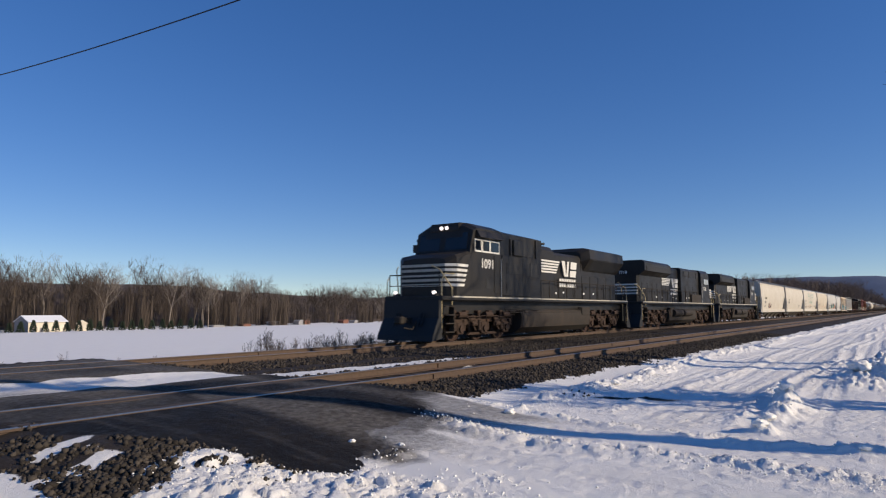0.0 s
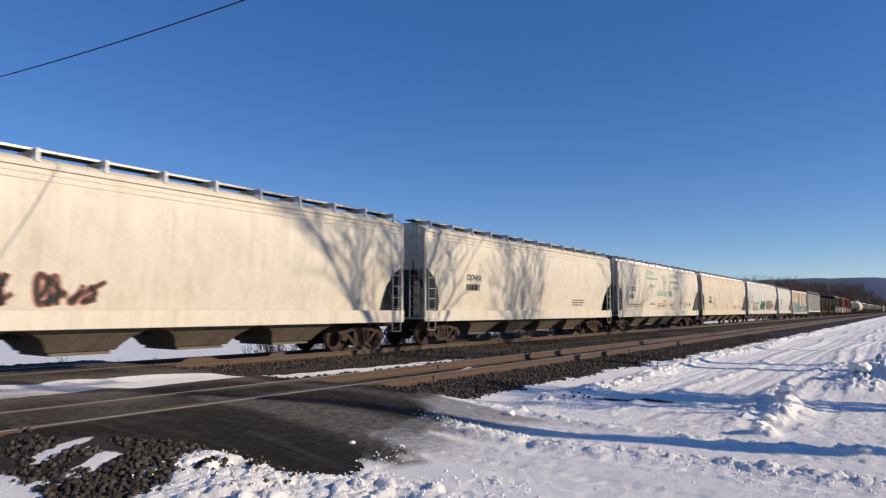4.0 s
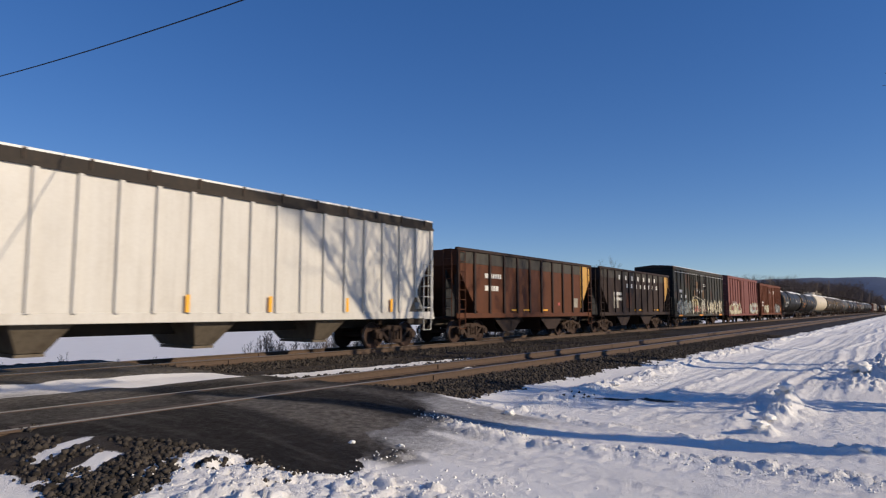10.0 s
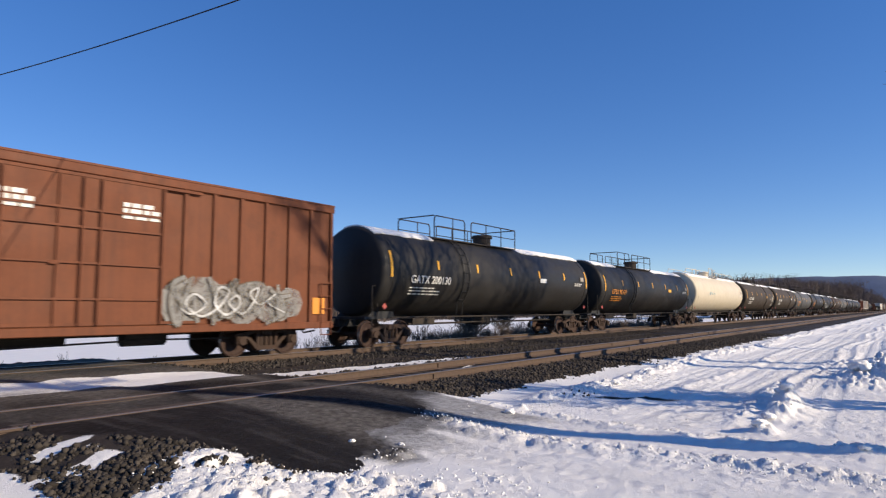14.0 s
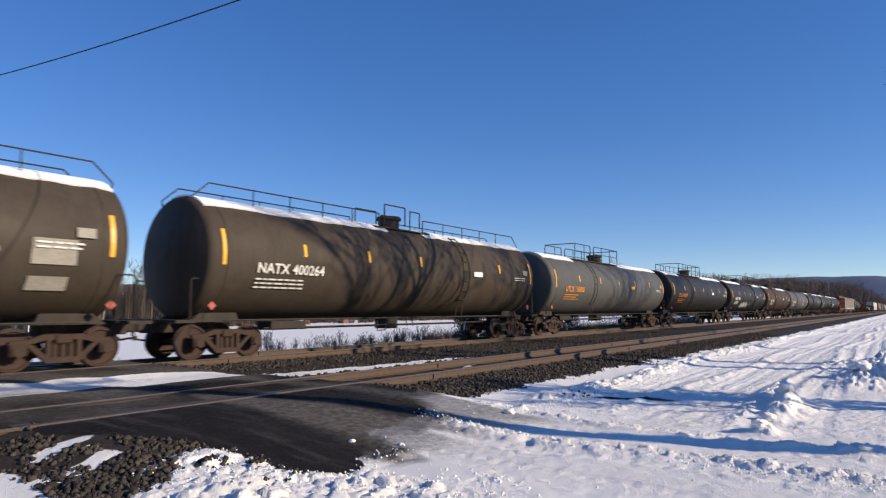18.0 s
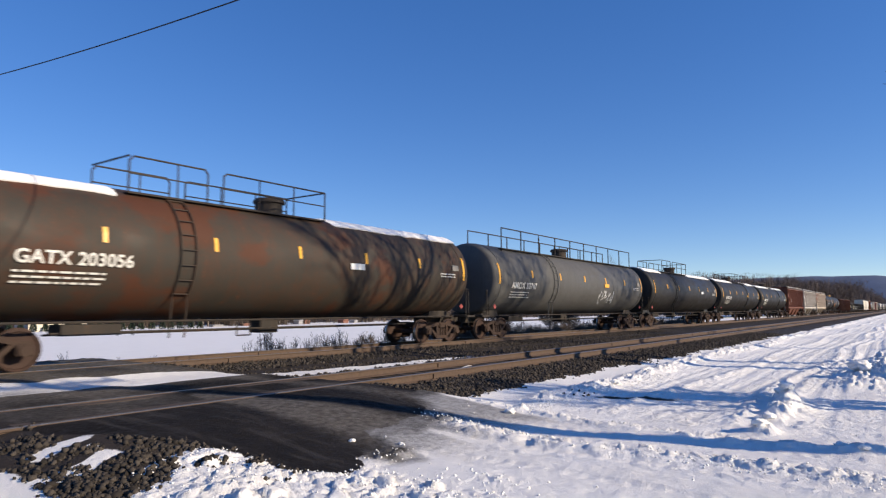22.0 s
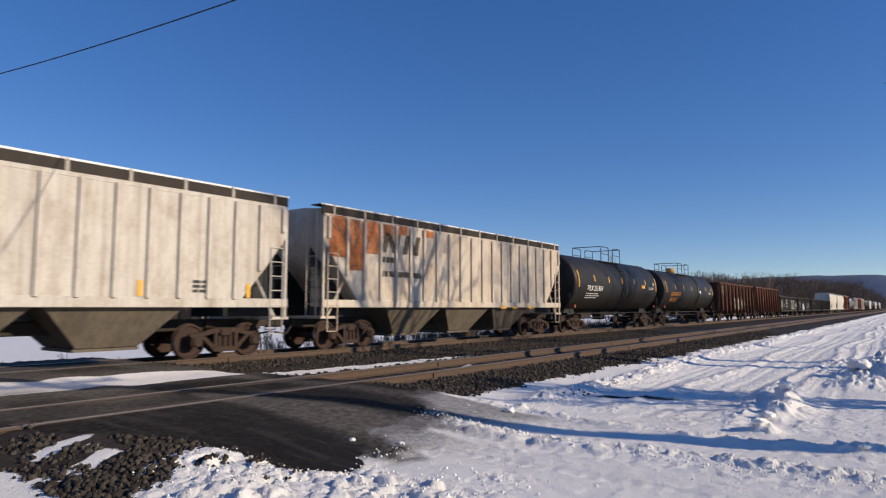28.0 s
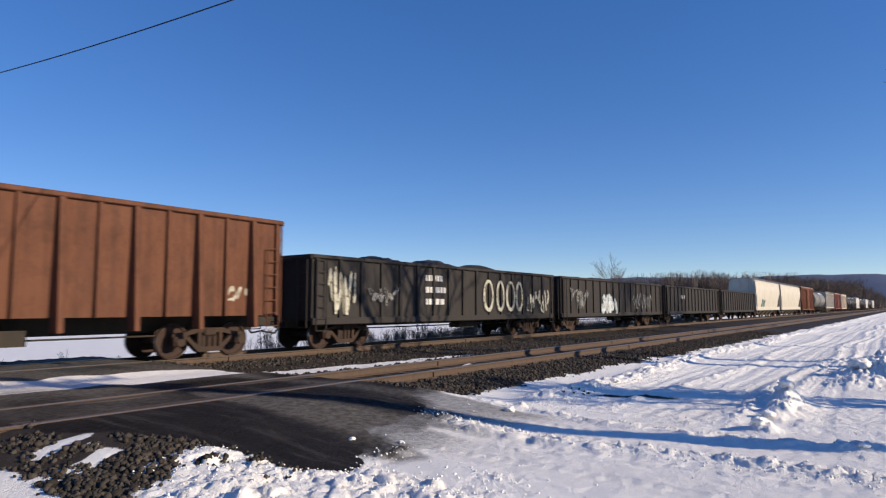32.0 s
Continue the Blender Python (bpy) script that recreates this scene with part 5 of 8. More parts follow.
def heap(car, h, top, rise):
    n, k = 60, 13
    rng = np.random.RandomState(int(h * 100))
    X, Y = np.meshgrid(np.linspace(-h + 0.1, h - 0.1, n), np.linspace(-1.40, 1.40, k), indexing="ij")
    hump = np.clip(np.sin(np.pi * (X + h) / (2 * h)), 0, 1) ** 0.4 * (0.55 + 0.45 * np.sin(X * 0.9 + h) ** 2)
    Z = top - 0.25 + (rise + 0.2) * hump * (1 - (np.abs(Y) / 1.5) ** 2.2) + 0.07 * rng.rand(n, k)
    part("load", sheet("load", X, Y, Z, P_COAL), car, None, "heaped dark load above the rim")


def coal_hopper(x0, x1, top, body, label, ribs, end_mat=None):
    L = x1 - x0
    h = L / 2
    s = Shape()
    slope = 1.5
    poly = [(-h + 0.05, top), (-h + 0.05, 3.2), (-h + 0.2 + slope, 1.15), (h - 0.2 - slope, 1.15), (h - 0.05, 3.2), (h - 0.05, top)]
    s.prism(poly, -1.5, -1.44).prism(poly, 1.44, 1.5)
    s.add([(-h + 0.05, -1.44, 3.2), (-h + 0.05, 1.44, 3.2), (-h + 0.2 + slope, 1.44, 1.15), (-h + 0.2 + slope, -1.44, 1.15)], [(0, 1, 2, 3)])
    s.add([(h - 0.05, -1.44, 3.2), (h - 0.05, 1.44, 3.2), (h - 0.2 - slope, 1.44, 1.15), (h - 0.2 - slope, -1.44, 1.15)], [(0, 1, 2, 3)])
    s.box(-h + 0.05, -h + 0.11, -1.44, 1.44, 3.2, top).box(h - 0.11, h - 0.05, -1.44, 1.44, 3.2, top)
    car = rolling("open_hopper_car", x0, x1, s.mesh("open_hopper_car", body), label, "freight car")
    for y in (-1.5, 1.5):
        part("top_chord", cached(("cchord", round(L, 2), body.name), lambda: Shape().chamfer(-h, h, -0.08, 0.06, top - 0.06, top + 0.08, 0.02).mesh("top_chord", P_DKBROWN)), car, pose(0, y, 0))
        part("side_sill", cached(("csill2", round(L, 2), body.name), lambda: Shape().chamfer(-h, h, -0.06, 0.05, 1.02, 1.24, 0.02).mesh("side_sill", body)), car, pose(0, y, 0))
    for i in range(ribs):
        x = -h + 0.12 + (L - 0.24) * i / (ribs - 1)
        me = cached(("crib", top, body.name), lambda: Shape().prism([(-0.06, 1.2), (0.06, 1.2), (0.06, top - 0.06), (-0.06, top - 0.06)], -0.08, 0.02).mesh("side_stake", P_DKBROWN))
        for y in (-1.5, 1.5):
            part("side_stake", me, car, pose(x, y, 0, 0, 0, 0 if y < 0 else 180))
    for q in (-2.2, 2.2):
        def chute():
            g = Shape()
            g.loft([(-1.5, [(-1.3, 1.1), (1.3, 1.1), (1.3, 1.2), (-1.3, 1.2)]), (-0.45, [(-0.9, 0.35), (0.9, 0.35), (0.9, 0.5), (-0.9, 0.5)]), (0.45, [(-0.9, 0.35), (0.9, 0.35), (0.9, 0.5), (-0.9, 0.5)]), (1.5, [(-1.3, 1.1), (1.3, 1.1), (1.3, 1.2), (-1.3, 1.2)])])
            g.prism([(-1.5, 1.15), (-0.45, 0.4), (0.45, 0.4), (1.5, 1.15)], -1.28, -1.2).prism([(-1.5, 1.15), (-0.45, 0.4), (0.45, 0.4), (1.5, 1.15)], 1.2, 1.28)
            return g.mesh("discharge_chute", P_DKBROWN)
        part("discharge_chute", cached("cchute", chute), car, pose(q, 0, 0))
    for way in (-1, 1):
        e = way * h
        for y in (-1.58, 1.58):
            ladder(car, e - way * 0.35, y, 0.6, top - 0.1, 0.42, body)
        ladder(car, e + way * 0.03, -1.1, 1.0, top, 0.42, body, False)
        part("end_post", cached(("epost", top), lambda: Shape().box(-0.05, 0.05, -1.5, -1.4, 1.0, 2.8).box(-0.05, 0.05, 1.4, 1.5, 1.0, 2.8).box(-0.4, 0.05, -1.5, 1.5, 1.0, 1.08).mesh("end_post", P_DKBROWN)), car, pose(e - way * 0.08, 0, 0, 0, 0, 0 if way > 0 else 180))
        coupler(car, e, way)
        truck(car, way * (h - 1.85))
        # black webs stand for the shade under the sloped ends
        for y in (-0.9, 0.9):
            part("end_web", cached("coal_endweb", lambda: Shape().prism([(-0.12, 1.1), (-0.12, 3.05), (-0.2 - slope, 1.18), (-0.2 - slope, 1.1)], -0.02, 0.02).mesh("end_web", P_DARK)), car, pose(e, y, 0, 0, 0, 0 if way > 0 else 180))
    part("centre_sill", cached(("ccs", round(L, 2)), lambda: Shape().chamfer(-h, h, -0.25, 0.25, 0.72, 1.1, 0.03).mesh("centre_sill", P_UNDER)), car)
    brake_wheel(car, h + 0.05, 2.3, 1)
    for y in (-1.508, 1.508):
        part("top_band", cached(("tband", round(L, 2), top), lambda: Shape().box(-h + 0.06, h - 0.06, -0.006, 0.006, top - 0.55, top - 0.04).mesh("top_band", P_BAND)), car, pose(0, y, 0), "soot-darkened band under the rim")
    heap(car, h, top, 0.25)
    return car

# ---- locomotives ----
def loco_truck(loco, x):
    def frame_():
        s = Shape().chamfer(-0.25, 0.25, -1.0, 1.0, 0.55, 0.95, 0.04).chamfer(-2.3, 2.3, -0.5, 0.5, 0.45, 0.7, 0.05)
        return s.mesh("truck", P_UNDER)

    def side():
        s = Shape()
        s.prism([(-2.55, 0.62), (-2.45, 0.92), (-1.5, 1.0), (1.5, 1.0), (2.45, 0.92), (2.55, 0.62), (2.2, 0.70), (1.4, 0.66), (0.9, 0.80), (-0.9, 0.80), (-1.4, 0.66), (-2.2, 0.70)], -0.08, 0.08)
        for q in (-1.85, 0, 1.85):
            s.chamfer(q - 0.24, q + 0.24, -0.17, 0.02, 0.30, 0.80, 0.04)
            s.rod((q, -0.17, 0.53), (q, -0.24, 0.53), 0.15, 10)
            for d in (-0.33, 0.33):
                s.rod((q + d, -0.08, 0.45), (q + d, -0.08, 0.9), 0.09, 8)
        for q in (-0.95, 0.95):
            s.rod((q - 0.25, -0.18, 1.0), (q + 0.2, -0.18, 0.45), 0.05, 6)
            s.chamfer(q - 0.2, q + 0.2, -0.22, -0.02, 0.85, 1.08, 0.04)
            s.rod((q - 0.16, -0.2, 0.72), (q + 0.22, -0.2, 0.72), 0.1, 8)
        for q in (-2.3, -1.4, -0.45, 0.45, 1.4, 2.3):
            s.rod((q, -0.12, 0.98), (q, -0.12, 1.22), 0.085, 8)
            s.chamfer(q - 0.14, q + 0.14, -0.20, 0.06, 1.20, 1.30, 0.02)
        for q in (-1.85, 0.2, 1.7):
            s.rod((q - 0.3, -0.22, 1.12), (q + 0.25, -0.22, 1.12), 0.13, 10)
            s.path([(q + 0.3, -0.24, 1.12), (q + 0.5, -0.28, 0.9), (q + 0.45, -0.24, 0.62)], 0.025)
        s.path([(-2.6, -0.2, 0.85), (-2.3, -0.26, 1.12), (-1.0, -0.27, 1.02), (0.4, -0.27, 1.1), (1.2, -0.27, 1.0), (2.5, -0.24, 1.1)], 0.022)
        s.prism([(-1.2, 0.26), (1.2, 0.26), (1.0, 0.36), (-1.0, 0.36)], -0.06, 0.04)
        return s.mesh("side_frame", P_TRUCK)
    t = part("truck", cached("loco_bolster", frame_), loco, pose(x, 0, 0))
    for y in (-1.05, 1.05):
        part("side_frame", cached("loco_side", side), t, pose(0, y, 0, 0, 0, 0 if y < 0 else 180))
    for q in (-1.85, 0, 1.85):
        w = part("wheelset", cached("loco_wheelset", lambda: wheelset_mesh(0.53)), t, pose(q, 0, 0.53))
        SPIN_SETS.append((w, q, 0.53))


def emblem(loco, x0, z0, z1, bars_to, end, y):
    """White tapering bars that run into a slanted block emblem, and two unreadable lines below."""
    s = Shape()
    n = 5
    for i in range(n):
        z = z0 + (z1 - z0) * i / n
        cut = 0.10 * (n - i)
        s = Shape().prism([(x0, z), (bars_to - cut - 0.05, z), (bars_to - cut + 0.05, z + (z1 - z0) / n * 0.62), (x0, z + (z1 - z0) / n * 0.62)], y - 0.004, y)
        part("white_bar", s.mesh("white_bar", P_LETTER), loco)
    g = Shape()
    w = (end - bars_to) / 2
    zz = z0 - 0.12
    a = bars_to + 0.06 + w
    hz = z1 - zz
    for q0, q1 in ((0.0, 0.42), (0.52, 1.0)):      # two stacked slanted blocks
        g.prism([(a + (0.05 + 0.18 * q0) * w, zz + q0 * hz), (a + (0.78 + 0.18 * q0) * w, zz + q0 * hz), (a + (0.78 + 0.18 * q1) * w, zz + q1 * hz), (a + (0.05 + 0.18 * q1) * w, zz + q1 * hz)], y - 0.004, y)
    for k in range(1):
        a = bars_to + 0.06 + k * w
        g.prism([(a + 0.10 * w, z1), (a + 0.50 * w, z1), (a + 0.62 * w, zz), (a + 0.40 * w, zz)], y - 0.0045, y)
        g.prism([(a + 0.62 * w, zz), (a + 0.84 * w, zz), (a + 1.02 * w, z1), (a + 0.80 * w, z1)], y - 0.004, y)
    part("block_emblem", g.mesh("block_emblem", P_LETTER), loco)
    for r_, (za, hh) in enumerate(((z0 - 0.42, 0.17), (z0 - 0.70, 0.19))):
        k = 7 if r_ == 0 else 8
        for i in range(k):
            a = bars_to - 0.15 + (end - bars_to) * i / k
            part("name_bar", Shape().prism([(a, za), (a + (end - bars_to) / k * 0.80, za), (a + (end - bars_to) / k * 0.86, za + hh), (a + (end - bars_to) / k * 0.06, za + hh)], y - 0.004, y).mesh("name_bar", P_LETTER), loco)


def locomotive(x0, x1, kind, turned, label, number):
    h = (x1 - x0) / 2
    d = -1 if turned else 1

    def S():
        return Shape(0.0, turned)
    emd = kind == "emd"
    root = S().chamfer(-h, h, -1.50, 1.50, 1.70, 1.88, 0.03)
    root.box(-h + 0.2, h - 0.2, -1.05, 1.05, 1.15, 1.70)
    loco = rolling("locomotive", x0, x1, root.mesh("locomotive", P_BLACK), label, "locomotive")
    key = kind + str(turned)

    def add(name, s, mat, label_="", smooth=None, parent=None):
        return part(name, s.mesh(name, mat, smooth), parent or loco, None, label_)

    def ring(hw, z0, z1, c, top=None):
        return [(-hw, z0), (hw, z0), (hw, z1 - c), (hw - c * 0.6, z1 - c * 0.25), (hw * 0.4, z1), (-hw * 0.4, z1), (-hw + c * 0.6, z1 - c * 0.25), (-hw, z1 - c)]
    def crown(hw, z0, ze, zc):
        return [(-hw, z0), (hw, z0), (hw, ze), (hw * 0.66, zc), (-hw * 0.66, zc), (-hw, ze)]
    for y in (-1.505, 1.505):
        add("sill_stripe", S().box(-h + 0.7, h - 0.1, y - 0.006, y + 0.006, 1.825, 1.885), P_SILL, "dull white sill stripe")
    # nose, cab and hoods: from the cab end backwards
    if emd:
        add("nose", S().loft([(-h + 0.72, ring(1.15, 1.86, 3.46, 0.2)), (-h + 1.02, ring(1.49, 1.86, 3.62, 0.16)), (-h + 2.2, ring(1.50, 1.86, 3.86, 0.16))]), P_BLACK)
        c0, c1 = -h + 2.0, -h + 4.55
        cab = add("cab", S().loft([(c0, crown(1.46, 1.86, 3.66, 3.78)), (c0 + 0.28, crown(1.49, 1.86, 4.70, 4.92)), (c0 + 0.55, crown(1.50, 1.86, 4.84, 5.08)), (c1, crown(1.50, 1.86, 4.84, 5.06))]), P_BLACK)
        add("hood", S().loft([(c1 + 0.01, crown(1.46, 1.86, 4.80, 4.98)), (c1 + 3.98, crown(1.46, 1.86, 4.78, 4.92))]), P_BLACK)
        header = add("light_header", S().loft([(c0 + 0.22, [(-0.80, 4.74), (0.80, 4.74), (0.74, 4.98), (-0.74, 4.98)]), (c0 + 0.30, [(-0.82, 4.70), (0.82, 4.70), (0.76, 5.10), (-0.76, 5.10)]), (c0 + 0.85, [(-0.82, 4.85), (0.82, 4.85), (0.76, 5.13), (-0.76, 5.13)])]), P_UNDER, "grey headlight housing over the windscreens")
        for y in (-0.55, 0.55):
            add("number_board", S().box(c0 + 0.20, c0 + 0.225, y - 0.22, y + 0.22, 4.78, 4.95), P_DARK, "", None, header)
        for sgn in (-1, 1):
            add("window_awning", S().loft([(c0 + 0.45, [(sgn * 1.50, 4.40), (sgn * 1.50, 4.74), (sgn * 1.58, 4.72), (sgn * 1.74, 4.42)]), (c0 + 2.38, [(sgn * 1.50, 4.40), (sgn * 1.50, 4.74), (sgn * 1.58, 4.72), (sgn * 1.74, 4.42)])]), P_BLACK, "", None, cab)
            add("mirror", S().box(c0 + 0.30, c0 + 0.34, sgn * 1.70 - 0.12, sgn * 1.70 + 0.12, 3.9, 4.25), P_DARK, "", None, cab)
            # raised cabinets behind the cab with their louvres
            add("electrical_cabinet", S().chamfer(c1 + 0.06, c1 + 2.7, sgn * 1.47 - 0.05, sgn * 1.47 + 0.05, 1.95, 3.80, 0.02), P_BLACK)
            add("cabinet_door", S().chamfer(c1 + 1.05, c1 + 2.0, sgn * 1.50 - 0.07, sgn * 1.50 + 0.07, 3.84, 4.56, 0.02), P_BLACK)
            add("intake_screen", S().box(c1 + 2.1, c1 + 3.1, sgn * 1.47 - 0.012, sgn * 1.47 + 0.012, 3.86, 4.52), P_DARK)
            add("intake_screen", S().box(c1 + 2.78, c1 + 3.9, sgn * 1.47 - 0.012, sgn * 1.47 + 0.012, 2.9, 3.6), P_DARK)
            add("cabinet_post", S().box(c1 + 0.82, c1 + 0.95, sgn * 1.48 - 0.03, sgn * 1.48 + 0.03, 3.82, 4.60), P_DARK)
            add("cabinet_post", S().box(c1 + 3.3, c1 + 3.42, sgn * 1.48 - 0.04, sgn * 1.48 + 0.04, 3.84, 4.74), P_BLACK)
            add("cab_louvre", S().box(c1 - 1.3, c1 - 0.75, sgn * 1.505 - 0.006, sgn * 1.505 + 0.006, 2.25, 2.65), P_DARK)
        add("hood", S().loft([(c1 + 3.99, ring(1.15, 1.86, 4.72, 0.25)), (c1 + 6.0, ring(1.15, 1.86, 4.70, 0.35))]), P_BLACK)
        add("hood", S().loft([(c1 + 6.01, ring(1.02, 1.80, 4.45, 0.2)), (h - 1.0, ring(1.02, 1.80, 4.45, 0.2))]), P_BLACK)
        r0, r1 = h - 6.8, h - 0.75
        flare = [(-1.03, 3.55), (1.03, 3.55), (1.52, 4.24), (1.46, 4.78), (1.1, 4.90), (-1.1, 4.90), (-1.46, 4.78), (-1.52, 4.24)]
        small = [(-1.03, 3.45), (1.03, 3.45), (1.05, 4.1), (1.05, 4.5), (0.8, 4.70), (-0.8, 4.70), (-1.05, 4.5), (-1.05, 4.1)]
        add("radiator", S().loft([(r0 + 0.45, small), (r0 + 0.75, flare), (r1, flare)]), P_BLACK, "flared radiator housing")
        for y in (-1, 1):
            add("radiator_grille", S().add([(r0 + 1.2, y * 1.08, 3.65), (r1 - 0.6, y * 1.08, 3.65), (r1 - 0.6, y * 1.49, 4.22), (r0 + 1.2, y * 1.49, 4.22), (r0 + 1.2, y * 1.10, 3.62), (r1 - 0.6, y * 1.10, 3.62), (r1 - 0.6, y * 1.51, 4.19), (r0 + 1.2, y * 1.51, 4.19)], [(0, 1, 2, 3), (4, 5, 6, 7), (0, 1, 5, 4), (2, 3, 7, 6)]), P_DARK)
        fans = (r0 + 2.0, r0 + 3.6, r0 + 5.2)
        vents = [(c1 + 0.42, c1 + 2.55, 2.95, 3.46), (c1 + 0.42, c1 + 2.55, 2.09, 2.57)]
        doors = np.linspace(c1 + 6.2, h - 1.5, 8)
        hood_y = 1.02
        top_z = 4.90
    else:
        add("nose", S().loft([(-h + 0.75, ring(1.15, 1.80, 3.10, 0.25)), (-h + 0.9, ring(1.30, 1.80, 3.22, 0.25)), (-h + 1.75, ring(1.46, 1.80, 3.55, 0.25))]), P_BLACK)
        c0, c1 = -h + 1.6, -h + 4.6
        cab = add("cab", S().loft([(c0, ring(1.46, 1.80, 3.55, 0.2)), (c0 + 0.25, ring(1.48, 1.80, 4.66, 0.32)), (c0 + 0.5, ring(1.50, 1.80, 4.86, 0.34)), (c1, ring(1.50, 1.80, 4.84, 0.34))]), P_BLACK)
        add("hood", S().loft([(c1 + 0.01, ring(1.30, 1.80, 4.76, 0.2)), (c1 + 5.4, ring(1.30, 1.80, 4.76, 0.2))]), P_BLACK)
        add("hood", S().loft([(c1 + 5.41, ring(1.05, 1.80, 4.68, 0.2)), (h - 0.8, ring(1.05, 1.80, 4.68, 0.2))]), P_BLACK)
        r0, r1 = h - 6.6, h - 0.55
        wing = [(-1.10, 3.75), (1.10, 3.75), (1.52, 4.05), (1.52, 4.62), (1.3, 4.80), (-1.3, 4.80), (-1.52, 4.62), (-1.52, 4.05)]
        add("radiator", S().loft([(r0, wing), (r1, wing)]), P_BLACK, "overhanging radiator wings")
        for y in (-1, 1):
            add("radiator_grille", S().box(r0 + 0.4, r1 - 0.4, y * 1.535 - 0.01, y * 1.535 + 0.01, 4.05, 4.40), P_DARK)
        add("end_cap", S().loft([(h - 0.8, ring(1.05, 1.80, 4.40, 0.3)), (h - 0.55, ring(0.9, 1.80, 4.2, 0.3))]), P_BLACK)
        fans = (r0 + 1.6, r0 + 4.2)
        vents = [(c1 + 0.3, c1 + 0.9, 4.0, 4.5), (c1 + 2.45, c1 + 3.0, 4.0, 4.5), (c1 + 3.7, c1 + 4.7, 4.05, 4.5), (c1 + 3.3, c1 + 4.1, 2.0, 2.5)]
        for sgn in (-1, 1):
            add("equipment_cabinet", S().chamfer(c1 - 0.6, c1 + 2.9, sgn * 1.36 - 0.13, sgn * 1.36 + 0.13, 1.88, 2.58, 0.03), P_UNDER, "grimy low cabinet along the walkway")
        doors = np.linspace(c1 + 1.0, h - 1.2, 13)
        hood_y = 1.05
        top_z = 4.80
    for x in fans:
        add("roof_fan", (lambda s: s.add(*fan_faces(x, top_z)))(S()), P_UNDER)
    for a, c, za, zb in vents:
        y = 1.525 if emd else 1.32
        for sgn in (-1, 1):
            vent = add("louvre_panel", S().box(a, c, sgn * y - 0.012, sgn * y + 0.012, za, zb), P_DARK)
            if sgn < 0 and emd:
                for k in range(5):
                    z = za + (zb - za) * (k + 0.5) / 5
                    add("louvre_slat", S().box(a + 0.03, c - 0.03, -y - 0.022, -y - 0.012, z - 0.008, z + 0.008), P_BLACK, "", None, vent)
    for a, c in zip(doors, doors[1:]):
        wide = 1.305 if (not emd and c < c1 + 5.4) else hood_y
        for sgn in (-1, 1):
            dr = add("hood_door", S().chamfer(a + 0.03, c - 0.03, sgn * (wide + 0.005) - 0.02, sgn * (wide + 0.005) + 0.02, 1.95, 3.25, 0.01), P_BLACK)
            if sgn < 0:
                add("door_latch", S().box((a + c) / 2 - 0.03, (a + c) / 2 + 0.03, -wide - 0.05, -wide - 0.02, 2.5, 2.62), P_UNDER, "", None, dr)
    # windows
    wins = ((c0 + 0.42, c0 + 0.82), (c0 + 0.98, c0 + 1.5), (c0 + 1.62, c0 + 2.3)) if emd else ((c0 + 0.55, c0 + 1.2), (c0 + 1.3, c0 + 2.0))
    for a, c in wins:
        for sgn in (-1, 1):
            add("window_frame", S().box(a - 0.06, c + 0.06, sgn * 1.505 - 0.015, sgn * 1.505 + 0.015, 3.80 if emd else 3.50, 4.36 if emd else 4.05), P_LETTER if emd else P_BLACK, "bright metal window frame" if emd else "", None, cab)
            add("window_pane", S().box(a, c, sgn * 1.515 - 0.012, sgn * 1.515 + 0.012, 3.87 if emd else 3.55, 4.30 if emd else 4.0), P_GLASS if emd else P_PALEGLASS)
    for y in (-0.72, 0.72):
        add("windscreen", S().add([(c0 + 0.07, y - 0.58, 3.88), (c0 + 0.07, y + 0.58, 3.88), (c0 + 0.255, y + 0.55, 4.62), (c0 + 0.255, y - 0.55, 4.62), (c0 + 0.02, y - 0.58, 3.90), (c0 + 0.02, y + 0.58, 3.90), (c0 + 0.215, y + 0.55, 4.64), (c0 + 0.215, y - 0.55, 4.64)], [(0, 1, 2, 3), (4, 5, 6, 7), (0, 1, 5, 4), (2, 3, 7, 6), (0, 3, 7, 4), (1, 2, 6, 5)]), P_GLASS)
    for sgn in (-1, 1):
        # no recess is cut; on turned engines dark colour stands for its shade
        add("cab_door", S().box(c1 - 0.62, c1 - 0.02, sgn * 1.505 - 0.012, sgn * 1.505 + 0.012, 2.05 if emd else 2.3, 3.7 if emd else 4.25), P_DARK if not emd else P_BLACK, "flat cab door painted dark as a shaded recess" if not emd else "")
        add("grab_iron", S().path([(c1 - 0.1, sgn * 1.56, 1.9), (c1 - 0.1, sgn * 1.56, 3.6)], 0.02), P_STEEL)
        add("sand_box", S().chamfer(-h + 0.95, -h + 1.6, sgn * 1.2 - 0.25, sgn * 1.2 + 0.25, 1.80, 2.3, 0.04), P_BLACK)
    # nose stripes wrap round to the side
    for i in range(5 if emd else 4):
        z = (2.28 + 0.205 * i) if emd else (2.40 + 0.21 * i)
        xf = -h + (0.69 if emd else 0.70)
        # front stripes take the duller colour: shade on the nose painted in
        add("nose_stripe", S().box(xf - 0.012, xf + 0.012, -1.13 if emd else -1.05, 1.13 if emd else 1.05, z, z + 0.11), P_SILL)
        xs = xf + 0.33 if emd else xf + 0.22
        hy = 1.50 if emd else 1.47
        add("nose_stripe", S().prism([(xs, z), (xs + 0.50 + 0.07 * i, z), (xs + 0.56 + 0.07 * i, z + 0.11), (xs, z + 0.11)], -hy - 0.012, -hy + 0.1), P_LETTER)
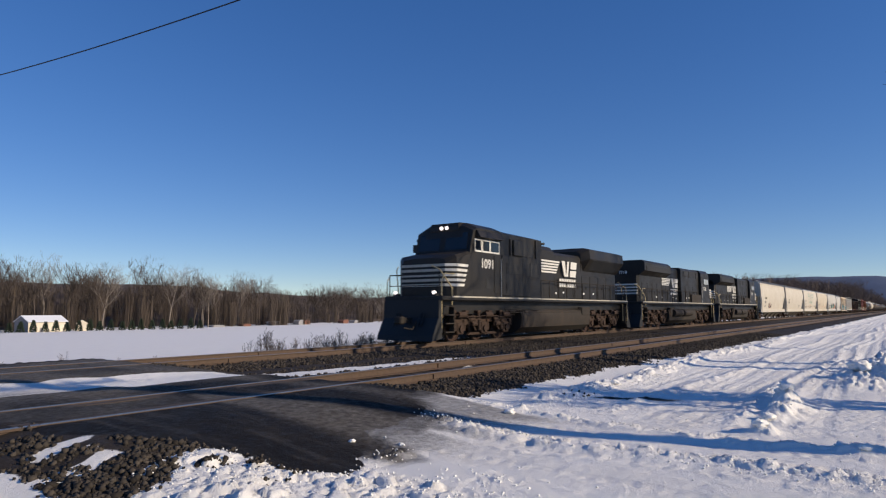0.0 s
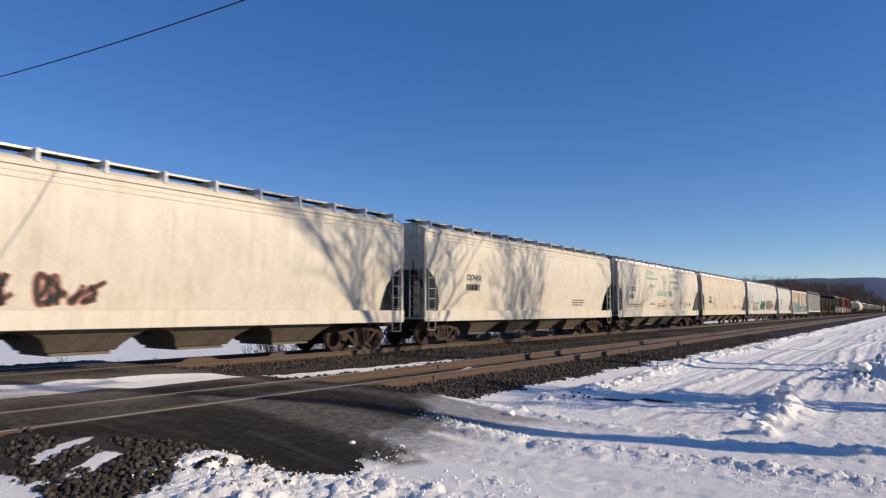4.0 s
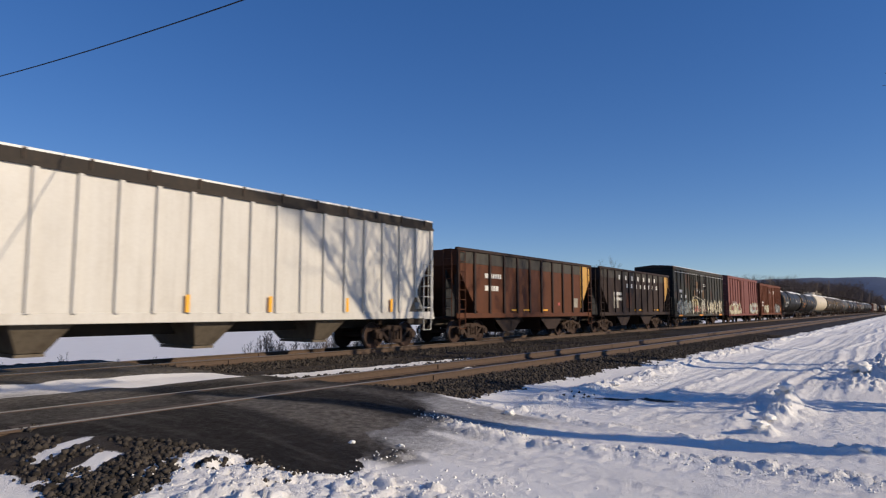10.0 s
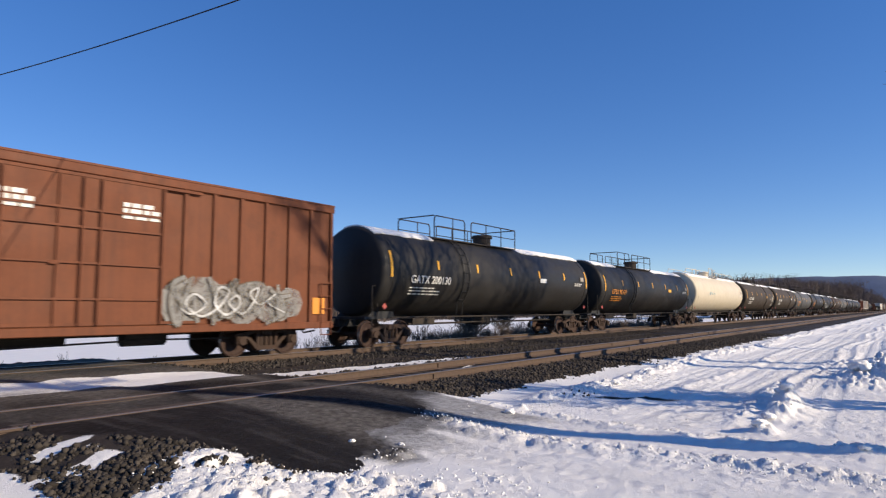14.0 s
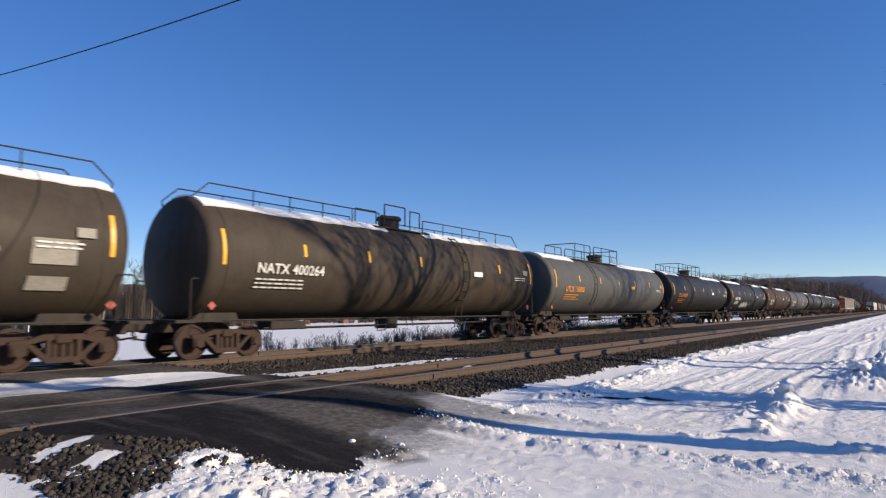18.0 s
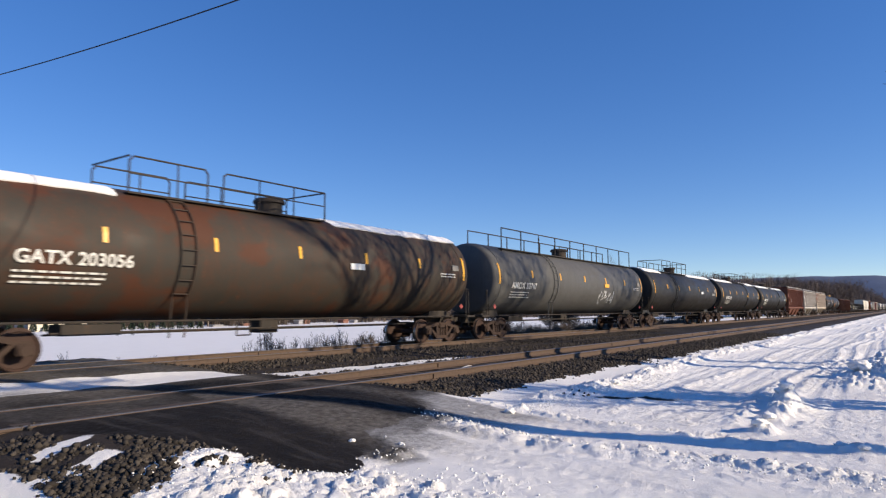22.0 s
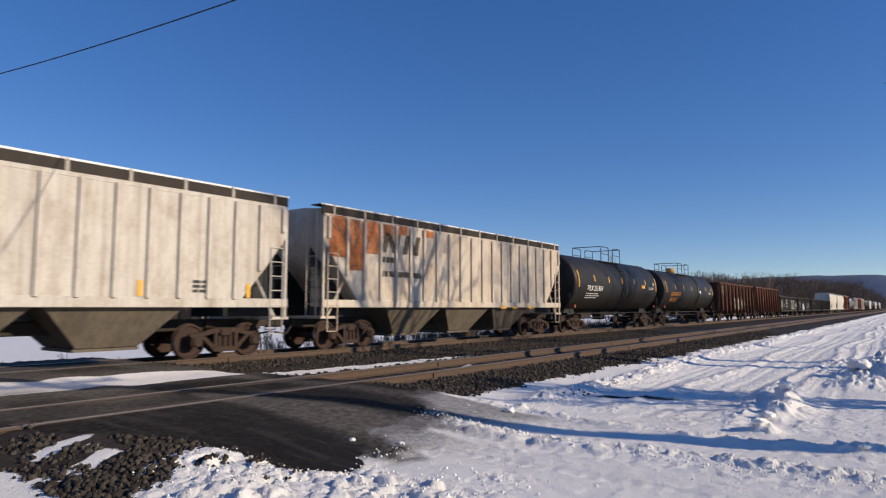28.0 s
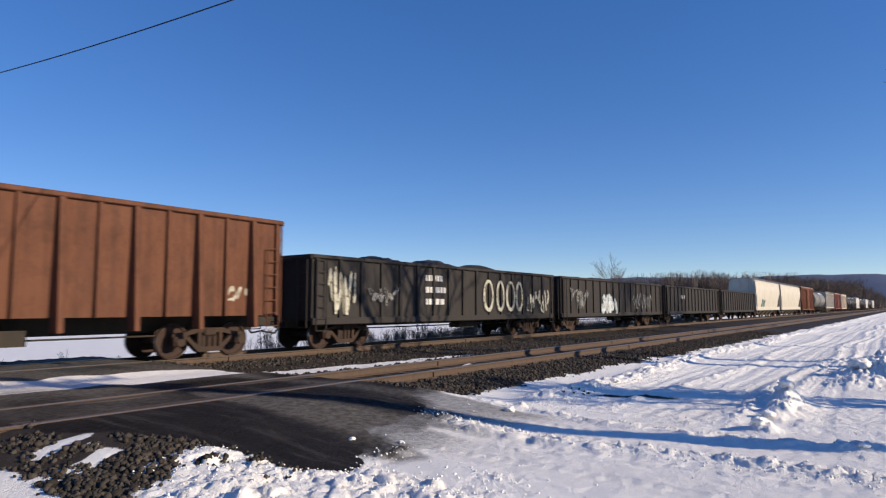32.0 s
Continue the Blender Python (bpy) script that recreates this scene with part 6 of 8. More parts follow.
        if emd:
            add("nose_stripe", S().add([(xf, -1.14, z), (xf + 0.335, -1.51, z), (xf + 0.335, -1.51, z + 0.11), (xf, -1.14, z + 0.11), (xf + 0.03, -1.12, z), (xf + 0.35, -1.48, z), (xf + 0.35, -1.48, z + 0.11), (xf + 0.03, -1.12, z + 0.11)], [(0, 1, 2, 3), (7, 6, 5, 4), (0, 4, 5, 1), (3, 2, 6, 7)]), P_LETTER)
        add("end_stripe", S().box(h - 0.58 if not emd else h - 0.99, h - 0.53 if not emd else h - 0.94, -0.95, 0.95, z, z + 0.11), P_LETTER)
    # headlights and ditch lights
    xh = c0 + 0.32
    for y in (-0.14, 0.14):
        add("headlight", S().add(*lamp_faces(xh - (0.12 if emd else 0.03), y, 4.88 if emd else 4.66, 0.085)), P_GLOW if not turned else P_TIN)
    for y in (-1.0, 1.0):
        add("ditch_light", S().add(*lamp_faces(-h + 0.12, y, 2.02, 0.075)), P_GLOW if not turned else P_TIN)
        add("ditch_bracket", S().box(-h + 0.1, -h + 0.3, y - 0.12, y + 0.12, 1.8, 1.98), P_BLACK)
    # ends: pilots, steps, platforms, couplers
    for e, sg in ((-h, 1), (h, -1)):
        # black deepened beyond the body's enamel to hold the shade on the pilot
        add("pilot", S().prism([(e - sg * 0.10, 1.72), (e + sg * 0.12, 1.72), (e + sg * 0.12, 0.20), (e - sg * 0.55, 0.10), (e - sg * 0.50, 0.30), (e - sg * 0.12, 1.0)], -1.42, 1.42), P_DARK, "black snow plough pilot")
        for y in (-1.42, 1.42):
            st = Shape(0.0, turned)
            for k in range(4):
                st.box(min(e + sg * 0.15, e + sg * 0.75), max(e + sg * 0.15, e + sg * 0.75), y - 0.16, y + 0.12, 0.42 + 0.34 * k, 0.46 + 0.34 * k)
            st.box(min(e + sg * 0.74, e + sg * 0.78), max(e + sg * 0.74, e + sg * 0.78), y - 0.14, y + 0.12, 0.42, 1.5)
            add("steps", st, P_UNDER)
            hr = Shape(0.0, turned)
            hr.path([(e + sg * 0.1, y, 0.6), (e + sg * 0.08, y, 2.5), (e + sg * 0.3, y, 2.78), (e + sg * 0.95, y, 2.78)], 0.022)
            hr.path([(e + sg * 0.8, y, 0.6), (e + sg * 0.8, y, 2.2), (e + sg * 0.35, y * 0.8, 2.95), (e + sg * 0.15, 0.62 * y, 3.1)], 0.026)
            add("step_handrail", hr, P_GRAB, "yellowed white step handrail")
        add("end_railing", S().path([(e + sg * 0.1, -1.3, 1.8), (e + sg * 0.1, -1.3, 2.75), (e + sg * 0.1, 1.3, 2.75), (e + sg * 0.1, 1.3, 1.8)], 0.022).path([(e + sg * 0.1, -1.3, 2.3), (e + sg * 0.1, 1.3, 2.3)], 0.018), P_UNDER)
        coupler(loco, d * e, d * -sg)
        hose = Shape(0.0, turned)
        for y in (-0.7, -0.55, 0.55, 0.7):
            hose.path([(e - sg * 0.1, y, 1.2), (e - sg * 0.3, y, 0.8), (e - sg * 0.28, y, 0.45)], 0.03)
        add("air_hose", hose, P_DARK)
    # walkway railing
    a0 = c1 + (3.9 if emd else 1.2)
    for y in (-1.45, 1.45):
        s = S().path([(a0, y, 1.86), (a0, y, 2.80), (h - 0.9, y, 2.80)], 0.024)
        for x in np.linspace(a0 + 0.95, h - 0.9, 11):
            s.rod((x, y, 1.86), (x, y, 2.80), 0.024, 5)
        add("handrail", s, P_UNDER)
    # below the frame: tank, reservoirs, trucks
    tank = [(-1.35, 1.30), (-1.45, 0.95), (-1.35, 0.48), (-0.9, 0.20), (0.9, 0.20), (1.35, 0.48), (1.45, 0.95), (1.35, 1.30)]
    t0, t1 = (-3.7, 4.3) if emd else (-3.9, 3.6)
    add("fuel_tank", S().loft([(t0, [(y * 0.96, z) for y, z in tank]), (t0 + 0.08, tank), (t1 - 0.08, tank), (t1, [(y * 0.96, z) for y, z in tank])]), P_UNDER, "grimy grey fuel tank", 30)
    for a, c in (((t0 + 0.3, t1 - 1.8),) if emd else ((-1.9, 0.4), (0.8, 3.0))):
        for y in ((-1.30, 1.30) if emd else (-1.46, 1.46)):
            add("air_reservoir", S().rod((a, y, 1.22 if emd else 1.05), (c, y, 1.22 if emd else 1.05), 0.10 if emd else 0.27, 12), P_UNDER)
    for y in (-1.32, 1.32):
        add("equipment_box", S().chamfer(t1 - 1.2, t1 - 0.1, y - 0.14, y + 0.14, 1.0, 1.45, 0.03), P_UNDER)
        pipe = S()
        for k in range(3):
            pipe.path([(t0 - 1.5, y * 1.02, 1.36 - 0.07 * k), (t0 + 1.2, y * 1.04, 1.30 - 0.07 * k), (t1 - 0.4, y * 1.04, 1.36 - 0.07 * k)], 0.02)
        add("pipes", pipe, P_UNDER)
    for x in (-6.75, 6.75) if emd else (-6.35, 6.35):
        loco_truck(loco, d * x)
    # roof fittings
    hx = c1 + 5.8 if emd else c1 + 6.9
    horn = S().rod((hx, -0.2, 4.3), (hx, -0.2, 4.92), 0.03, 6)
    for k, (dx, dy) in enumerate(((-0.45, -0.16), (-0.4, 0.02), (0.4, -0.1), (-0.35, -0.3), (0.35, -0.28))):
        horn.rod((hx, -0.2 + dy, 4.86 + 0.06 * (k % 2)), (hx + dx, -0.2 + dy, 4.86 + 0.06 * (k % 2)), 0.03, 7, 0.08)
    add("air_horn", horn, P_DARK)
    add("antenna_dome", S().chamfer(c0 + 0.9, c0 + 1.5, -0.3, 0.3, 4.70, 4.82, 0.04).rod((c0 + 2.2, 0.4, 4.7), (c0 + 2.2, 0.4, 5.05), 0.015, 5), P_STEEL)
    # number and emblem on the side that faces the camera
    if not turned:
        lettering(loco, number, c0 + 0.80, 3.13, 0.56, -1.516, P_LETTER, "number")
        emblem(loco, -1.5, 3.24, 3.96, 1.0, 3.1, -1.17 if emd else -1.33)
    else:
        lettering(loco, number, -(c0 + 2.2), 2.98, 0.42, -1.516, P_LETTER, "number")
        emblem(loco, -4.3, 3.18, 3.78, -2.0, -0.1, -1.085)
        face = lettering(loco, number, 0, 0, 0.30, 0, P_TIN, "number")
        face.matrix_basis = pose(-h + 0.54, 0.35, 3.85, 90, 0, -90)
    for k, (q, z) in enumerate(((-4.4, 2.2), (-2.2, 2.22), (-1.4, 2.2), (0.6, 2.15), (1.5, 2.2), (4.2, 2.18), (5.6, 2.2))):
        add("notice", S().box(q, q + 0.16, -(hood_y + 0.04 if emd else 1.345 if q < c1 + 5.2 else 1.09), -(hood_y + 0.03 if emd else 1.335 if q < c1 + 5.2 else 1.08), z, z + 0.10), P_TIN)
    return loco


def fan_faces(x, z):
    n = 16
    vs, fs = [], []
    for k in range(n):
        q = 2 * math.pi * k / n
        vs += [(x + 0.62 * math.cos(q), 0.62 * math.sin(q), z - 0.05), (x + 0.62 * math.cos(q), 0.62 * math.sin(q), z + 0.08), (x + 0.52 * math.cos(q), 0.52 * math.sin(q), z + 0.08)]
    for k in range(n):
        a, c = 3 * k, 3 * ((k + 1) % n)
        fs += [(a, c, c + 1, a + 1), (a + 1, c + 1, c + 2, a + 2)]
    fs.append(tuple(3 * k + 2 for k in range(n)))
    return vs, fs


def lamp_faces(x, y, z, r):
    n = 10
    ring = [(y + r * math.cos(2 * math.pi * k / n), z + r * math.sin(2 * math.pi * k / n)) for k in range(n)]
    vs = [(x - 0.03, a, c) for a, c in ring] + [(x + 0.06, a, c) for a, c in ring]
    return vs, [tuple(range(n)), tuple(reversed(range(n, 2 * n)))] + [(k, (k + 1) % n, n + (k + 1) % n, n + k) for k in range(n)]

# ---- trees, weeds, house, poles ----
def branch_tree(seed, tall, spread=0.5, twigs=3, trunk_r=None, levels=4):
    """A bare winter tree as numpy triangles' source: list of (a, b, ra, rb)."""
    rng = random.Random(seed)
    out = []

    def grow(p, d, length, r, level):
        steps_ = 3 if level < 2 else 2
        for i in range(steps_):
            q = p + d * (length / steps_)
            r2 = r * 0.80
            out.append((p, q, r, r2))
            p, r = q, r2
            d = (d + Vector((rng.uniform(-1, 1), rng.uniform(-1, 1), rng.uniform(-0.2, 0.5))) * 0.16).normalized()
            if level < levels and (i > 0 or level > 0):
                for k in range(twigs if i == steps_ - 1 else max(1, twigs - 1)):
                    a = rng.uniform(0, 2 * math.pi)
                    side = Vector((math.cos(a), math.sin(a), rng.uniform(0.0, 0.5)))
                    grow(p, (d * (1 - spread) + side * spread).normalized(), length * rng.uniform(0.45, 0.68), r * rng.uniform(0.45, 0.65), level + 1)
        return
    grow(Vector((0, 0, -0.3)), Vector((0, 0, 1)), tall * 0.5, trunk_r or tall * 0.013, 0)
    return out


def sticks(segs, n=3, thin=0.0):
    """Arrays of vertices and faces for open tapering sticks."""
    vs, fs = [], []
    for a, b_, ra, rb in segs:
        d = b_ - a
        q = d.to_track_quat("Z", "Y")
        base = len(vs)
        for p, r in ((a, max(ra, thin)), (b_, max(rb, thin))):
            for k in range(n):
                w = 2 * math.pi * k / n
                vs.append(p + q @ Vector((r * math.cos(w), r * math.sin(w), 0)))
        fs += [(base + k, base + (k + 1) % n, base + n + (k + 1) % n, base + n + k) for k in range(n if n > 2 else 1)]
    return np.array([tuple(v) for v in vs]), np.array(fs)


def merged(name, pieces, mat):
    """One mesh from (vertices, quads) placed by (x, y, z, turn, size)."""
    vs, fs, n = [], [], 0
    for (v, f), (x, y, z, a, s) in pieces:
        c, d = math.cos(a) * s, math.sin(a) * s
        w = np.stack([v[:, 0] * c - v[:, 1] * d + x, v[:, 0] * d + v[:, 1] * c + y, v[:, 2] * s + z], -1)
        vs.append(w)
        fs.append(f + n)
        n += len(v)
    V, F = np.concatenate(vs), np.concatenate(fs)
    me = bpy.data.meshes.new(name)
    me.vertices.add(len(V))
    me.vertices.foreach_set("co", V.astype(np.float32).ravel())
    me.loops.add(F.size)
    me.loops.foreach_set("vertex_index", F.astype(np.int32).ravel())
    me.polygons.add(len(F))
    me.polygons.foreach_set("loop_start", np.arange(0, F.size, 4, dtype=np.int32))
    me.update(calc_edges=True)
    me.materials.append(mat)
    return me


def twiggy(tree_, seed, tall, n=170):
    """Adds a haze of fine twigs round the crown of a far tree."""
    rng_ = random.Random(seed)
    segs = []
    for k in range(n):
        a, t = rng_.uniform(0, 6.28), rng_.random()
        r_ = tall * 0.26 * math.sqrt(rng_.random()) * (0.45 + 0.55 * math.sin(math.pi * min(1, 0.12 + 0.9 * t)))
        p = Vector((r_ * math.cos(a), r_ * math.sin(a), tall * (0.30 + 0.66 * t)))
        d = Vector((math.cos(a) * 0.6 + rng_.uniform(-0.5, 0.5), math.sin(a) * 0.6 + rng_.uniform(-0.5, 0.5), rng_.uniform(0.3, 1.2))) * rng_.uniform(0.7, 1.5)
        segs.append((p, p + d, 0.035, 0.02))
    v, f = sticks(segs, 2)
    return np.concatenate([tree_[0], v]), np.concatenate([tree_[1], f + len(tree_[0])])


WOOD = [twiggy(sticks(branch_tree(200 + i, 15 + i % 3 * 2, 0.42 + 0.05 * (i % 3), 4 if i % 2 else 3, None, 3), 2, 0.035), i, 15 + i % 3 * 2) for i in range(8)]
WOOD_B = [twiggy(sticks(branch_tree(230 + i, 17, 0.40, 3, None, 3), 2, 0.04), 20 + i, 17) for i in range(2)]
BRUSH = [sticks([(Vector((r1 * math.cos(a), r1 * math.sin(a), 0)), Vector((r1 * 1.6 * math.cos(a + 0.2), r1 * 1.6 * math.sin(a + 0.2), h_)), 0.035, 0.012)
                 for a, r1, h_ in [(random.Random(i * 90 + k).uniform(0, 6.28), random.Random(i * 91 + k).uniform(0.1, 2.2), random.Random(i * 92 + k).uniform(4, 12)) for k in range(80)]], 2, 0.03) for i in range(4)]


def edge_of_woods(x):
    return 196 - 12 * math.sin(x * 0.013) - max(0, x - 420) * 0.20


rng = random.Random(5)
wood_a, wood_b, brush, far_wood = [], [], [], []
for i in range(950):
    x = rng.uniform(-190, 760)
    back = rng.random() ** 1.4 * 75
    y = max(34, edge_of_woods(x)) + back
    z = ground_z(x, y)
    size = rng.uniform(0.62, 1.05) * (1.15 if x < 150 else 0.95 if x < 300 else 0.55)
    (wood_b if rng.random() < 0.10 else wood_a).append((rng.choice(WOOD_B if rng.random() < 0.1 else WOOD), (x, y, z, rng.uniform(0, 6.28), size)))
for i in range(1000):
    x = rng.uniform(-190, 760)
    y = max(34, edge_of_woods(x)) + rng.uniform(-2, 50)
    brush.append((rng.choice(BRUSH), (x, y, ground_z(x, y), rng.uniform(0, 6.28), rng.uniform(0.7, 1.2) * (1 if x < 160 else 0.75 if x < 300 else 0.5))))
# a belt of lower trees beside the line, far down the track
for i in range(620):
    x = 262 + rng.random() ** 1.5 * 760
    y = max(27.0, 58 - (x - 262) * 0.20) + rng.random() ** 1.3 * 34
    far_wood.append((rng.choice(WOOD), (x, y, -1.2, rng.uniform(0, 6.28), rng.uniform(0.85, 1.15) * (1.0 if x > 330 else 0.85))))
    far_wood.append((rng.choice(BRUSH), (x + rng.uniform(-6, 6), y + rng.uniform(-2, 8), -1.2, rng.uniform(0, 6.28), rng.uniform(1.0, 1.5))))
thing("bare_woods", merged("bare_woods", wood_a, M_TWIG), None, "bare brown winter woods beyond the snowy field", "woods", kind="stuff")
thing("pale_trunked_woods", merged("pale_trunked_woods", wood_b, M_PALEBARK), None, "pale-barked bare trees among the brown woods", "woods", kind="stuff")
thing("distant_woods", merged("distant_woods", far_wood, M_FARTWIG), None, "bare woods beside the line far off, paled with painted haze", "woods", kind="stuff")
thing("undergrowth", merged("undergrowth", brush, M_TWIG), None, "dense leafless brush under the woods", "undergrowth", kind="stuff")


def tree(x, y, z, tall, seed, label, mat=None, spread=0.5, trunk_r=None, levels=4):
    segs = branch_tree(seed, tall, spread, 3, trunk_r, levels)
    trunk = [s for s in segs[:3]]
    v, f = sticks(trunk, 8)
    ob = thing("bare_tree", merged("trunk", [((v, f), (0, 0, 0, 0, 1))], mat or M_BARK), pose(x, y, z), label, "tree")
    part("crown", merged("crown", [(sticks(segs[3:], 4, 0.012), (0, 0, 0, 0, 1))], mat or M_BARK), ob)
    return ob


# single trees that stand above the skyline
for k, (x, y, tall) in enumerate(((260, 101, 22), (264, 99, 20), (272, 104, 18), (342, 91, 23), (348, 94, 20), (448, 65, 24), (456, 62, 22))):
    tree(x, y, -2.0, tall, 300 + k, "tall bare tree standing above the far trains", None, 0.3 if k < 3 else 0.5, tall * 0.008)
tree(150, 192, -4.5, 20, 320, "broad round-crowned bare tree in front of the woods", None, 0.55)
for k, (x, y) in enumerate(((92, 188), (112, 187), (125, 189), (77, 190), (138, 188))):
    tree(x, y, -4.4, 18 + k % 2, 330 + k, "pale-barked bare tree at the edge of the woods", M_PALEBARK, 0.40, 0.24)

# unseen trees behind the camera whose shadows cross the lane and fall on the passing cars
# the two short ones are added for an unknown low shadow caster
for k, (x, y, tall, r) in enumerate(((22.0, -4.0, 20, 0.30), (24.3, -4.4, 21, 0.33), (33.4, -6, 17, 0.25), (13.9, -3.2, 5.2, 0.24), (14.8, -3.6, 4.6, 0.22), (45, -7, 16, 0.25), (60, -8, 16, 0.25))):
    tree(x, y, -0.3, tall, 345 + (k if k < 3 else k + 20 if k < 5 else k - 2), "unseen bare roadside tree on the snowy verge, casting shadows", M_BARK, 0.42, r, 4)

# rising ground and a far ridge painted haze-blue close the view
def ridge(name, base_y, far, top, x0, x1, seed, mat, label):
    X, T = np.meshgrid(np.linspace(x0, x1, 90), np.linspace(0, 1, 12), indexing="ij")
    prof = 0.72 + 0.40 * (lumps(X, X * 0, 1 / 420.0, seed) - 0.5) + 0.14 * (lumps(X, X * 0, 1 / 90.0, seed + 1) - 0.5)
    Y = base_y + T * far
    top = top * (0.50 + 0.50 * soft(X, 330, 60))
    Z = -6 + (top + 6) * prof * np.sin(T * math.pi / 2) ** 1.2 + 2.5 * (lumps(X, Y, 1 / 14.0, seed + 2) - 0.5) * (T > 0.05)
    return thing(name, sheet(name, X, Y, Z, mat), None, label, "hill", kind="structure")


M_RIDGE = plain("wooded_ridge", (0.085, 0.060, 0.045), 0.95, 0, 0.65, 0.9)
# blue of the distant air is put into the mountain's base colour
M_HAZE = plain("haze_blue_ridge", (0.075, 0.105, 0.175), 0.95, 0, 0.18, 0.012)
ridge("backdrop_ridge", 203, 110, 27, -500, 900, 21, M_RIDGE, "low wooded ridge behind the field")
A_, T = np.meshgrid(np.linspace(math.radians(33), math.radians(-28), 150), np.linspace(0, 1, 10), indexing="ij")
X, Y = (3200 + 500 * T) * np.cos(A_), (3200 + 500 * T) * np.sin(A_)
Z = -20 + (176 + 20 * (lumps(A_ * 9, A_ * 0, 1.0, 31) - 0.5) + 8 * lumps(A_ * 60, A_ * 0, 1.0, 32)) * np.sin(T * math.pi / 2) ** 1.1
thing("backdrop_mountain", sheet("backdrop_mountain", X, Y, Z, M_HAZE), None, "long wooded mountain on the horizon, haze painted blue", "hill", kind="structure")

# ---- the white shed with its row of evergreens ----
M_SIDING = plain("white_siding", (0.72, 0.64, 0.50), 0.6, 0, 0.06, 2)
M_SHINGLE = plain("snowy_roof", (0.80, 0.81, 0.84), 0.8, 0, 0.08, 2)
# grey paints the shed gables' shade; also the outbuildings' grey walls
M_SHADEWALL = plain("shade_grey_wall", (0.30, 0.29, 0.29), 0.8, 0, 0.15, 3)
HX, HY = 72.8, 180.6
hz = ground_z(HX, HY) - 0.1
shed = thing("shed", Shape().box(-6.5, 6.5, -4, 4, 0, 2.9).prism([(-6.5, 2.9), (6.5, 2.9), (6.5, 2.95), (-6.5, 2.95)], -4, 4).mesh("shed", M_SIDING), pose(HX, HY, hz, 0, 0, 6) @ Matrix.Diagonal((0.72, 0.8, 0.95, 1)), "long low white shed with a snowy roof", "building")
s = Shape()
s.add([(-6.9, -4.5, 2.75), (6.9, -4.5, 2.75), (6.9, 0, 4.4), (-6.9, 0, 4.4), (-6.9, -4.5, 2.9), (6.9, -4.5, 2.9), (6.9, 0, 4.55), (-6.9, 0, 4.55)], [(0, 1, 2, 3), (4, 5, 6, 7), (0, 1, 5, 4), (2, 3, 7, 6), (0, 3, 7, 4), (1, 2, 6, 5)])
s.add([(-6.9, 4.5, 2.75), (6.9, 4.5, 2.75), (6.9, 0, 4.4), (-6.9, 0, 4.4), (-6.9, 4.5, 2.9), (6.9, 4.5, 2.9), (6.9, 0, 4.55), (-6.9, 0, 4.55)], [(0, 1, 2, 3), (4, 5, 6, 7), (0, 1, 5, 4), (2, 3, 7, 6), (0, 3, 7, 4), (1, 2, 6, 5)])
part("roof", s.mesh("roof", M_SHINGLE), shed, None, "roof under even snow")
for q in (-6.55, 6.55):
    part("gable", Shape().add([(q - 0.03, -4, 0), (q - 0.03, 4, 0), (q - 0.03, 4, 2.9), (q - 0.03, 0, 4.4), (q - 0.03, -4, 2.9), (q + 0.03, -4, 0), (q + 0.03, 4, 0), (q + 0.03, 4, 2.9), (q + 0.03, 0, 4.4), (q + 0.03, -4, 2.9)], [(0, 1, 2, 3, 4), (5, 6, 7, 8, 9)]).mesh("gable", M_SHADEWALL), shed)
for q in (-4.2, -0.6, 3.0):
    part("door", Shape().box(q, q + 2.1, -4.05, -4.0, 0.0, 2.3).mesh("door", M_SIDING), shed)
hut = thing("small_hut", Shape().box(-1.2, 1.2, -1, 1, 0, 2.0).prism([(-1.4, 2.0), (1.4, 2.0), (0, 2.9)], -1.1, 1.1).mesh("small_hut", M_SIDING), pose(81.5, 177.5, ground_z(81.5, 177.5), 0, 0, -20), "small white hut beside the shed", "building")


def evergreen_mesh(seed):
    rng_ = random.Random(seed)
    s_ = Shape().rod((0, 0, 0), (0, 0, 2.4), 0.08, 5, 0.02)
    for k in range(260):
        t = rng_.random() ** 0.9
        r_ = 1.05 * (1 - t) ** 0.8 + 0.08
        a = rng_.uniform(0, 6.28)
        c_ = Vector((r_ * math.cos(a) * 0.75, r_ * math.sin(a) * 0.75, 0.15 + 2.75 * t))
        d_ = Vector((math.cos(a), math.sin(a), 0.5)).normalized() * rng_.uniform(0.22, 0.42)
        u_ = Vector((-math.sin(a), math.cos(a), rng_.uniform(-0.3, 0.3))) * rng_.uniform(0.10, 0.22)
        s_.add([c_ - u_ - d_ * 0.4, c_ + u_ - d_ * 0.4, c_ + d_, c_ + Vector((0, 0, 0.16))], [(0, 1, 3), (1, 2, 3), (2, 0, 3), (0, 2, 1)])
    return s_.mesh("evergreen", M_GREEN)


ever = [evergreen_mesh(i) for i in range(3)]
for i in range(19):
    x = 64.0 + i * 2.25
    y = 176.0 - i * 0.92 + 0.4 * math.sin(i * 1.7)
    thing("evergreen", ever[i % 3], pose(x, y, ground_z(x, y) - 0.05, 0, 0, 40 * i), "small dark evergreen in a planted row", "tree", "evergreens beside the shed").scale = (0.95, 0.95, 0.82 + 0.25 * ((i * 7) % 5) / 5)
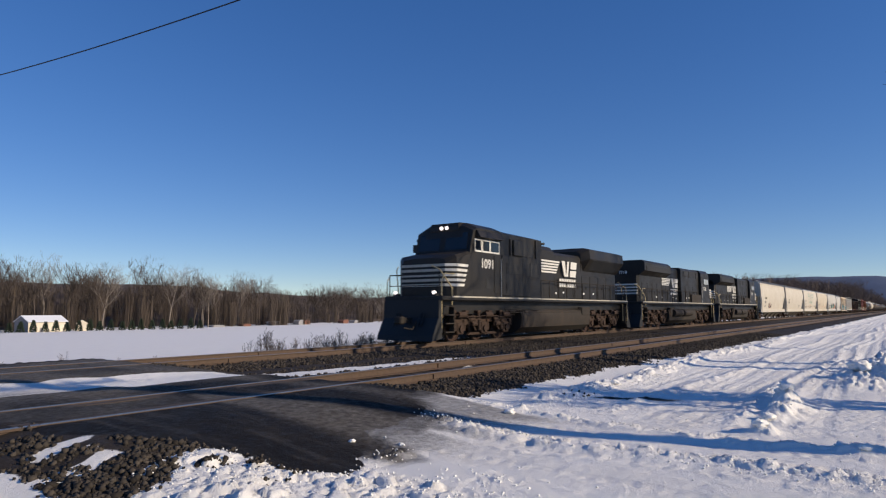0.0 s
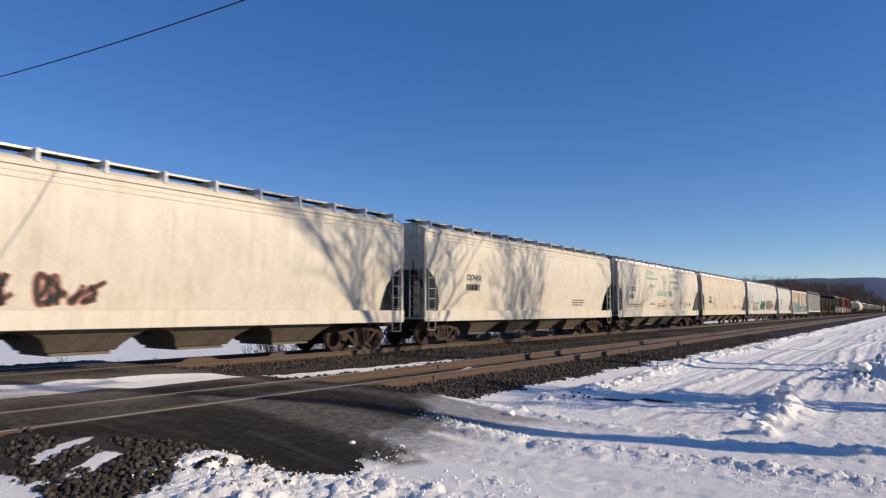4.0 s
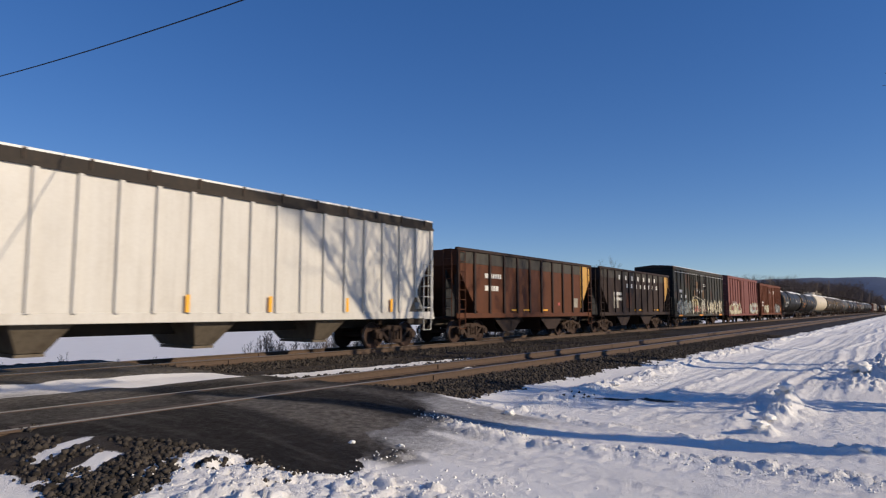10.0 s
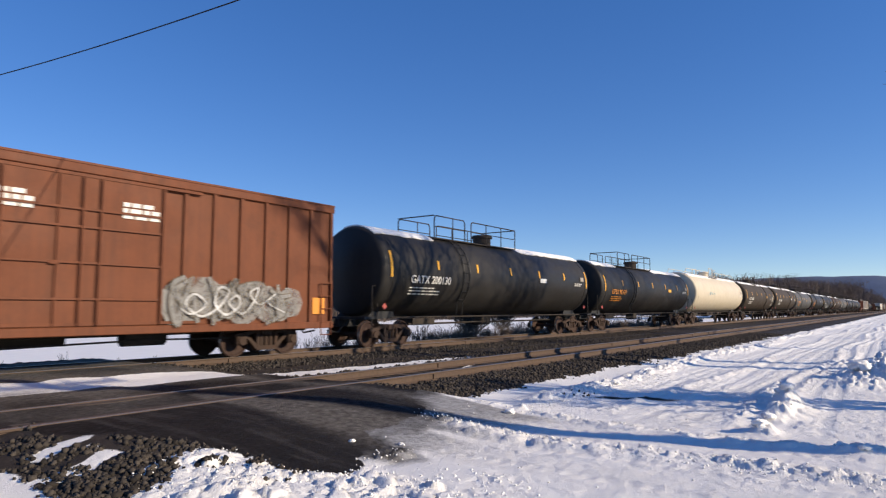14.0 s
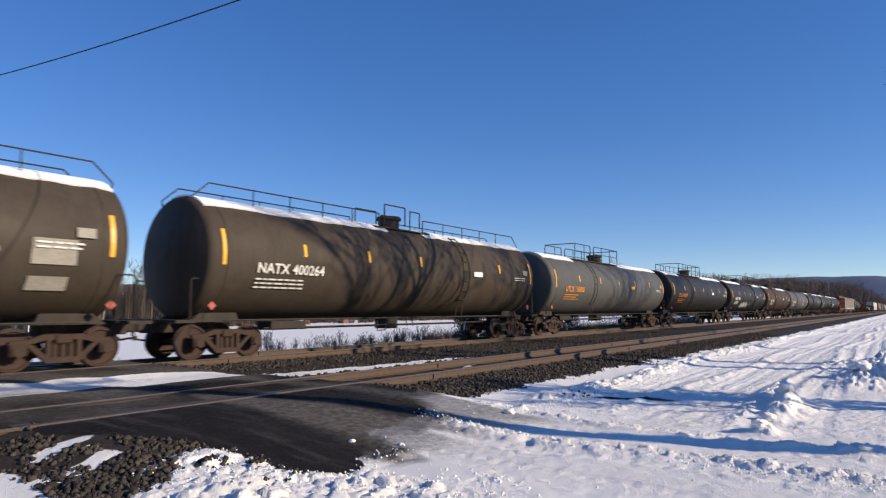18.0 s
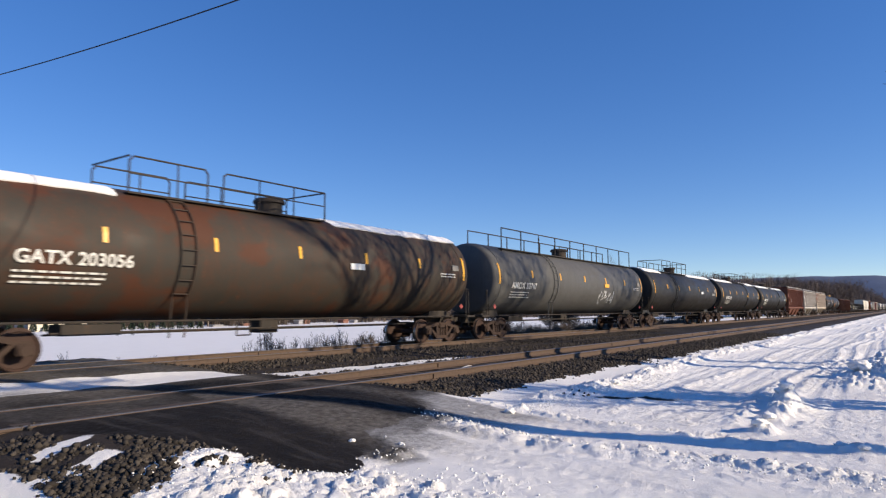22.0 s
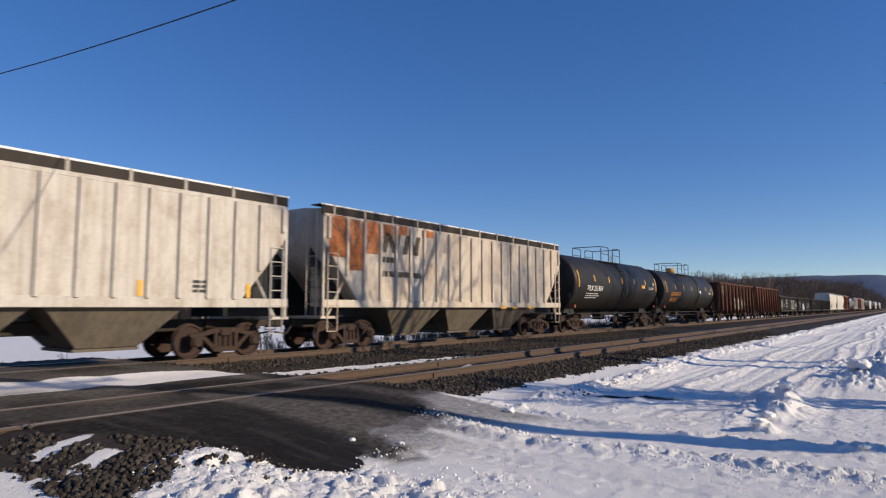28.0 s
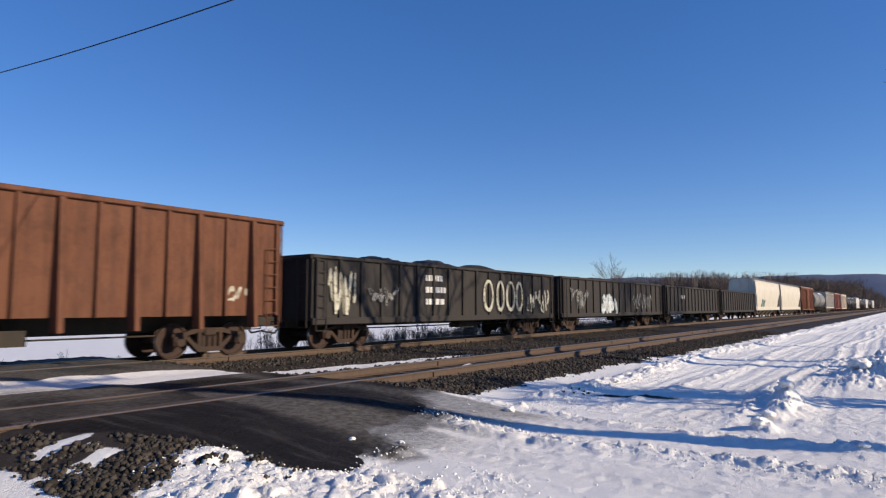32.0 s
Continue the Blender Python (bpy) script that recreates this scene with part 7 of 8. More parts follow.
# low buildings and parked things at the far side of the field
M_BRICKISH = plain("reddish_boards", (0.20, 0.09, 0.06), 0.8, 0, 0.2, 2)
for k, (x, y, w, hgt, mat) in enumerate(((155, 190, 4, 1.5, M_SHADEWALL), (166, 189, 2.2, 1.9, M_SHADEWALL), (170, 190, 2.4, 1.7, M_BRICKISH), (192, 191, 3, 1.6, M_BRICKISH), (197, 190, 2, 1.3, M_SHADEWALL), (128, 186, 4, 0.7, M_SHADEWALL), (140, 187, 3, 0.9, M_BRICKISH))):
    q = Shape().box(-w / 2, w / 2, -1.5, 1.5, 0, hgt * 0.7).prism([(-w / 2 - 0.3, hgt * 0.7), (w / 2 + 0.3, hgt * 0.7), (w / 2 - 0.6, hgt), (-w / 2 + 0.6, hgt)], -1.7, 1.7)
    thing("low_outbuilding", q.mesh("low_outbuilding", mat), pose(x, y, ground_z(x, y) - 0.05), "low outbuilding against the woods", "building")

# ---- dead weeds along the far track ----
def weed_mesh(seed, tall, n):
    rng_ = random.Random(seed)
    segs = []
    for k in range(n):
        a, r_ = rng_.uniform(0, 6.28), rng_.random() * 0.35
        p = Vector((r_ * math.cos(a), r_ * math.sin(a), 0))
        q = p + Vector((rng_.uniform(-0.2, 0.2), rng_.uniform(-0.2, 0.2), tall * rng_.uniform(0.5, 1)))
        segs.append((p, q, 0.010, 0.005))
        for j in range(3):
            c_ = p.lerp(q, rng_.uniform(0.45, 1.0))
            segs.append((c_, c_ + Vector((rng_.uniform(-0.18, 0.18), rng_.uniform(-0.18, 0.18), rng_.uniform(0.05, 0.25))), 0.008, 0.010))
    return sticks(segs)


weeds = [weed_mesh(400 + i, 0.9 + 0.15 * i, 11) for i in range(5)]
bits = []
rng = random.Random(77)
for i in range(1700):
    x = 6 + rng.random() ** 0.9 * 75
    dens = 0.12 + 0.88 * min(1, max(0, (x - 14) / 14))
    if rng.random() > dens:
        continue
    y = 20.2 + abs(rng.gauss(0, 0.9))
    bits.append((rng.choice(weeds), (x, y, ground_z(x, y) - 0.03, rng.uniform(0, 6.28), rng.uniform(0.35, 0.8) * (0.6 if x < 16 else 1))))
thing("dead_weeds", merged("dead_weeds", bits, M_WEED), None, "dry brown weeds standing in snow along the track", "weeds", kind="stuff")
for k, (x, y, tall) in enumerate(((31.5, 21.2, 2.6), (33, 21.8, 2.2), (36, 21.5, 2.8), (44, 22, 3.0), (46, 21.4, 2.4))):
    ob = thing("bare_shrub", merged("bare_shrub", [(sticks(branch_tree(420 + k, tall, 0.5, 4, 0.03, 3), 3, 0.007), (0, 0, 0, a_, 1)) for a_ in (0, 2.1, 4.2)], M_TWIG), pose(x, y, ground_z(x, y)), "leafless shrub beside the main track", "shrub")

# ---- utility poles and the wire that crosses the tracks along the road ----
def utility_pole(x, y):
    z = ground_z(x, y) - 0.2
    ob = thing("utility_pole", Shape().rod((0, 0, 0), (0, 0, 10.4), 0.25, 12, 0.20).mesh("utility_pole", M_WOODPOLE), pose(x, y, z), "weathered wooden utility pole beside the road", "pole")
    part("crossarm", Shape().chamfer(-1.45, 1.45, -0.06, 0.06, 9.0, 9.12, 0.01).mesh("crossarm", M_WOODPOLE), ob)
    part("transformer", Shape().turned([(0.0, 8.9), (0.2, 8.88), (0.24, 8.8), (0.24, 8.0), (0.2, 7.94), (0.0, 7.92)], 14, "z").mesh("transformer", P_STEEL, 40), ob, pose(0.4, 0, 0))
    for q in (-1.38, -0.6, 0.6, 1.38):
        part("insulator", Shape().turned([(0.0, 9.30), (0.05, 9.28), (0.06, 9.2), (0.03, 9.12)], 8, "z").mesh("insulator", P_STEEL), ob, pose(q, 0, 0))
    return ob


utility_pole(11.13, -7.0)
utility_pole(6.13, 33.0)
wire = Shape()
pts = [(9.1 - 0.09 * y, y, 7.97 + 0.0024 * (y - 10) ** 2) for y in np.linspace(-7, 33, 33)]
wire.add([(x + 0.015 * math.cos(k * math.pi / 3), y, z + 0.015 * math.sin(k * math.pi / 3)) for x, y, z in pts for k in range(6)],
         [(6 * i + k, 6 * i + (k + 1) % 6, 6 * i + 6 + (k + 1) % 6, 6 * i + 6 + k) for i in range(len(pts) - 1) for k in range(6)])
thing("overhead_wire", wire.mesh("overhead_wire", P_DARK), None, "single sagging black wire across the tracks", "wire")

# ---- lumps of snow and ice thrown by the plough ----
def clod_mesh(seed):
    rng_ = np.random.RandomState(seed)
    bm_ = bmesh.new()
    bmesh.ops.create_icosphere(bm_, subdivisions=3, radius=1)
    for v_ in bm_.verts:
        v_.co *= 0.75 + 0.5 * noise.noise(v_.co * 1.7 + Vector((seed * 9.1, 0, 0))) + 0.2 * noise.noise(v_.co * 5 + Vector((seed, 3, 0)))
        v_.co.z *= 0.6
    for f_ in bm_.faces:
        f_.smooth = True
    me = bpy.data.meshes.new("snow_lump")
    bm_.to_mesh(me)
    bm_.free()
    me.materials.append(M_SNOW)
    return me


clods = [clod_mesh(i) for i in range(4)]
rng = random.Random(9)
for x, y, r_ in ((9.58, 1.72, 0.12), (10.1, 1.75, 0.09), (10.7, 1.8, 0.12), (11.3, 1.78, 0.13), (12.1, 1.75, 0.15), (12.6, 1.9, 0.12), (9.1, 0.75, 0.09), (8.8, 0.5, 0.07), (5.55, 5.35, 0.045), (5.9, 4.9, 0.04), (17.8, 1.0, 0.3), (18.6, 0.8, 0.28), (19.4, 1.2, 0.2), (8.6, 5.0, 0.10), (13.4, 5.2, 0.12)):
    thing("snow_lump", rng.choice(clods), pose(x, y, ground_z(x, y) + r_ * 0.25, 0, 0, rng.uniform(0, 360)) @ Matrix.Diagonal((r_, r_, r_, 1)), "lump of hard snow beside the lane", "snow lump", "ploughed snow lumps")


def stone(seed):
    rng_ = np.random.RandomState(seed)
    v = np.array([(x, y, z) for z in (-1, 1) for x, y in ((-1, -1), (1, -1), (1, 1), (-1, 1))], float) * (0.55 + 0.55 * rng_.rand(8, 3))
    turn = np.array(Euler(rng_.rand(3) * 6).to_matrix())
    return (v * (1, 0.8, 0.7)) @ turn.T, np.array([(0, 3, 2, 1), (4, 5, 6, 7), (0, 1, 5, 4), (1, 2, 6, 5), (2, 3, 7, 6), (3, 0, 4, 7)])


stones = [stone(i) for i in range(24)]
rng = np.random.RandomState(12)


def scatter(n, x0, x1, y0, y1, zone, lo, hi, power=1.0, sink=0.2):
    """Places for small pieces where a zone of the ground holds sway."""
    x, y = x0 + (x1 - x0) * rng.rand(n) ** power, y0 + (y1 - y0) * rng.rand(n)
    za_, zb_, zw_ = zones(x, y)
    keep = zone(za_, zb_, x, y) > rng.rand(n)
    x, y = x[keep], y[keep]
    z = height(x, y)
    s_ = lo + (hi - lo) * rng.rand(len(x)) ** 2
    return [(x[i], y[i], z[i] + s_[i] * sink, rng.rand() * 6.28, s_[i]) for i in range(len(x))]


def bare(za_, zb_, x, y):
    return zb_ * (1 - za_)


places = scatter(26000, 8.6, 45, 5.0, 8.5, bare, 0.016, 0.045, 1.8) + scatter(15000, -1.5, 4.4, 4.6, 8.6, lambda a_, b_, x, y: bare(a_, b_, x, y) * soft(lumps(x, y, 2.6, 61), 0.25, 0.6), 0.007, 0.042) + scatter(9000, 3, 40, 9.9, 13, bare, 0.018, 0.045, 1.4) + scatter(11000, 2, 45, 13.6, 15.8, bare, 0.018, 0.048, 1.3)
places += scatter(2600, 2.6, 4.6, 4.7, 6.9, lambda a_, b_, x, y: (1 - a_) * soft(lumps(x, y, 3.4, 62), 0.45, 0.7), 0.008, 0.032)
thing("ballast_stones", merged("ballast_stones", [(stones[i % 24], p) for i, p in enumerate(places)], M_STONE), None, "loose crushed stone along the tracks", "stones", kind="stuff")
crumbs = scatter(42000, 2.6, 16, -0.5, 6.0, lambda a_, b_, x, y: (1 - a_) * (1 - b_) * (0.006 + 0.8 * np.exp(-((x - 7.4) / 0.17) ** 2) + 0.4 * np.exp(-((x - 8.95) / 0.12) ** 2) + 0.8 * np.exp(-((x - 5.45) / 0.15) ** 2 - ((y - 3.4) / 0.35) ** 2) + 0.8 * np.exp(-((x - 5.5) / 0.3) ** 2 - ((y - 4.75) / 0.15) ** 2) + 0.5 * np.exp(-((x - 4.6) / 0.5) ** 2) * (y < 5.2) + 0.3 * soft(x, 2.8, 3.3) * soft(x, 4.7, 4.2) * (y > 4.6) + 0.7 * np.exp(-((y - 5.1) / 0.35) ** 2) * (x > 9)), 0.004, 0.015, 1.0, 0.3)
stone8 = [stone(50 + i) for i in range(6)]
thing("snow_crumbs", merged("snow_crumbs", [(stone8[i % 6], p) for i, p in enumerate(crumbs)], M_SNOW), None, "crumbled snow along the wheel tracks", "snow crumbs", kind="stuff")

# ---- ties and joint bars: the nearest as pieces, the rest joined ----
TIE = tie_mesh()
for root, y in ((near_track, NEAR_Y), (far_track, FAR_Y)):
    x = 9.6
    for i in range(130):
        part("tie", TIE, root, pose(x + 0.53 * i + 0.02 * math.sin(i * 3.1), HALF, 0.012 * math.sin(i * 1.9) - 0.004))
    for i in range(14):
        part("tie", TIE, root, pose(2.2 - 0.53 * i, HALF, -0.004))
    rest = Shape()
    for i in range(420):
        xx = x + 0.53 * (130 + i)
        rest.box(xx - 0.115, xx + 0.115, -1.3, 1.3, -0.36, -0.178)
    tagged(part("ties", rest.mesh("ties", M_TIE), root, pose(0, HALF, 0)), kind="stuff")
    bar = cached("joint_bar", lambda: Shape().chamfer(-0.45, 0.45, -0.045, -0.014, -0.15, -0.04, 0.008).mesh("joint_bar", M_RAIL))
    for q in (11.6, 23.5, 35.4, 47.3):
        part("joint_bar", bar, root, pose(q, 0, 0))
        part("joint_bar", bar, root, pose(q + 2.2, 2 * HALF, 0))
# planks that line the rails at the crossing
plank = Shape().chamfer(-2.85, 2.85, -0.11, 0.11, -0.20, -0.012, 0.012).mesh("crossing_plank", M_TIE)
for root in (near_track,):
    for y in (0.20, 2 * HALF - 0.20):
        part("crossing_plank", plank, root, pose(6.05, y, 0))

# ---- the train, car by car; places are those of the clip's start ----
locomotive(20.35, 40.95, "emd", False, "black six-axle diesel locomotive with white nose stripes", "1091")
locomotive(43.75, 63.75, "ge", True, "black six-axle diesel locomotive coupled cab to the rear", "7718")
locomotive(65.9, 85.15, "ge", True, "older black diesel locomotive coupled cab to the rear", "8345")

c = covered_hopper(87.2, 105.8, 4.76, P_CREAM, 4, True, "cream covered hopper car with a small black tag")
lettering(c, "DDWX", -6.3, 2.62, 0.36, -1.56, P_INK)
lettering(c, "22465", -6.3, 2.12, 0.36, -1.56, P_INK)
bars(c, -6.3, 1.78, 1.2, 2, -1.55, P_INK, 0.05, 0.08, 3)
graffiti(c, -3.6, -1.3, 1.45, 2.1, -1.555, SPRAY["ink"], SPRAY["pink"], None, 3, 4, None, 0.13)
c = covered_hopper(107.05, 125.8, 4.76, P_CREAM, 4, True, "cream covered hopper car with stencilled marks")
lettering(c, "DDWX", -6.5, 2.62, 0.34, -1.56, P_INK)
bars(c, -6.5, 2.2, 1.0, 1, -1.56, P_INK, 0.26, 0.05, 4)
bars(c, 4.0, 1.9, 1.6, 3, -1.55, P_INK, 0.05, 0.08, 5)
c = covered_hopper(127.0, 145.83, 4.76, P_CREAM, 4, True, "cream covered hopper car with faded green notice lettering", snow=True)
lettering(c, "DCLX", -7.15, 2.66, 0.40, -1.56, P_INK)
lettering(c, "8190", -7.2, 2.16, 0.40, -1.56, P_INK)
lettering(c, "CENSUS", -3.75, 3.88, 0.42, -1.535, P_TEAL, space=1.15)
bars(c, -3.9, 3.55, 2.6, 1, -1.55, P_TEAL, 0.16, 0.1, 6)
lettering(c, "May 15", -3.2, 3.0, 0.36, -1.56, P_TEAL)
lettering(c, "AGRICULTURE", -1.75, 2.42, 0.56, -1.565, P_TEAL, space=1.05)
lettering(c, "RECENSEMENT", 1.15, 3.88, 0.36, -1.535, P_TEAL, space=1.12)
lettering(c, "Soyez du nombre!", 1.2, 3.45, 0.33, -1.555, P_TEAL)
lettering(c, "le 15 mai", 1.9, 3.0, 0.36, -1.56, P_TEAL)
bars(c, -7.2, 1.75, 2.4, 2, -1.55, P_INK, 0.05, 0.08, 7)
bars(c, 5.6, 1.95, 1.0, 4, -1.55, P_INK, 0.05, 0.07, 8)
plate(c, 6.95, 7.35, 1.72, 1.95, -1.545, P_INK, "stencil_panel")
for k in range(7):      # a grey fan of blades under a block, a faded emblem
    a_ = (k - 3) / 3
    g = Shape().prism([(-0.06 + 0.1 * a_, 2.9), (-0.04 + 0.14 * a_, 2.9), (0.66 * a_ + 0.07, 3.55), (0.60 * a_ - 0.05, 3.60)], -1.563, -1.557)
    part("patch_panel", g.mesh("patch_panel", P_PEWTER if k % 2 else P_PEWTER2), c)
    plate(c, -0.62 + 0.18 * k, -0.50 + 0.18 * k, 3.62 + 0.05 * (k % 2), 4.0, -1.556, P_PEWTER2 if k % 2 else P_PEWTER, "patch_panel", 0.004)
plate(c, 0.0, 0.75, 1.98, 2.14, -1.556, P_YELLOW, "notice_panel", 0.004)
bars(c, -1.0, 1.82, 1.9, 3, -1.55, P_INK, 0.05, 0.06, 17)
bars(c, 1.5, 1.82, 0.9, 2, -1.55, P_INK, 0.04, 0.06, 18)
bars(c, -3.0, 1.86, 1.3, 2, -1.55, P_INK, 0.04, 0.06, 19)
plate(c, -7.0, -5.2, 1.34, 1.37, -1.556, P_INK, "stencil_panel", 0.004)
reflectors(c, (-4.6, -1.2, 2.2, 4.6), 1.45, 2.0, -1.55, P_ORANGE)
c = covered_hopper(147.25, 165.7, 4.76, P_CREAM2, 4, True, "tan-streaked covered hopper car with drawn tags", snow=True)
lettering(c, "BELX", -6.6, 2.4, 0.36, -1.56, P_INK)
bars(c, -6.6, 2.05, 1.1, 1, -1.56, P_INK, 0.24, 0.1, 9)
scrawl(c, -5.2, -3.6, 1.4, 2.6, -1.565, SPRAY["grey"], 5, 0.08, 2)
plate(c, 3.55, 5.4, 1.78, 2.62, -1.552, P_FRESH, "patch_panel", 0.004)
g = Shape()
stroke(g, curve_pts([(1.9, 2.35), (2.3, 2.62), (2.75, 2.5), (2.6, 2.22), (2.3, 2.1), (2.75, 1.98), (2.95, 1.65), (2.5, 1.42), (2.0, 1.52)]), 0.07, -1.568)
part("graffiti_tag", g.mesh("graffiti_tag", SPRAY["grey"]), c)
scrawl(c, 3.7, 4.8, 1.45, 2.0, -1.567, SPRAY["ink"], 6, 0.04, 6)
scrawl(c, 6.8, 7.7, 1.55, 2.0, -1.565, SPRAY["ink"], 7, 0.04, 4)
plate(c, 6.15, 6.65, 1.6, 1.85, -1.556, P_TIN, "stencil_panel", 0.004)
plate(c, 6.2, 6.38, 1.64, 1.81, -1.558, P_INK, "stencil_panel", 0.004)
plate(c, 6.42, 6.6, 1.64, 1.81, -1.558, P_INK, "stencil_panel", 0.004)
reflectors(c, (-3.2, 0.6, 5.2, 7.9), 1.45, 2.0, -1.55, P_ORANGE)
c = covered_hopper(167.05, 186.5, 4.76, P_GREYW, 4, True, "pale grey covered hopper car with three large graffiti pieces", snow=True)
lettering(c, "CCBX", -7.7, 2.75, 0.36, -1.565, P_INK)
lettering(c, "58685", -7.7, 2.25, 0.36, -1.565, P_INK)
lettering(c, "BEST", -6.3, 1.38, 1.35, -1.575, SPRAY["brown"], "graffiti_letters", 1.25)
graffiti(c, -6.4, -2.6, 1.38, 1.62, -1.570, SPRAY["yellow"], SPRAY["brown"], None, 6, 14, None, 0.12)
graffiti(c, -1.9, 1.4, 1.40, 2.45, -1.57, SPRAY["navy"], SPRAY["teal"], None, 4, 15, None, 0.26)
script(c, -1.8, 1.5, 3.0, 0.9, -1.585, SPRAY["ink"], SPRAY["teal"], 0.16)
haze(c, 2.0, 6.2, 1.38, 2.7, -1.566, SPRAY["pink"], 15, 12)
haze(c, 2.4, 6.5, 1.38, 2.55, -1.572, SPRAY["orange"], 16, 12)
script(c, 2.2, 1.6, 3.8, 1.0, -1.578, SPRAY["teal"], SPRAY["ink"], 0.2)
scrawl(c, 5.4, 6.1, 1.42, 1.62, -1.58, SPRAY["white"], 19, 0.04, 3)
scrawl(c, -8.9, -7.8, 2.7, 3.6, -1.575, SPRAY["ink"], 17, 0.05, 3)
haze(c, 6.9, 7.7, 1.6, 2.2, -1.565, SPRAY["grey"], 27, 4)
scrawl(c, 6.9, 7.9, 1.8, 2.3, -1.575, SPRAY["ink"], 18, 0.05, 4)
reflectors(c, (-7.6, 8.0), 1.45, 2.2, -1.56, P_ORANGE)
c = covered_hopper(187.85, 199.4, 4.68, P_GREYW, 2, True, "short two-bay grey covered hopper car", slope=1.5)
lettering(c, "SHPX", -3.45, 2.72, 0.40, -1.565, P_INK)
lettering(c, "435344", -3.5, 2.18, 0.40, -1.565, P_INK)
bars(c, -3.5, 1.72, 1.3, 2, -1.55, P_INK, 0.05, 0.1, 10)
plate(c, 3.3, 3.7, 1.7, 1.98, -1.56, P_INK, "stencil_panel")
bars(c, 2.4, 2.2, 1.0, 3, -1.55, P_REDSPOT, 0.05, 0.1, 11)

# refrigerated boxcar
c = boxcar(201.05, 218.4, 4.62, 0.92, P_REEFER, "yellowed white refrigerator boxcar with blue graffiti", 17, (-1.6, 1.5), "refrigerator_car", snow=False)
lettering(c, "ARMN", -7.2, 2.35, 0.52, -1.565, P_INK, space=1.15)
lettering(c, "7 226", -7.1, 1.75, 0.52, -1.565, P_INK, space=1.15)
haze(c, -5.6, -1.65, 0.98, 2.5, -1.545, SPRAY["cyan"], 20, 10)
graffiti(c, -5.5, -1.65, 0.98, 2.6, -1.56, SPRAY["cyan"], SPRAY["navy"], SPRAY["sky"], 5, 21, None, 0.2)
haze(c, 1.6, 7.4, 1.0, 2.2, -1.545, SPRAY["sky"], 25, 14)
haze(c, -8.0, -5.6, 0.95, 1.6, -1.545, SPRAY["orange"], 26, 7)
graffiti(c, 1.6, 4.7, 1.00, 2.3, -1.56, SPRAY["cyan"], SPRAY["navy"], SPRAY["white"], 4, 22, None, 0.18)
script(c, 4.6, 1.1, 3.0, 1.0, -1.575, SPRAY["cyan"], SPRAY["navy"], 0.16)
script(c, -1.5, 1.05, 2.9, 0.6, -1.60, SPRAY["ink"], SPRAY["orange"], 0.08)
graffiti(c, -8.0, -5.2, 0.95, 1.7, -1.56, SPRAY["pale"], SPRAY["brown"], None, 3, 23, None, 0.2)
for q in (-0.9, 0.2):
    plate(c, q, q + 0.75, 1.6, 2.0, -1.595, P_BROWN, "patch_panel", 0.008)
door_bars = Shape()
for q in (-1.45, -0.75, 0.75, 1.35):
    door_bars.rod((q, -1.62, 1.0), (q, -1.62, 4.2), 0.035, 6)
for z in (1.5, 2.4, 3.3):
    door_bars.box(-1.7, 1.6, -1.63, -1.59, z, z + 0.06)
part("door_hardware", door_bars.mesh("door_hardware", P_REEFER), c)
plate(c, 8.0, 8.5, 2.6, 3.7, -1.52, P_INK, "louvred_vent")
part("ice_panel", Shape().box(7.7, 8.5, -1.56, -1.50, 1.1, 2.2).mesh("ice_panel", P_BROWN), c)
scrawl(c, -1.1, 0.9, 3.4, 3.9, -1.60, SPRAY["grey"], 24, 0.05, 4)

# ribbed white hopper and two open hoppers
c = covered_hopper(220.35, 239.3, 4.74, P_WHITE, 3, False, "white ribbed covered hopper car with yellow reflectors", 21, P_BAY, neck=0.15)
bars(c, -7.5, 2.6, 0.8, 1, -1.50, P_INK, 0.16, 0.1, 12)
lettering(c, "123 254", -7.6, 2.05, 0.36, -1.505, P_INK)
scrawl(c, -9.2, -8.0, 3.3, 4.1, -1.51, SPRAY["ink"], 31, 0.05, 4)
reflectors(c, (-1.0, 1.6, 4.7, 6.9), 1.30, 1.75, -1.57, P_REFL, 0.12)
plate(c, 8.3, 8.6, 1.4, 1.65, -1.5, P_PEACH, "stencil_panel")
# dark strip standing in for the shade under the roof edge
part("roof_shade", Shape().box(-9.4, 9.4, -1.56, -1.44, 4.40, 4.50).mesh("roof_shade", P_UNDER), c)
c = coal_hopper(240.8, 254.4, 3.86, P_BROWN, "brown open hopper car with an ochre end panel", 12)
part("end_panel", Shape().prism([(5.35, 1.47), (6.73, 3.2), (6.73, 3.8), (5.35, 3.8)], -1.518, -1.502).mesh("end_panel", P_YELLOW), c, None, "ochre painted end panel")
bars(c, -4.6, 2.75, 1.6, 1, -1.505, P_LETTER, 0.20, 0.1, 13)
bars(c, -4.6, 2.2, 1.3, 1, -1.505, P_LETTER, 0.22, 0.1, 14)
plate(c, 2.5, 2.75, 1.6, 1.75, -1.505, P_REDSPOT, "patch_panel", 0.006)
plate(c, 4.2, 4.95, 1.5, 2.0, -1.505, P_PEACH, "patch_panel", 0.006)
reflectors(c, (-2.0, -0.9, 1.0), 1.32, 1.40, -1.505, P_REFL, 0.6)
c = coal_hopper(255.6, 269.2, 3.90, P_DKBROWN, "dark brown open hopper car with white block letters", 12)
part("end_panel", Shape().prism([(5.75, 1.97), (6.73, 3.2), (6.73, 3.8), (5.75, 3.8)], -1.518, -1.502).mesh("end_panel", P_YELLOW), c, None, "ochre painted end panel")
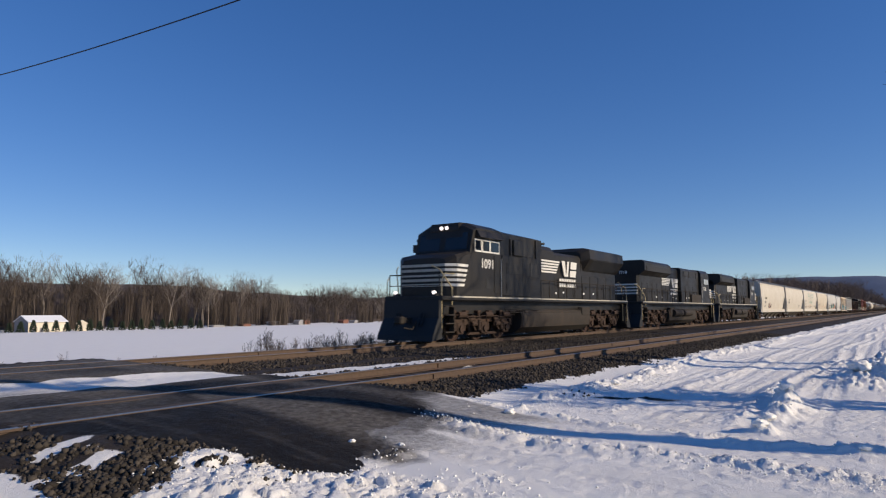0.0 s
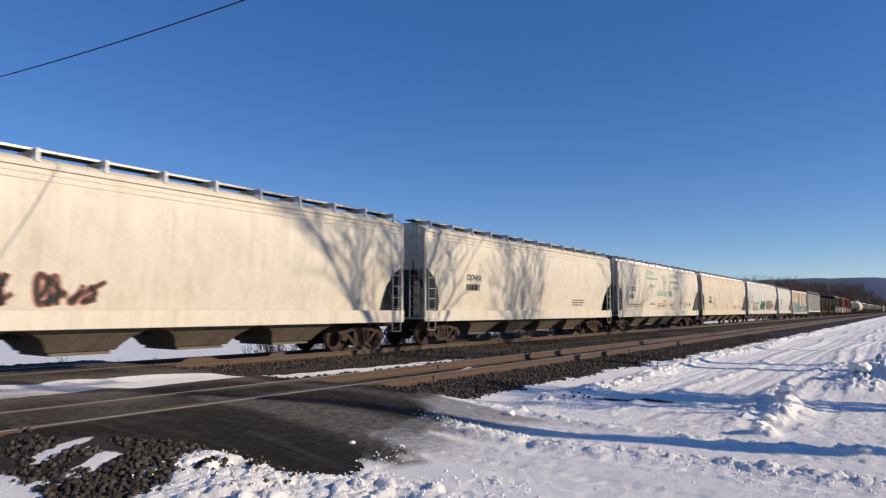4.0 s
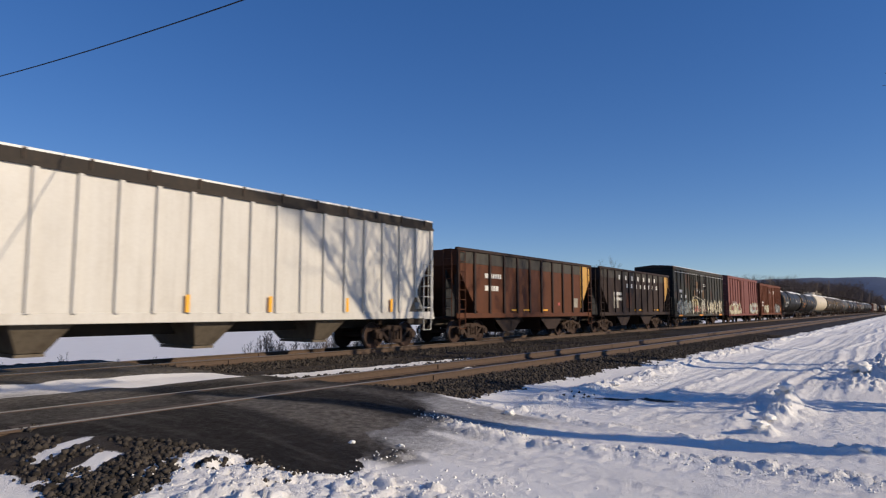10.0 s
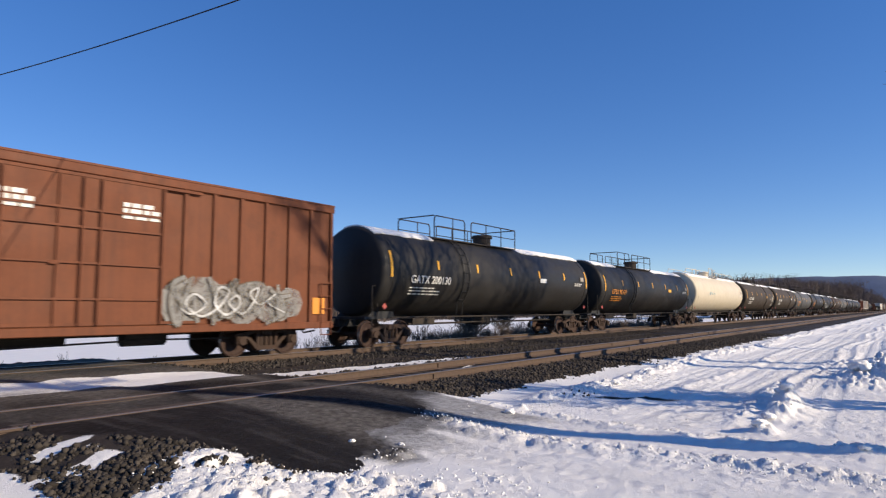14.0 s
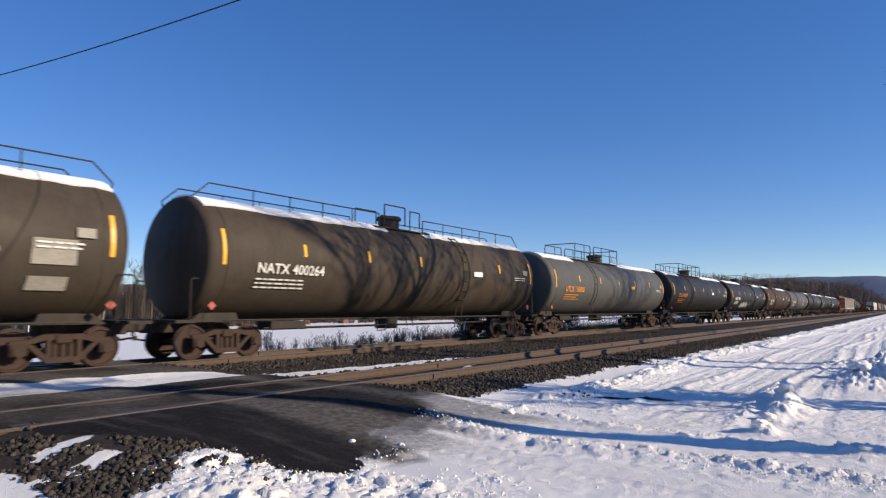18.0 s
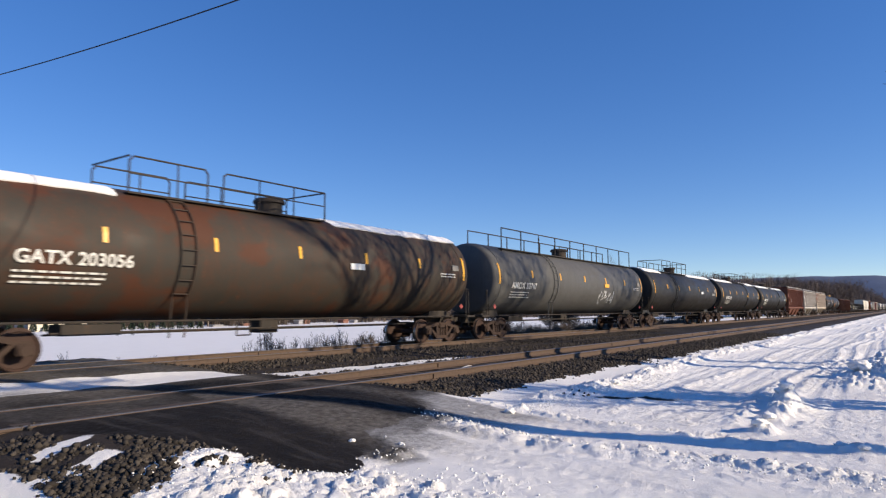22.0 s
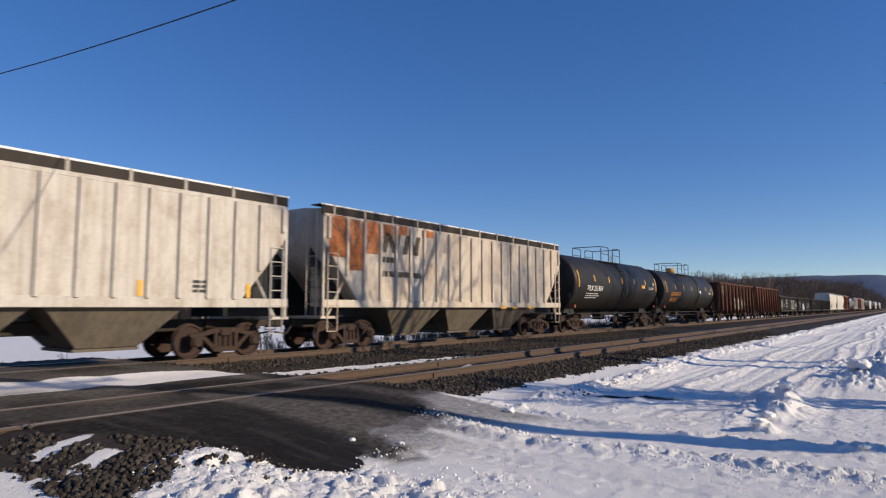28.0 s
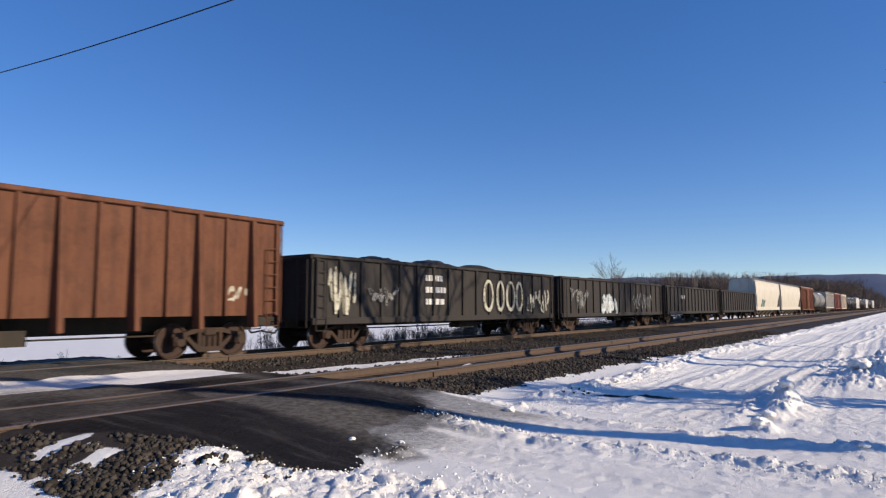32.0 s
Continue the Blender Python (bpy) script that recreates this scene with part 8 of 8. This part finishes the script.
for i in range(7):
    plate(c, -3.6 + 1.15 * i, -3.36 + 1.15 * i, 3.30, 3.58, -1.52, P_LETTER, "letter_block", 0.006)
for i in range(8):
    plate(c, -2.2 + 0.85 * i, -1.98 + 0.85 * i, 2.80, 3.07, -1.505, P_LETTER, "letter_block", 0.006)
plate(c, -4.5, -3.7, 1.5, 2.5, -1.503, P_PEACH, "patch_panel", 0.006)
plate(c, -2.3, -1.4, 1.5, 2.5, -1.503, P_BROWN, "patch_panel", 0.006)
bars(c, -4.4, 2.3, 1.5, 2, -1.51, P_LETTER, 0.18, 0.15, 15)
reflectors(c, (-0.6, 0.3, 3.2, 4.0), 1.32, 1.42, -1.505, P_REFL, 0.4)

# boxcars
c = boxcar(270.45, 286.8, 4.90, 0.95, P_GREEN, "faded olive double-door boxcar with pale graffiti along its foot", 17, (-3.4, 1.5), roof_mat=P_DKBROWN, end_mat=P_SOOTSHADE)
for z_ in (1.5, 2.3, 3.1, 3.9):
    plate(c, -3.35, 1.45, z_, z_ + 0.06, -1.59, P_GREEN, "door_rib", 0.03)
for q in (-2.8, -2.2, -1.25, -0.85, -0.6, 0.75, 1.2):
    part("locking_bar", cached("olive_rod", lambda: Shape().rod((0, 0, 1.05), (0, 0, 4.4), 0.035, 6).chamfer(-0.09, 0.09, -0.05, 0.03, 2.0, 2.12, 0.012).chamfer(-0.09, 0.09, -0.05, 0.03, 3.3, 3.42, 0.012).mesh("locking_bar", P_SOOTSHADE)), c, pose(q, -1.62, 0))
plate(c, -8.0, 7.9, 4.36, 4.40, -1.57, P_STEEL, "door_rail", 0.05, "pale worn rail along the door track")
for q, z_, w_, h_ in ((-1.95, 3.05, 0.75, 0.75), (-2.75, 2.45, 0.5, 0.6), (0.1, 2.4, 0.55, 0.7)):
    plate(c, q, q + w_, z_, z_ + h_, -1.585, P_OCHRE, "patch_panel", 0.004)
haze(c, -7.3, -3.5, 1.0, 2.2, -1.545, SPRAY["grey"], 40, 10)
graffiti(c, -7.4, -3.6, 1.0, 2.15, -1.56, SPRAY["grey"], SPRAY["navy"], SPRAY["sky"], 5, 41, None, 0.14)
haze(c, -3.3, 1.2, 1.0, 2.2, -1.592, SPRAY["brown"], 45, 12)
haze(c, -3.2, -1.9, 1.5, 2.5, -1.598, SPRAY["yellow"], 46, 4)
haze(c, -2.6, 0.9, 1.2, 1.8, -1.604, SPRAY["pink"], 47, 7)
graffiti(c, -3.3, 1.0, 1.05, 2.25, -1.61, SPRAY["pale"], SPRAY["brown"], None, 6, 42, None, 0.13)
g = Shape()
stroke(g, curve_pts([(-3.3, 2.3), (-2.4, 2.55), (-1.5, 2.4), (-0.6, 2.3), (0.2, 2.15), (0.5, 2.3), (0.9, 2.1)]), 0.07, -1.635)
part("graffiti_tag", g.mesh("graffiti_tag", SPRAY["pale"]), c)
haze(c, 1.8, 7.2, 1.0, 2.2, -1.545, SPRAY["brown"], 48, 14)
graffiti(c, 1.8, 7.3, 1.0, 2.25, -1.56, SPRAY["pale"], SPRAY["brown"], SPRAY["yellow"], 8, 43, None, 0.15)
for q, z, w in ((-6.9, 2.75, 0.9), (-6.6, 2.35, 0.45), (-5.4, 2.35, 0.5), (-1.8, 2.95, 0.35), (-1.0, 2.8, 0.25), (-0.2, 2.9, 0.3)):
    plate(c, q, q + w * 0.8, z, z + 0.24, -1.60, SPRAY["white"], "white_patch", 0.008)
for q in (-6.6, -0.4, 6.6):
    plate(c, q - 0.5, q + 0.6, 0.86, 0.98, -1.552, P_ORANGE, "sill_marker", 0.006)
bars(c, 0.4, 3.55, 0.7, 2, -1.60, P_TIN, 0.09, 0.05, 44)
c = boxcar(288.95, 304.4, 4.98, 0.86, P_RED, "faded maroon boxcar with cream graffiti along its foot", 14, (-1.75, 1.55), snow=False)
door_lines(c, -1.6, 1.4, 1.2, 4.2, -1.56, P_RED)
lettering(c, "536 176", -6.05, 1.86, 0.52, -1.585, P_LETTER, space=1.1)
haze(c, -7.5, -1.9, 0.92, 1.75, -1.55, SPRAY["pale"], 50)
script(c, -7.3, 1.0, 5.2, 0.95, -1.57, SPRAY["pale"], SPRAY["yellow"], 0.2)
graffiti(c, -7.4, -1.9, 0.95, 2.05, -1.56, SPRAY["pale"], SPRAY["yellow"], None, 7, 51, None, 0.16)
haze(c, 3.0, 7.4, 0.92, 2.2, -1.55, SPRAY["pale"], 53, 12)
script(c, 3.1, 1.05, 4.1, 1.0, -1.57, SPRAY["white"], SPRAY["sky"], 0.18)
graffiti(c, 3.2, 7.3, 0.95, 2.25, -1.56, SPRAY["yellow"], SPRAY["brown"], None, 5, 52, None, 0.12)
for q in (-6.7, -3.4, 4.2, 6.0):
    plate(c, q, q + 0.9, 1.35, 1.75, -1.60, P_RED, "panel_cover", 0.01)
c = boxcar(306.2, 321.75, 4.76, 0.86, P_RUSTRED, "orange-brown double-door boxcar with pale graffiti", 19, (-2.4, 1.9), snow=False)
graffiti(c, -5.6, -2.4, 0.95, 2.0, -1.56, SPRAY["pale"], SPRAY["yellow"], SPRAY["white"], 4, 61, None, 0.22)
graffiti(c, 2.2, 6.0, 0.95, 2.15, -1.60, SPRAY["grey"], SPRAY["brown"], None, 4, 62, None, 0.14)
haze(c, 2.1, 6.2, 0.95, 2.2, -1.552, SPRAY["grey"], 65, 10)
script(c, 2.4, 1.1, 3.4, 0.85, -1.62, SPRAY["white"], SPRAY["brown"], 0.07)
for z_ in (1.55, 2.35, 3.15, 3.55):
    plate(c, -2.35, 1.85, z_, z_ + 0.05, -1.60, P_RUSTRED, "door_rib", 0.02)
for q in (-1.9, 0.9):
    bars(c, q, 3.75, 0.9, 3, -1.585, P_LETTER, 0.10, 0.04, 63)
bars(c, -6.6, 2.2, 0.9, 2, -1.51, P_LETTER, 0.2, 0.15, 64)
for q in (-1.6, 0.0, 0.4, 1.9):
    part("locking_bar", cached("lockrod", lambda: Shape().rod((0, 0, 1.0), (0, 0, 4.3), 0.035, 6).mesh("locking_bar", P_RUSTRED)), c, pose(q, -1.62, 0))
plate(c, 6.9, 7.4, 1.2, 1.7, -1.51, P_ORANGE, "painted_square", 0.006)

# thirteen long tank cars
T = (("GATX 200130", 321.75, 341.87, 1.58, 2.78, P_TANKBLK, "black tank car with yellow reflectors and a snowy top", "mid", P_LETTER),
     ("UTLX 952439", 341.87, 362.39, 1.56, 2.74, P_TANKBLK, "black tank car with orange marks and a snowy top", "mid", P_ORANGE),
     ("", 362.39, 383.03, 1.66, 2.84, P_TANKWHT, "cream pressure tank car with a snowy top", "side", P_LETTER),
     ("NATX 33538", 383.03, 403.11, 1.64, 2.84, P_TANKBRN, "dirty brown-black tank car with a snowy top", "side", P_LETTER),
     ("NATX 400264", 403.11, 423.02, 1.64, 2.84, P_TANKBRN, "brown-grimed tank car with white marks and a snowy top", "side", P_LETTER),
     ("UTLX 150006", 423.02, 443.59, 1.58, 2.76, P_TANKGRY, "grey tank car with orange marks and a snowy top", "mid", P_ORANGE),
     ("UTLX 952827", 443.59, 463.88, 1.58, 2.78, P_TANKBLK, "black tank car with orange marks and a snowy top", "mid", P_ORANGE),
     ("PLMX 137534", 463.88, 484.94, 1.58, 2.78, P_TANKBLK, "black tank car with a silver graffiti piece", "mid", P_LETTER),
     ("GATX 203056", 484.94, 505.20, 1.58, 2.78, P_TANKRST, "rust-bleeding olive tank car with white marks", "mid", P_LETTER),
     ("AMOX 33747", 505.20, 526.70, 1.56, 2.76, P_TANKGRY, "grey tank car with a full-length top railing", "long", P_LETTER),
     ("", 526.70, 547.50, 1.58, 2.76, P_TANKBLK, "black tank car with yellow reflectors", "mid", P_LETTER),
     ("GATX 201381", 547.50, 568.55, 1.58, 2.76, P_TANKBLK, "black tank car with white marks and a snowy top", "mid", P_LETTER),
     ("AMOX 33827", 568.55, 590.05, 1.54, 2.74, P_TANKBLK, "black tank car with long low side rails", "side", P_LETTER))
tanks = []
for i, (mark, a, e, r, axis, mat, label, rail, ink) in enumerate(T):
    tanks.append(tank_car(a + (2.0 if i == 0 else 1.55), e, r + 0.085, axis - 0.045, mat, label, True, rail, mark, ink, seed=70 + i, ladder_at=3.0 if rail == "side" else 2.5 if i in (7, 11) else -3.7, strips=P_REFL, flip=i in (7, 11)))
haze(tanks[7], -4.7, -1.0, 1.5, 2.1, -1.595, SPRAY["grey"], 80, 9)
script(tanks[7], -4.6, 1.55, 3.5, 0.5, -1.60, SPRAY["white"], SPRAY["grey"], 0.10)
graffiti(tanks[7], -4.6, -1.0, 1.55, 2.1, -1.60, SPRAY["white"], SPRAY["grey"], None, 5, 81, None, 0.08)
scrawl(tanks[7], -0.8, 0.8, 1.7, 2.1, -1.60, SPRAY["grey"], 82, 0.05, 4)
scrawl(tanks[9], 2.2, 4.6, 1.6, 2.5, -1.58, SPRAY["white"], 83, 0.08, 6)
scrawl(tanks[2], -5.2, -3.0, 2.6, 2.95, -1.69, SPRAY["sky"], 84, 0.06, 5)
for q, z, w, hh in ((6.9, 2.3, 0.9, 0.55), (6.9, 1.75, 0.8, 0.3), (5.6, 2.5, 0.7, 0.12)):
    plate(tanks[3], q, q + w, z, z + hh, -1.66, P_PEACH, "stencil_panel")
plate(tanks[12], 7.2, 7.9, 2.5, 2.62, -1.56, P_TIN, "white_patch")

# three ribbed hoppers
c = covered_hopper(592.05, 608.95, 4.62, P_HOPRED, 3, False, "brick red ribbed covered hopper car", 21, P_HOPRED, slope=1.4, floor=1.60)
bars(c, -5.6, 2.7, 1.0, 2, -1.505, P_LETTER, 0.2, 0.15, 91)
c = covered_hopper(610.4, 627.2, 4.62, P_HOPGRY, 3, False, "dingy white ribbed covered hopper car with grime", 21, P_BAY, slope=1.4, floor=1.60)
for q, z in ((-4.6, 2.9), (-3.6, 2.9), (-4.6, 2.35), (-3.6, 2.35), (-2.6, 2.35)):
    plate(c, q, q + 0.85, z - 0.1, z + 0.38, -1.497, P_PEWTER2, "painted_out_square", 0.006)
bars(c, -4.5, 2.55, 2.4, 2, -1.51, P_PEACH, 0.22, 0.3, 92)
reflectors(c, (-3.1, 0.4, 3.9, 7.0), 1.64, 2.02, -1.505, P_REFL, 0.12)
bars(c, 5.3, 2.0, 0.5, 3, -1.51, P_INK, 0.07, 0.05, 95)
c = covered_hopper(628.6, 645.5, 4.62, P_HOPTAN, 3, False, "rust-washed cream ribbed covered hopper car", 21, P_BAY, slope=1.4, floor=1.60)
rust_wash = spray("rust", (0.55, 0.17, 0.04))
for k, (q, z0_, z1_) in enumerate(((-8.2, 3.0, 4.34), (-7.4, 2.6, 4.3), (-6.6, 3.2, 4.34), (-5.8, 3.75, 4.3), (-5.0, 4.0, 4.34), (-3.4, 4.05, 4.3))):
    plate(c, q, q + 0.74, z0_, z1_, -1.497, rust_wash, "rust_patch", 0.004 + 0.001 * k)
g = Shape()
for k in range(2):
    a = -5.7 + 1.15 * k
    g.prism([(a, 3.3), (a + 0.25, 3.3), (a + 0.45, 4.0), (a + 0.2, 4.0)], -1.512, -1.505).prism([(a + 0.25, 4.0), (a + 0.5, 4.0), (a + 0.85, 3.3), (a + 0.6, 3.3)], -1.513, -1.505).prism([(a + 0.65, 3.3), (a + 0.9, 3.3), (a + 1.05, 4.0), (a + 0.8, 4.0)], -1.512, -1.505)
part("faded_emblem", g.mesh("faded_emblem", SPRAY["brown"]), c)
bars(c, -5.7, 2.95, 0.8, 1, -1.505, SPRAY["brown"], 0.2, 0.1, 93)
bars(c, -5.7, 2.45, 2.4, 1, -1.505, SPRAY["brown"], 0.2, 0.1, 94)
reflectors(c, (2.6, 3.6, 5.2), 1.32, 1.42, -1.505, P_REFL, 0.5)

# two short tank cars, two tall gondolas, four low black ones
tank_car(646.9, 661.44, 1.66, 2.77, P_TANKBLK, "short black tank car with white marks", False, "mini", "TILX 251934", P_LETTER, seed=101, ladder_at=0.3, dome=False)
u = tank_car(662.9, 677.97, 1.60, 2.71, P_TANKBLK, "short black tank car with a yellow dome", False, "mini", "UTLX 647729", P_ORANGE, seed=102, ladder_at=2.0, dome=False)
part("manway_dome", Shape().turned([(0, 4.72), (0.34, 4.70), (0.38, 4.62), (0.38, 4.3), (0.30, 4.2)], 16, "z").mesh("manway_dome", P_YELLOW, 40), u, pose(-0.5, 0, 0), "yellow dome")
c = gondola(680.45, 696.7, 3.76, 1.12, P_GON, "tall rusty gondola car with cream graffiti", 20, None, "gondola_car", True)
haze(c, -1.7, 2.9, 1.15, 2.3, -1.508, SPRAY["pale"], 110, 10)
graffiti(c, -1.7, 3.0, 1.15, 2.45, -1.52, SPRAY["pale"], SPRAY["sky"], SPRAY["yellow"], 6, 111, None, 0.13)
scrawl(c, -3.0, -2.1, 1.6, 2.3, -1.52, SPRAY["white"], 117, 0.06, 6)
scrawl(c, 3.5, 4.5, 1.6, 2.1, -1.52, SPRAY["pale"], 118, 0.08, 5)
script(c, -1.6, 1.25, 4.4, 1.0, -1.53, SPRAY["pale"], SPRAY["yellow"], 0.12)
script(c, -1.4, 1.2, 4.0, 0.8, -1.54, SPRAY["sky"], SPRAY["pale"], 0.08)
graffiti(c, 7.0, 7.7, 1.8, 3.0, -1.515, SPRAY["pale"], SPRAY["yellow"], None, 1, 112, None, 0.14)
scrawl(c, -7.6, -6.0, 2.2, 3.5, -1.515, SPRAY["pale"], 113, 0.07, 5)
scrawl(c, -4.8, -3.6, 1.5, 2.4, -1.515, SPRAY["white"], 114, 0.07, 4)
c = gondola(698.4, 714.7, 3.80, 1.12, P_GON2, "tall orange-rusted gondola car with a brighter end", 20, None, "gondola_car", True)
plate(c, -8.05, -6.4, 1.15, 3.72, -1.503, P_RUSTRED, "end_panel", 0.006, "bright orange-brown end panel")
scrawl(c, 6.3, 7.2, 1.5, 1.95, -1.52, SPRAY["pale"], 115, 0.07, 4)
bars(c, -3.2, 2.6, 1.2, 2, -1.51, P_PEACH, 0.2, 0.15, 116)
BL = "black loaded gondola car with white graffiti"
c = gondola(715.95, 732.4, 2.92, 0.92, P_GONBLK, BL, 17, 0.42)
scrawl(c, -7.6, -6.4, 1.1, 2.7, -1.58, SPRAY["pale"], 121, 0.09, 7)
scrawl(c, -5.8, -4.2, 1.4, 2.0, -1.58, SPRAY["grey"], 122, 0.12, 6)
for i in range(3):
    bars(c, -2.5, 2.35 - 0.45 * i, 1.3, 1, -1.515, P_LETTER, 0.22, 0.1, 123 + i)
g = Shape()
for k, q in enumerate((1.9, 2.9, 3.8, 4.6)):
    stroke(g, curve_pts([(q + 0.35 * math.cos(2 * math.pi * j / 10 + 0.6) * (0.8 if k % 2 else 1), 1.85 + 0.62 * math.sin(2 * math.pi * j / 10 + 0.6)) for j in range(11)]), 0.17, -1.585)
part("graffiti_fill", g.mesh("graffiti_fill", SPRAY["pale"]), c)
scrawl(c, 5.3, 7.6, 1.1, 2.2, -1.58, SPRAY["pale"], 126, 0.10, 8)
c = gondola(733.35, 750.15, 2.92, 0.92, P_GONBLK, BL, 17, 0.30)
graffiti(c, -3.0, -0.6, 1.0, 2.0, -1.58, SPRAY["white"], SPRAY["sky"], None, 5, 131, None, 0.2)
scrawl(c, -7.4, -5.0, 1.2, 2.4, -1.58, SPRAY["grey"], 132, 0.10, 8)
scrawl(c, 2.0, 6.0, 1.2, 2.3, -1.58, SPRAY["grey"], 133, 0.10, 9)
c = gondola(751.3, 767.6, 2.92, 0.92, P_GONBLK, "black empty gondola car with side stakes", 17, None)
scrawl(c, -4.4, -3.4, 1.9, 2.3, -1.58, SPRAY["white"], 134, 0.10, 3)
gondola(768.8, 785.1, 2.92, 0.92, P_GONBLK, "black empty gondola car with side stakes", 17, None)
c = covered_hopper(786.5, 803.65, 4.76, P_CREAM, 4, True, "cream covered hopper car with a green tag")
graffiti(c, -4.5, -2.2, 1.4, 2.3, -1.57, SPRAY["navy"], SPRAY["teal"], None, 3, 141, None, 0.26)
covered_hopper(805.0, 824.7, 4.76, P_CREAM, 4, True, "cream covered hopper car in clean paint")
boxcar(826.3, 843.4, 4.90, 0.9, P_RUSTRED, "orange-brown boxcar at the far end", 15, (-1.6, 1.6))
# the tail of the train, only ever seen far off
tank_car(846.0, 864.0, 1.58, 2.76, P_TANKLGT, "light grey tank car far down the train", True, "mid", "", None, seed=151)
covered_hopper(866.0, 884.0, 4.62, P_HOPGRY, 3, False, "dingy white ribbed covered hopper car far off", 16, P_BAY)
boxcar(886.0, 903.0, 4.80, 0.9, P_RED, "faded maroon boxcar far down the train", 13, (-1.5, 1.5))
boxcar(905.0, 922.0, 4.80, 0.9, P_HOPTAN, "rust-washed cream boxcar far down the train", 13, (-1.5, 1.5))
tail = 924.0
for i in range(9):
    if i % 3 == 2:
        covered_hopper(tail, tail + 18.2, 4.62, P_GREYW, 3, True, "pale grey covered hopper car at the train's tail")
    else:
        tank_car(tail + 0.8, tail + 18.2, 1.58, 2.76, P_TANKBLK, "black tank car at the train's tail", True, "mid", "", None, seed=160 + i)
    tail += 19.6

for car_, x_ in CARS:
    kind_ = car_.name.split(".")[0]
    if kind_ == "covered_hopper_car" and car_["side"] == "round":
        cling(car_, hopper_side(car_["top"]))
    elif kind_ == "tank_car":
        cling(car_, tank_side(car_["radius"], car_["axis"]), ("reflector",))

SPEED = 21.95      # metres a second, steady


def motions():
    times = (0, 4, 8, 12, 16, 20, 24, 28, 32)
    for ob, x in CARS:
        walk(ob, [(t, pose(x - SPEED * t, FAR_Y, 0)) for t in times])
    # wheels roll; those at the same place on their trucks share one set of keys
    rolled = {}
    for w, q, r in SPIN_SETS:
        k = (q, r)
        if k not in rolled:
            turn = min(88.0, math.degrees(SPEED / FPS / r))
            walk(w, [(n / FPS, pose(q, 0, r, 0, -((n * turn) % 360), 0)) for n in range(0, 32 * FPS + 1)])
            rolled[k] = w.animation_data
        else:
            w.animation_data_create()
            w.animation_data.action = rolled[k].action
            w.animation_data.action_slot = rolled[k].action_slot
            w.rotation_mode = "QUATERNION"


motions()
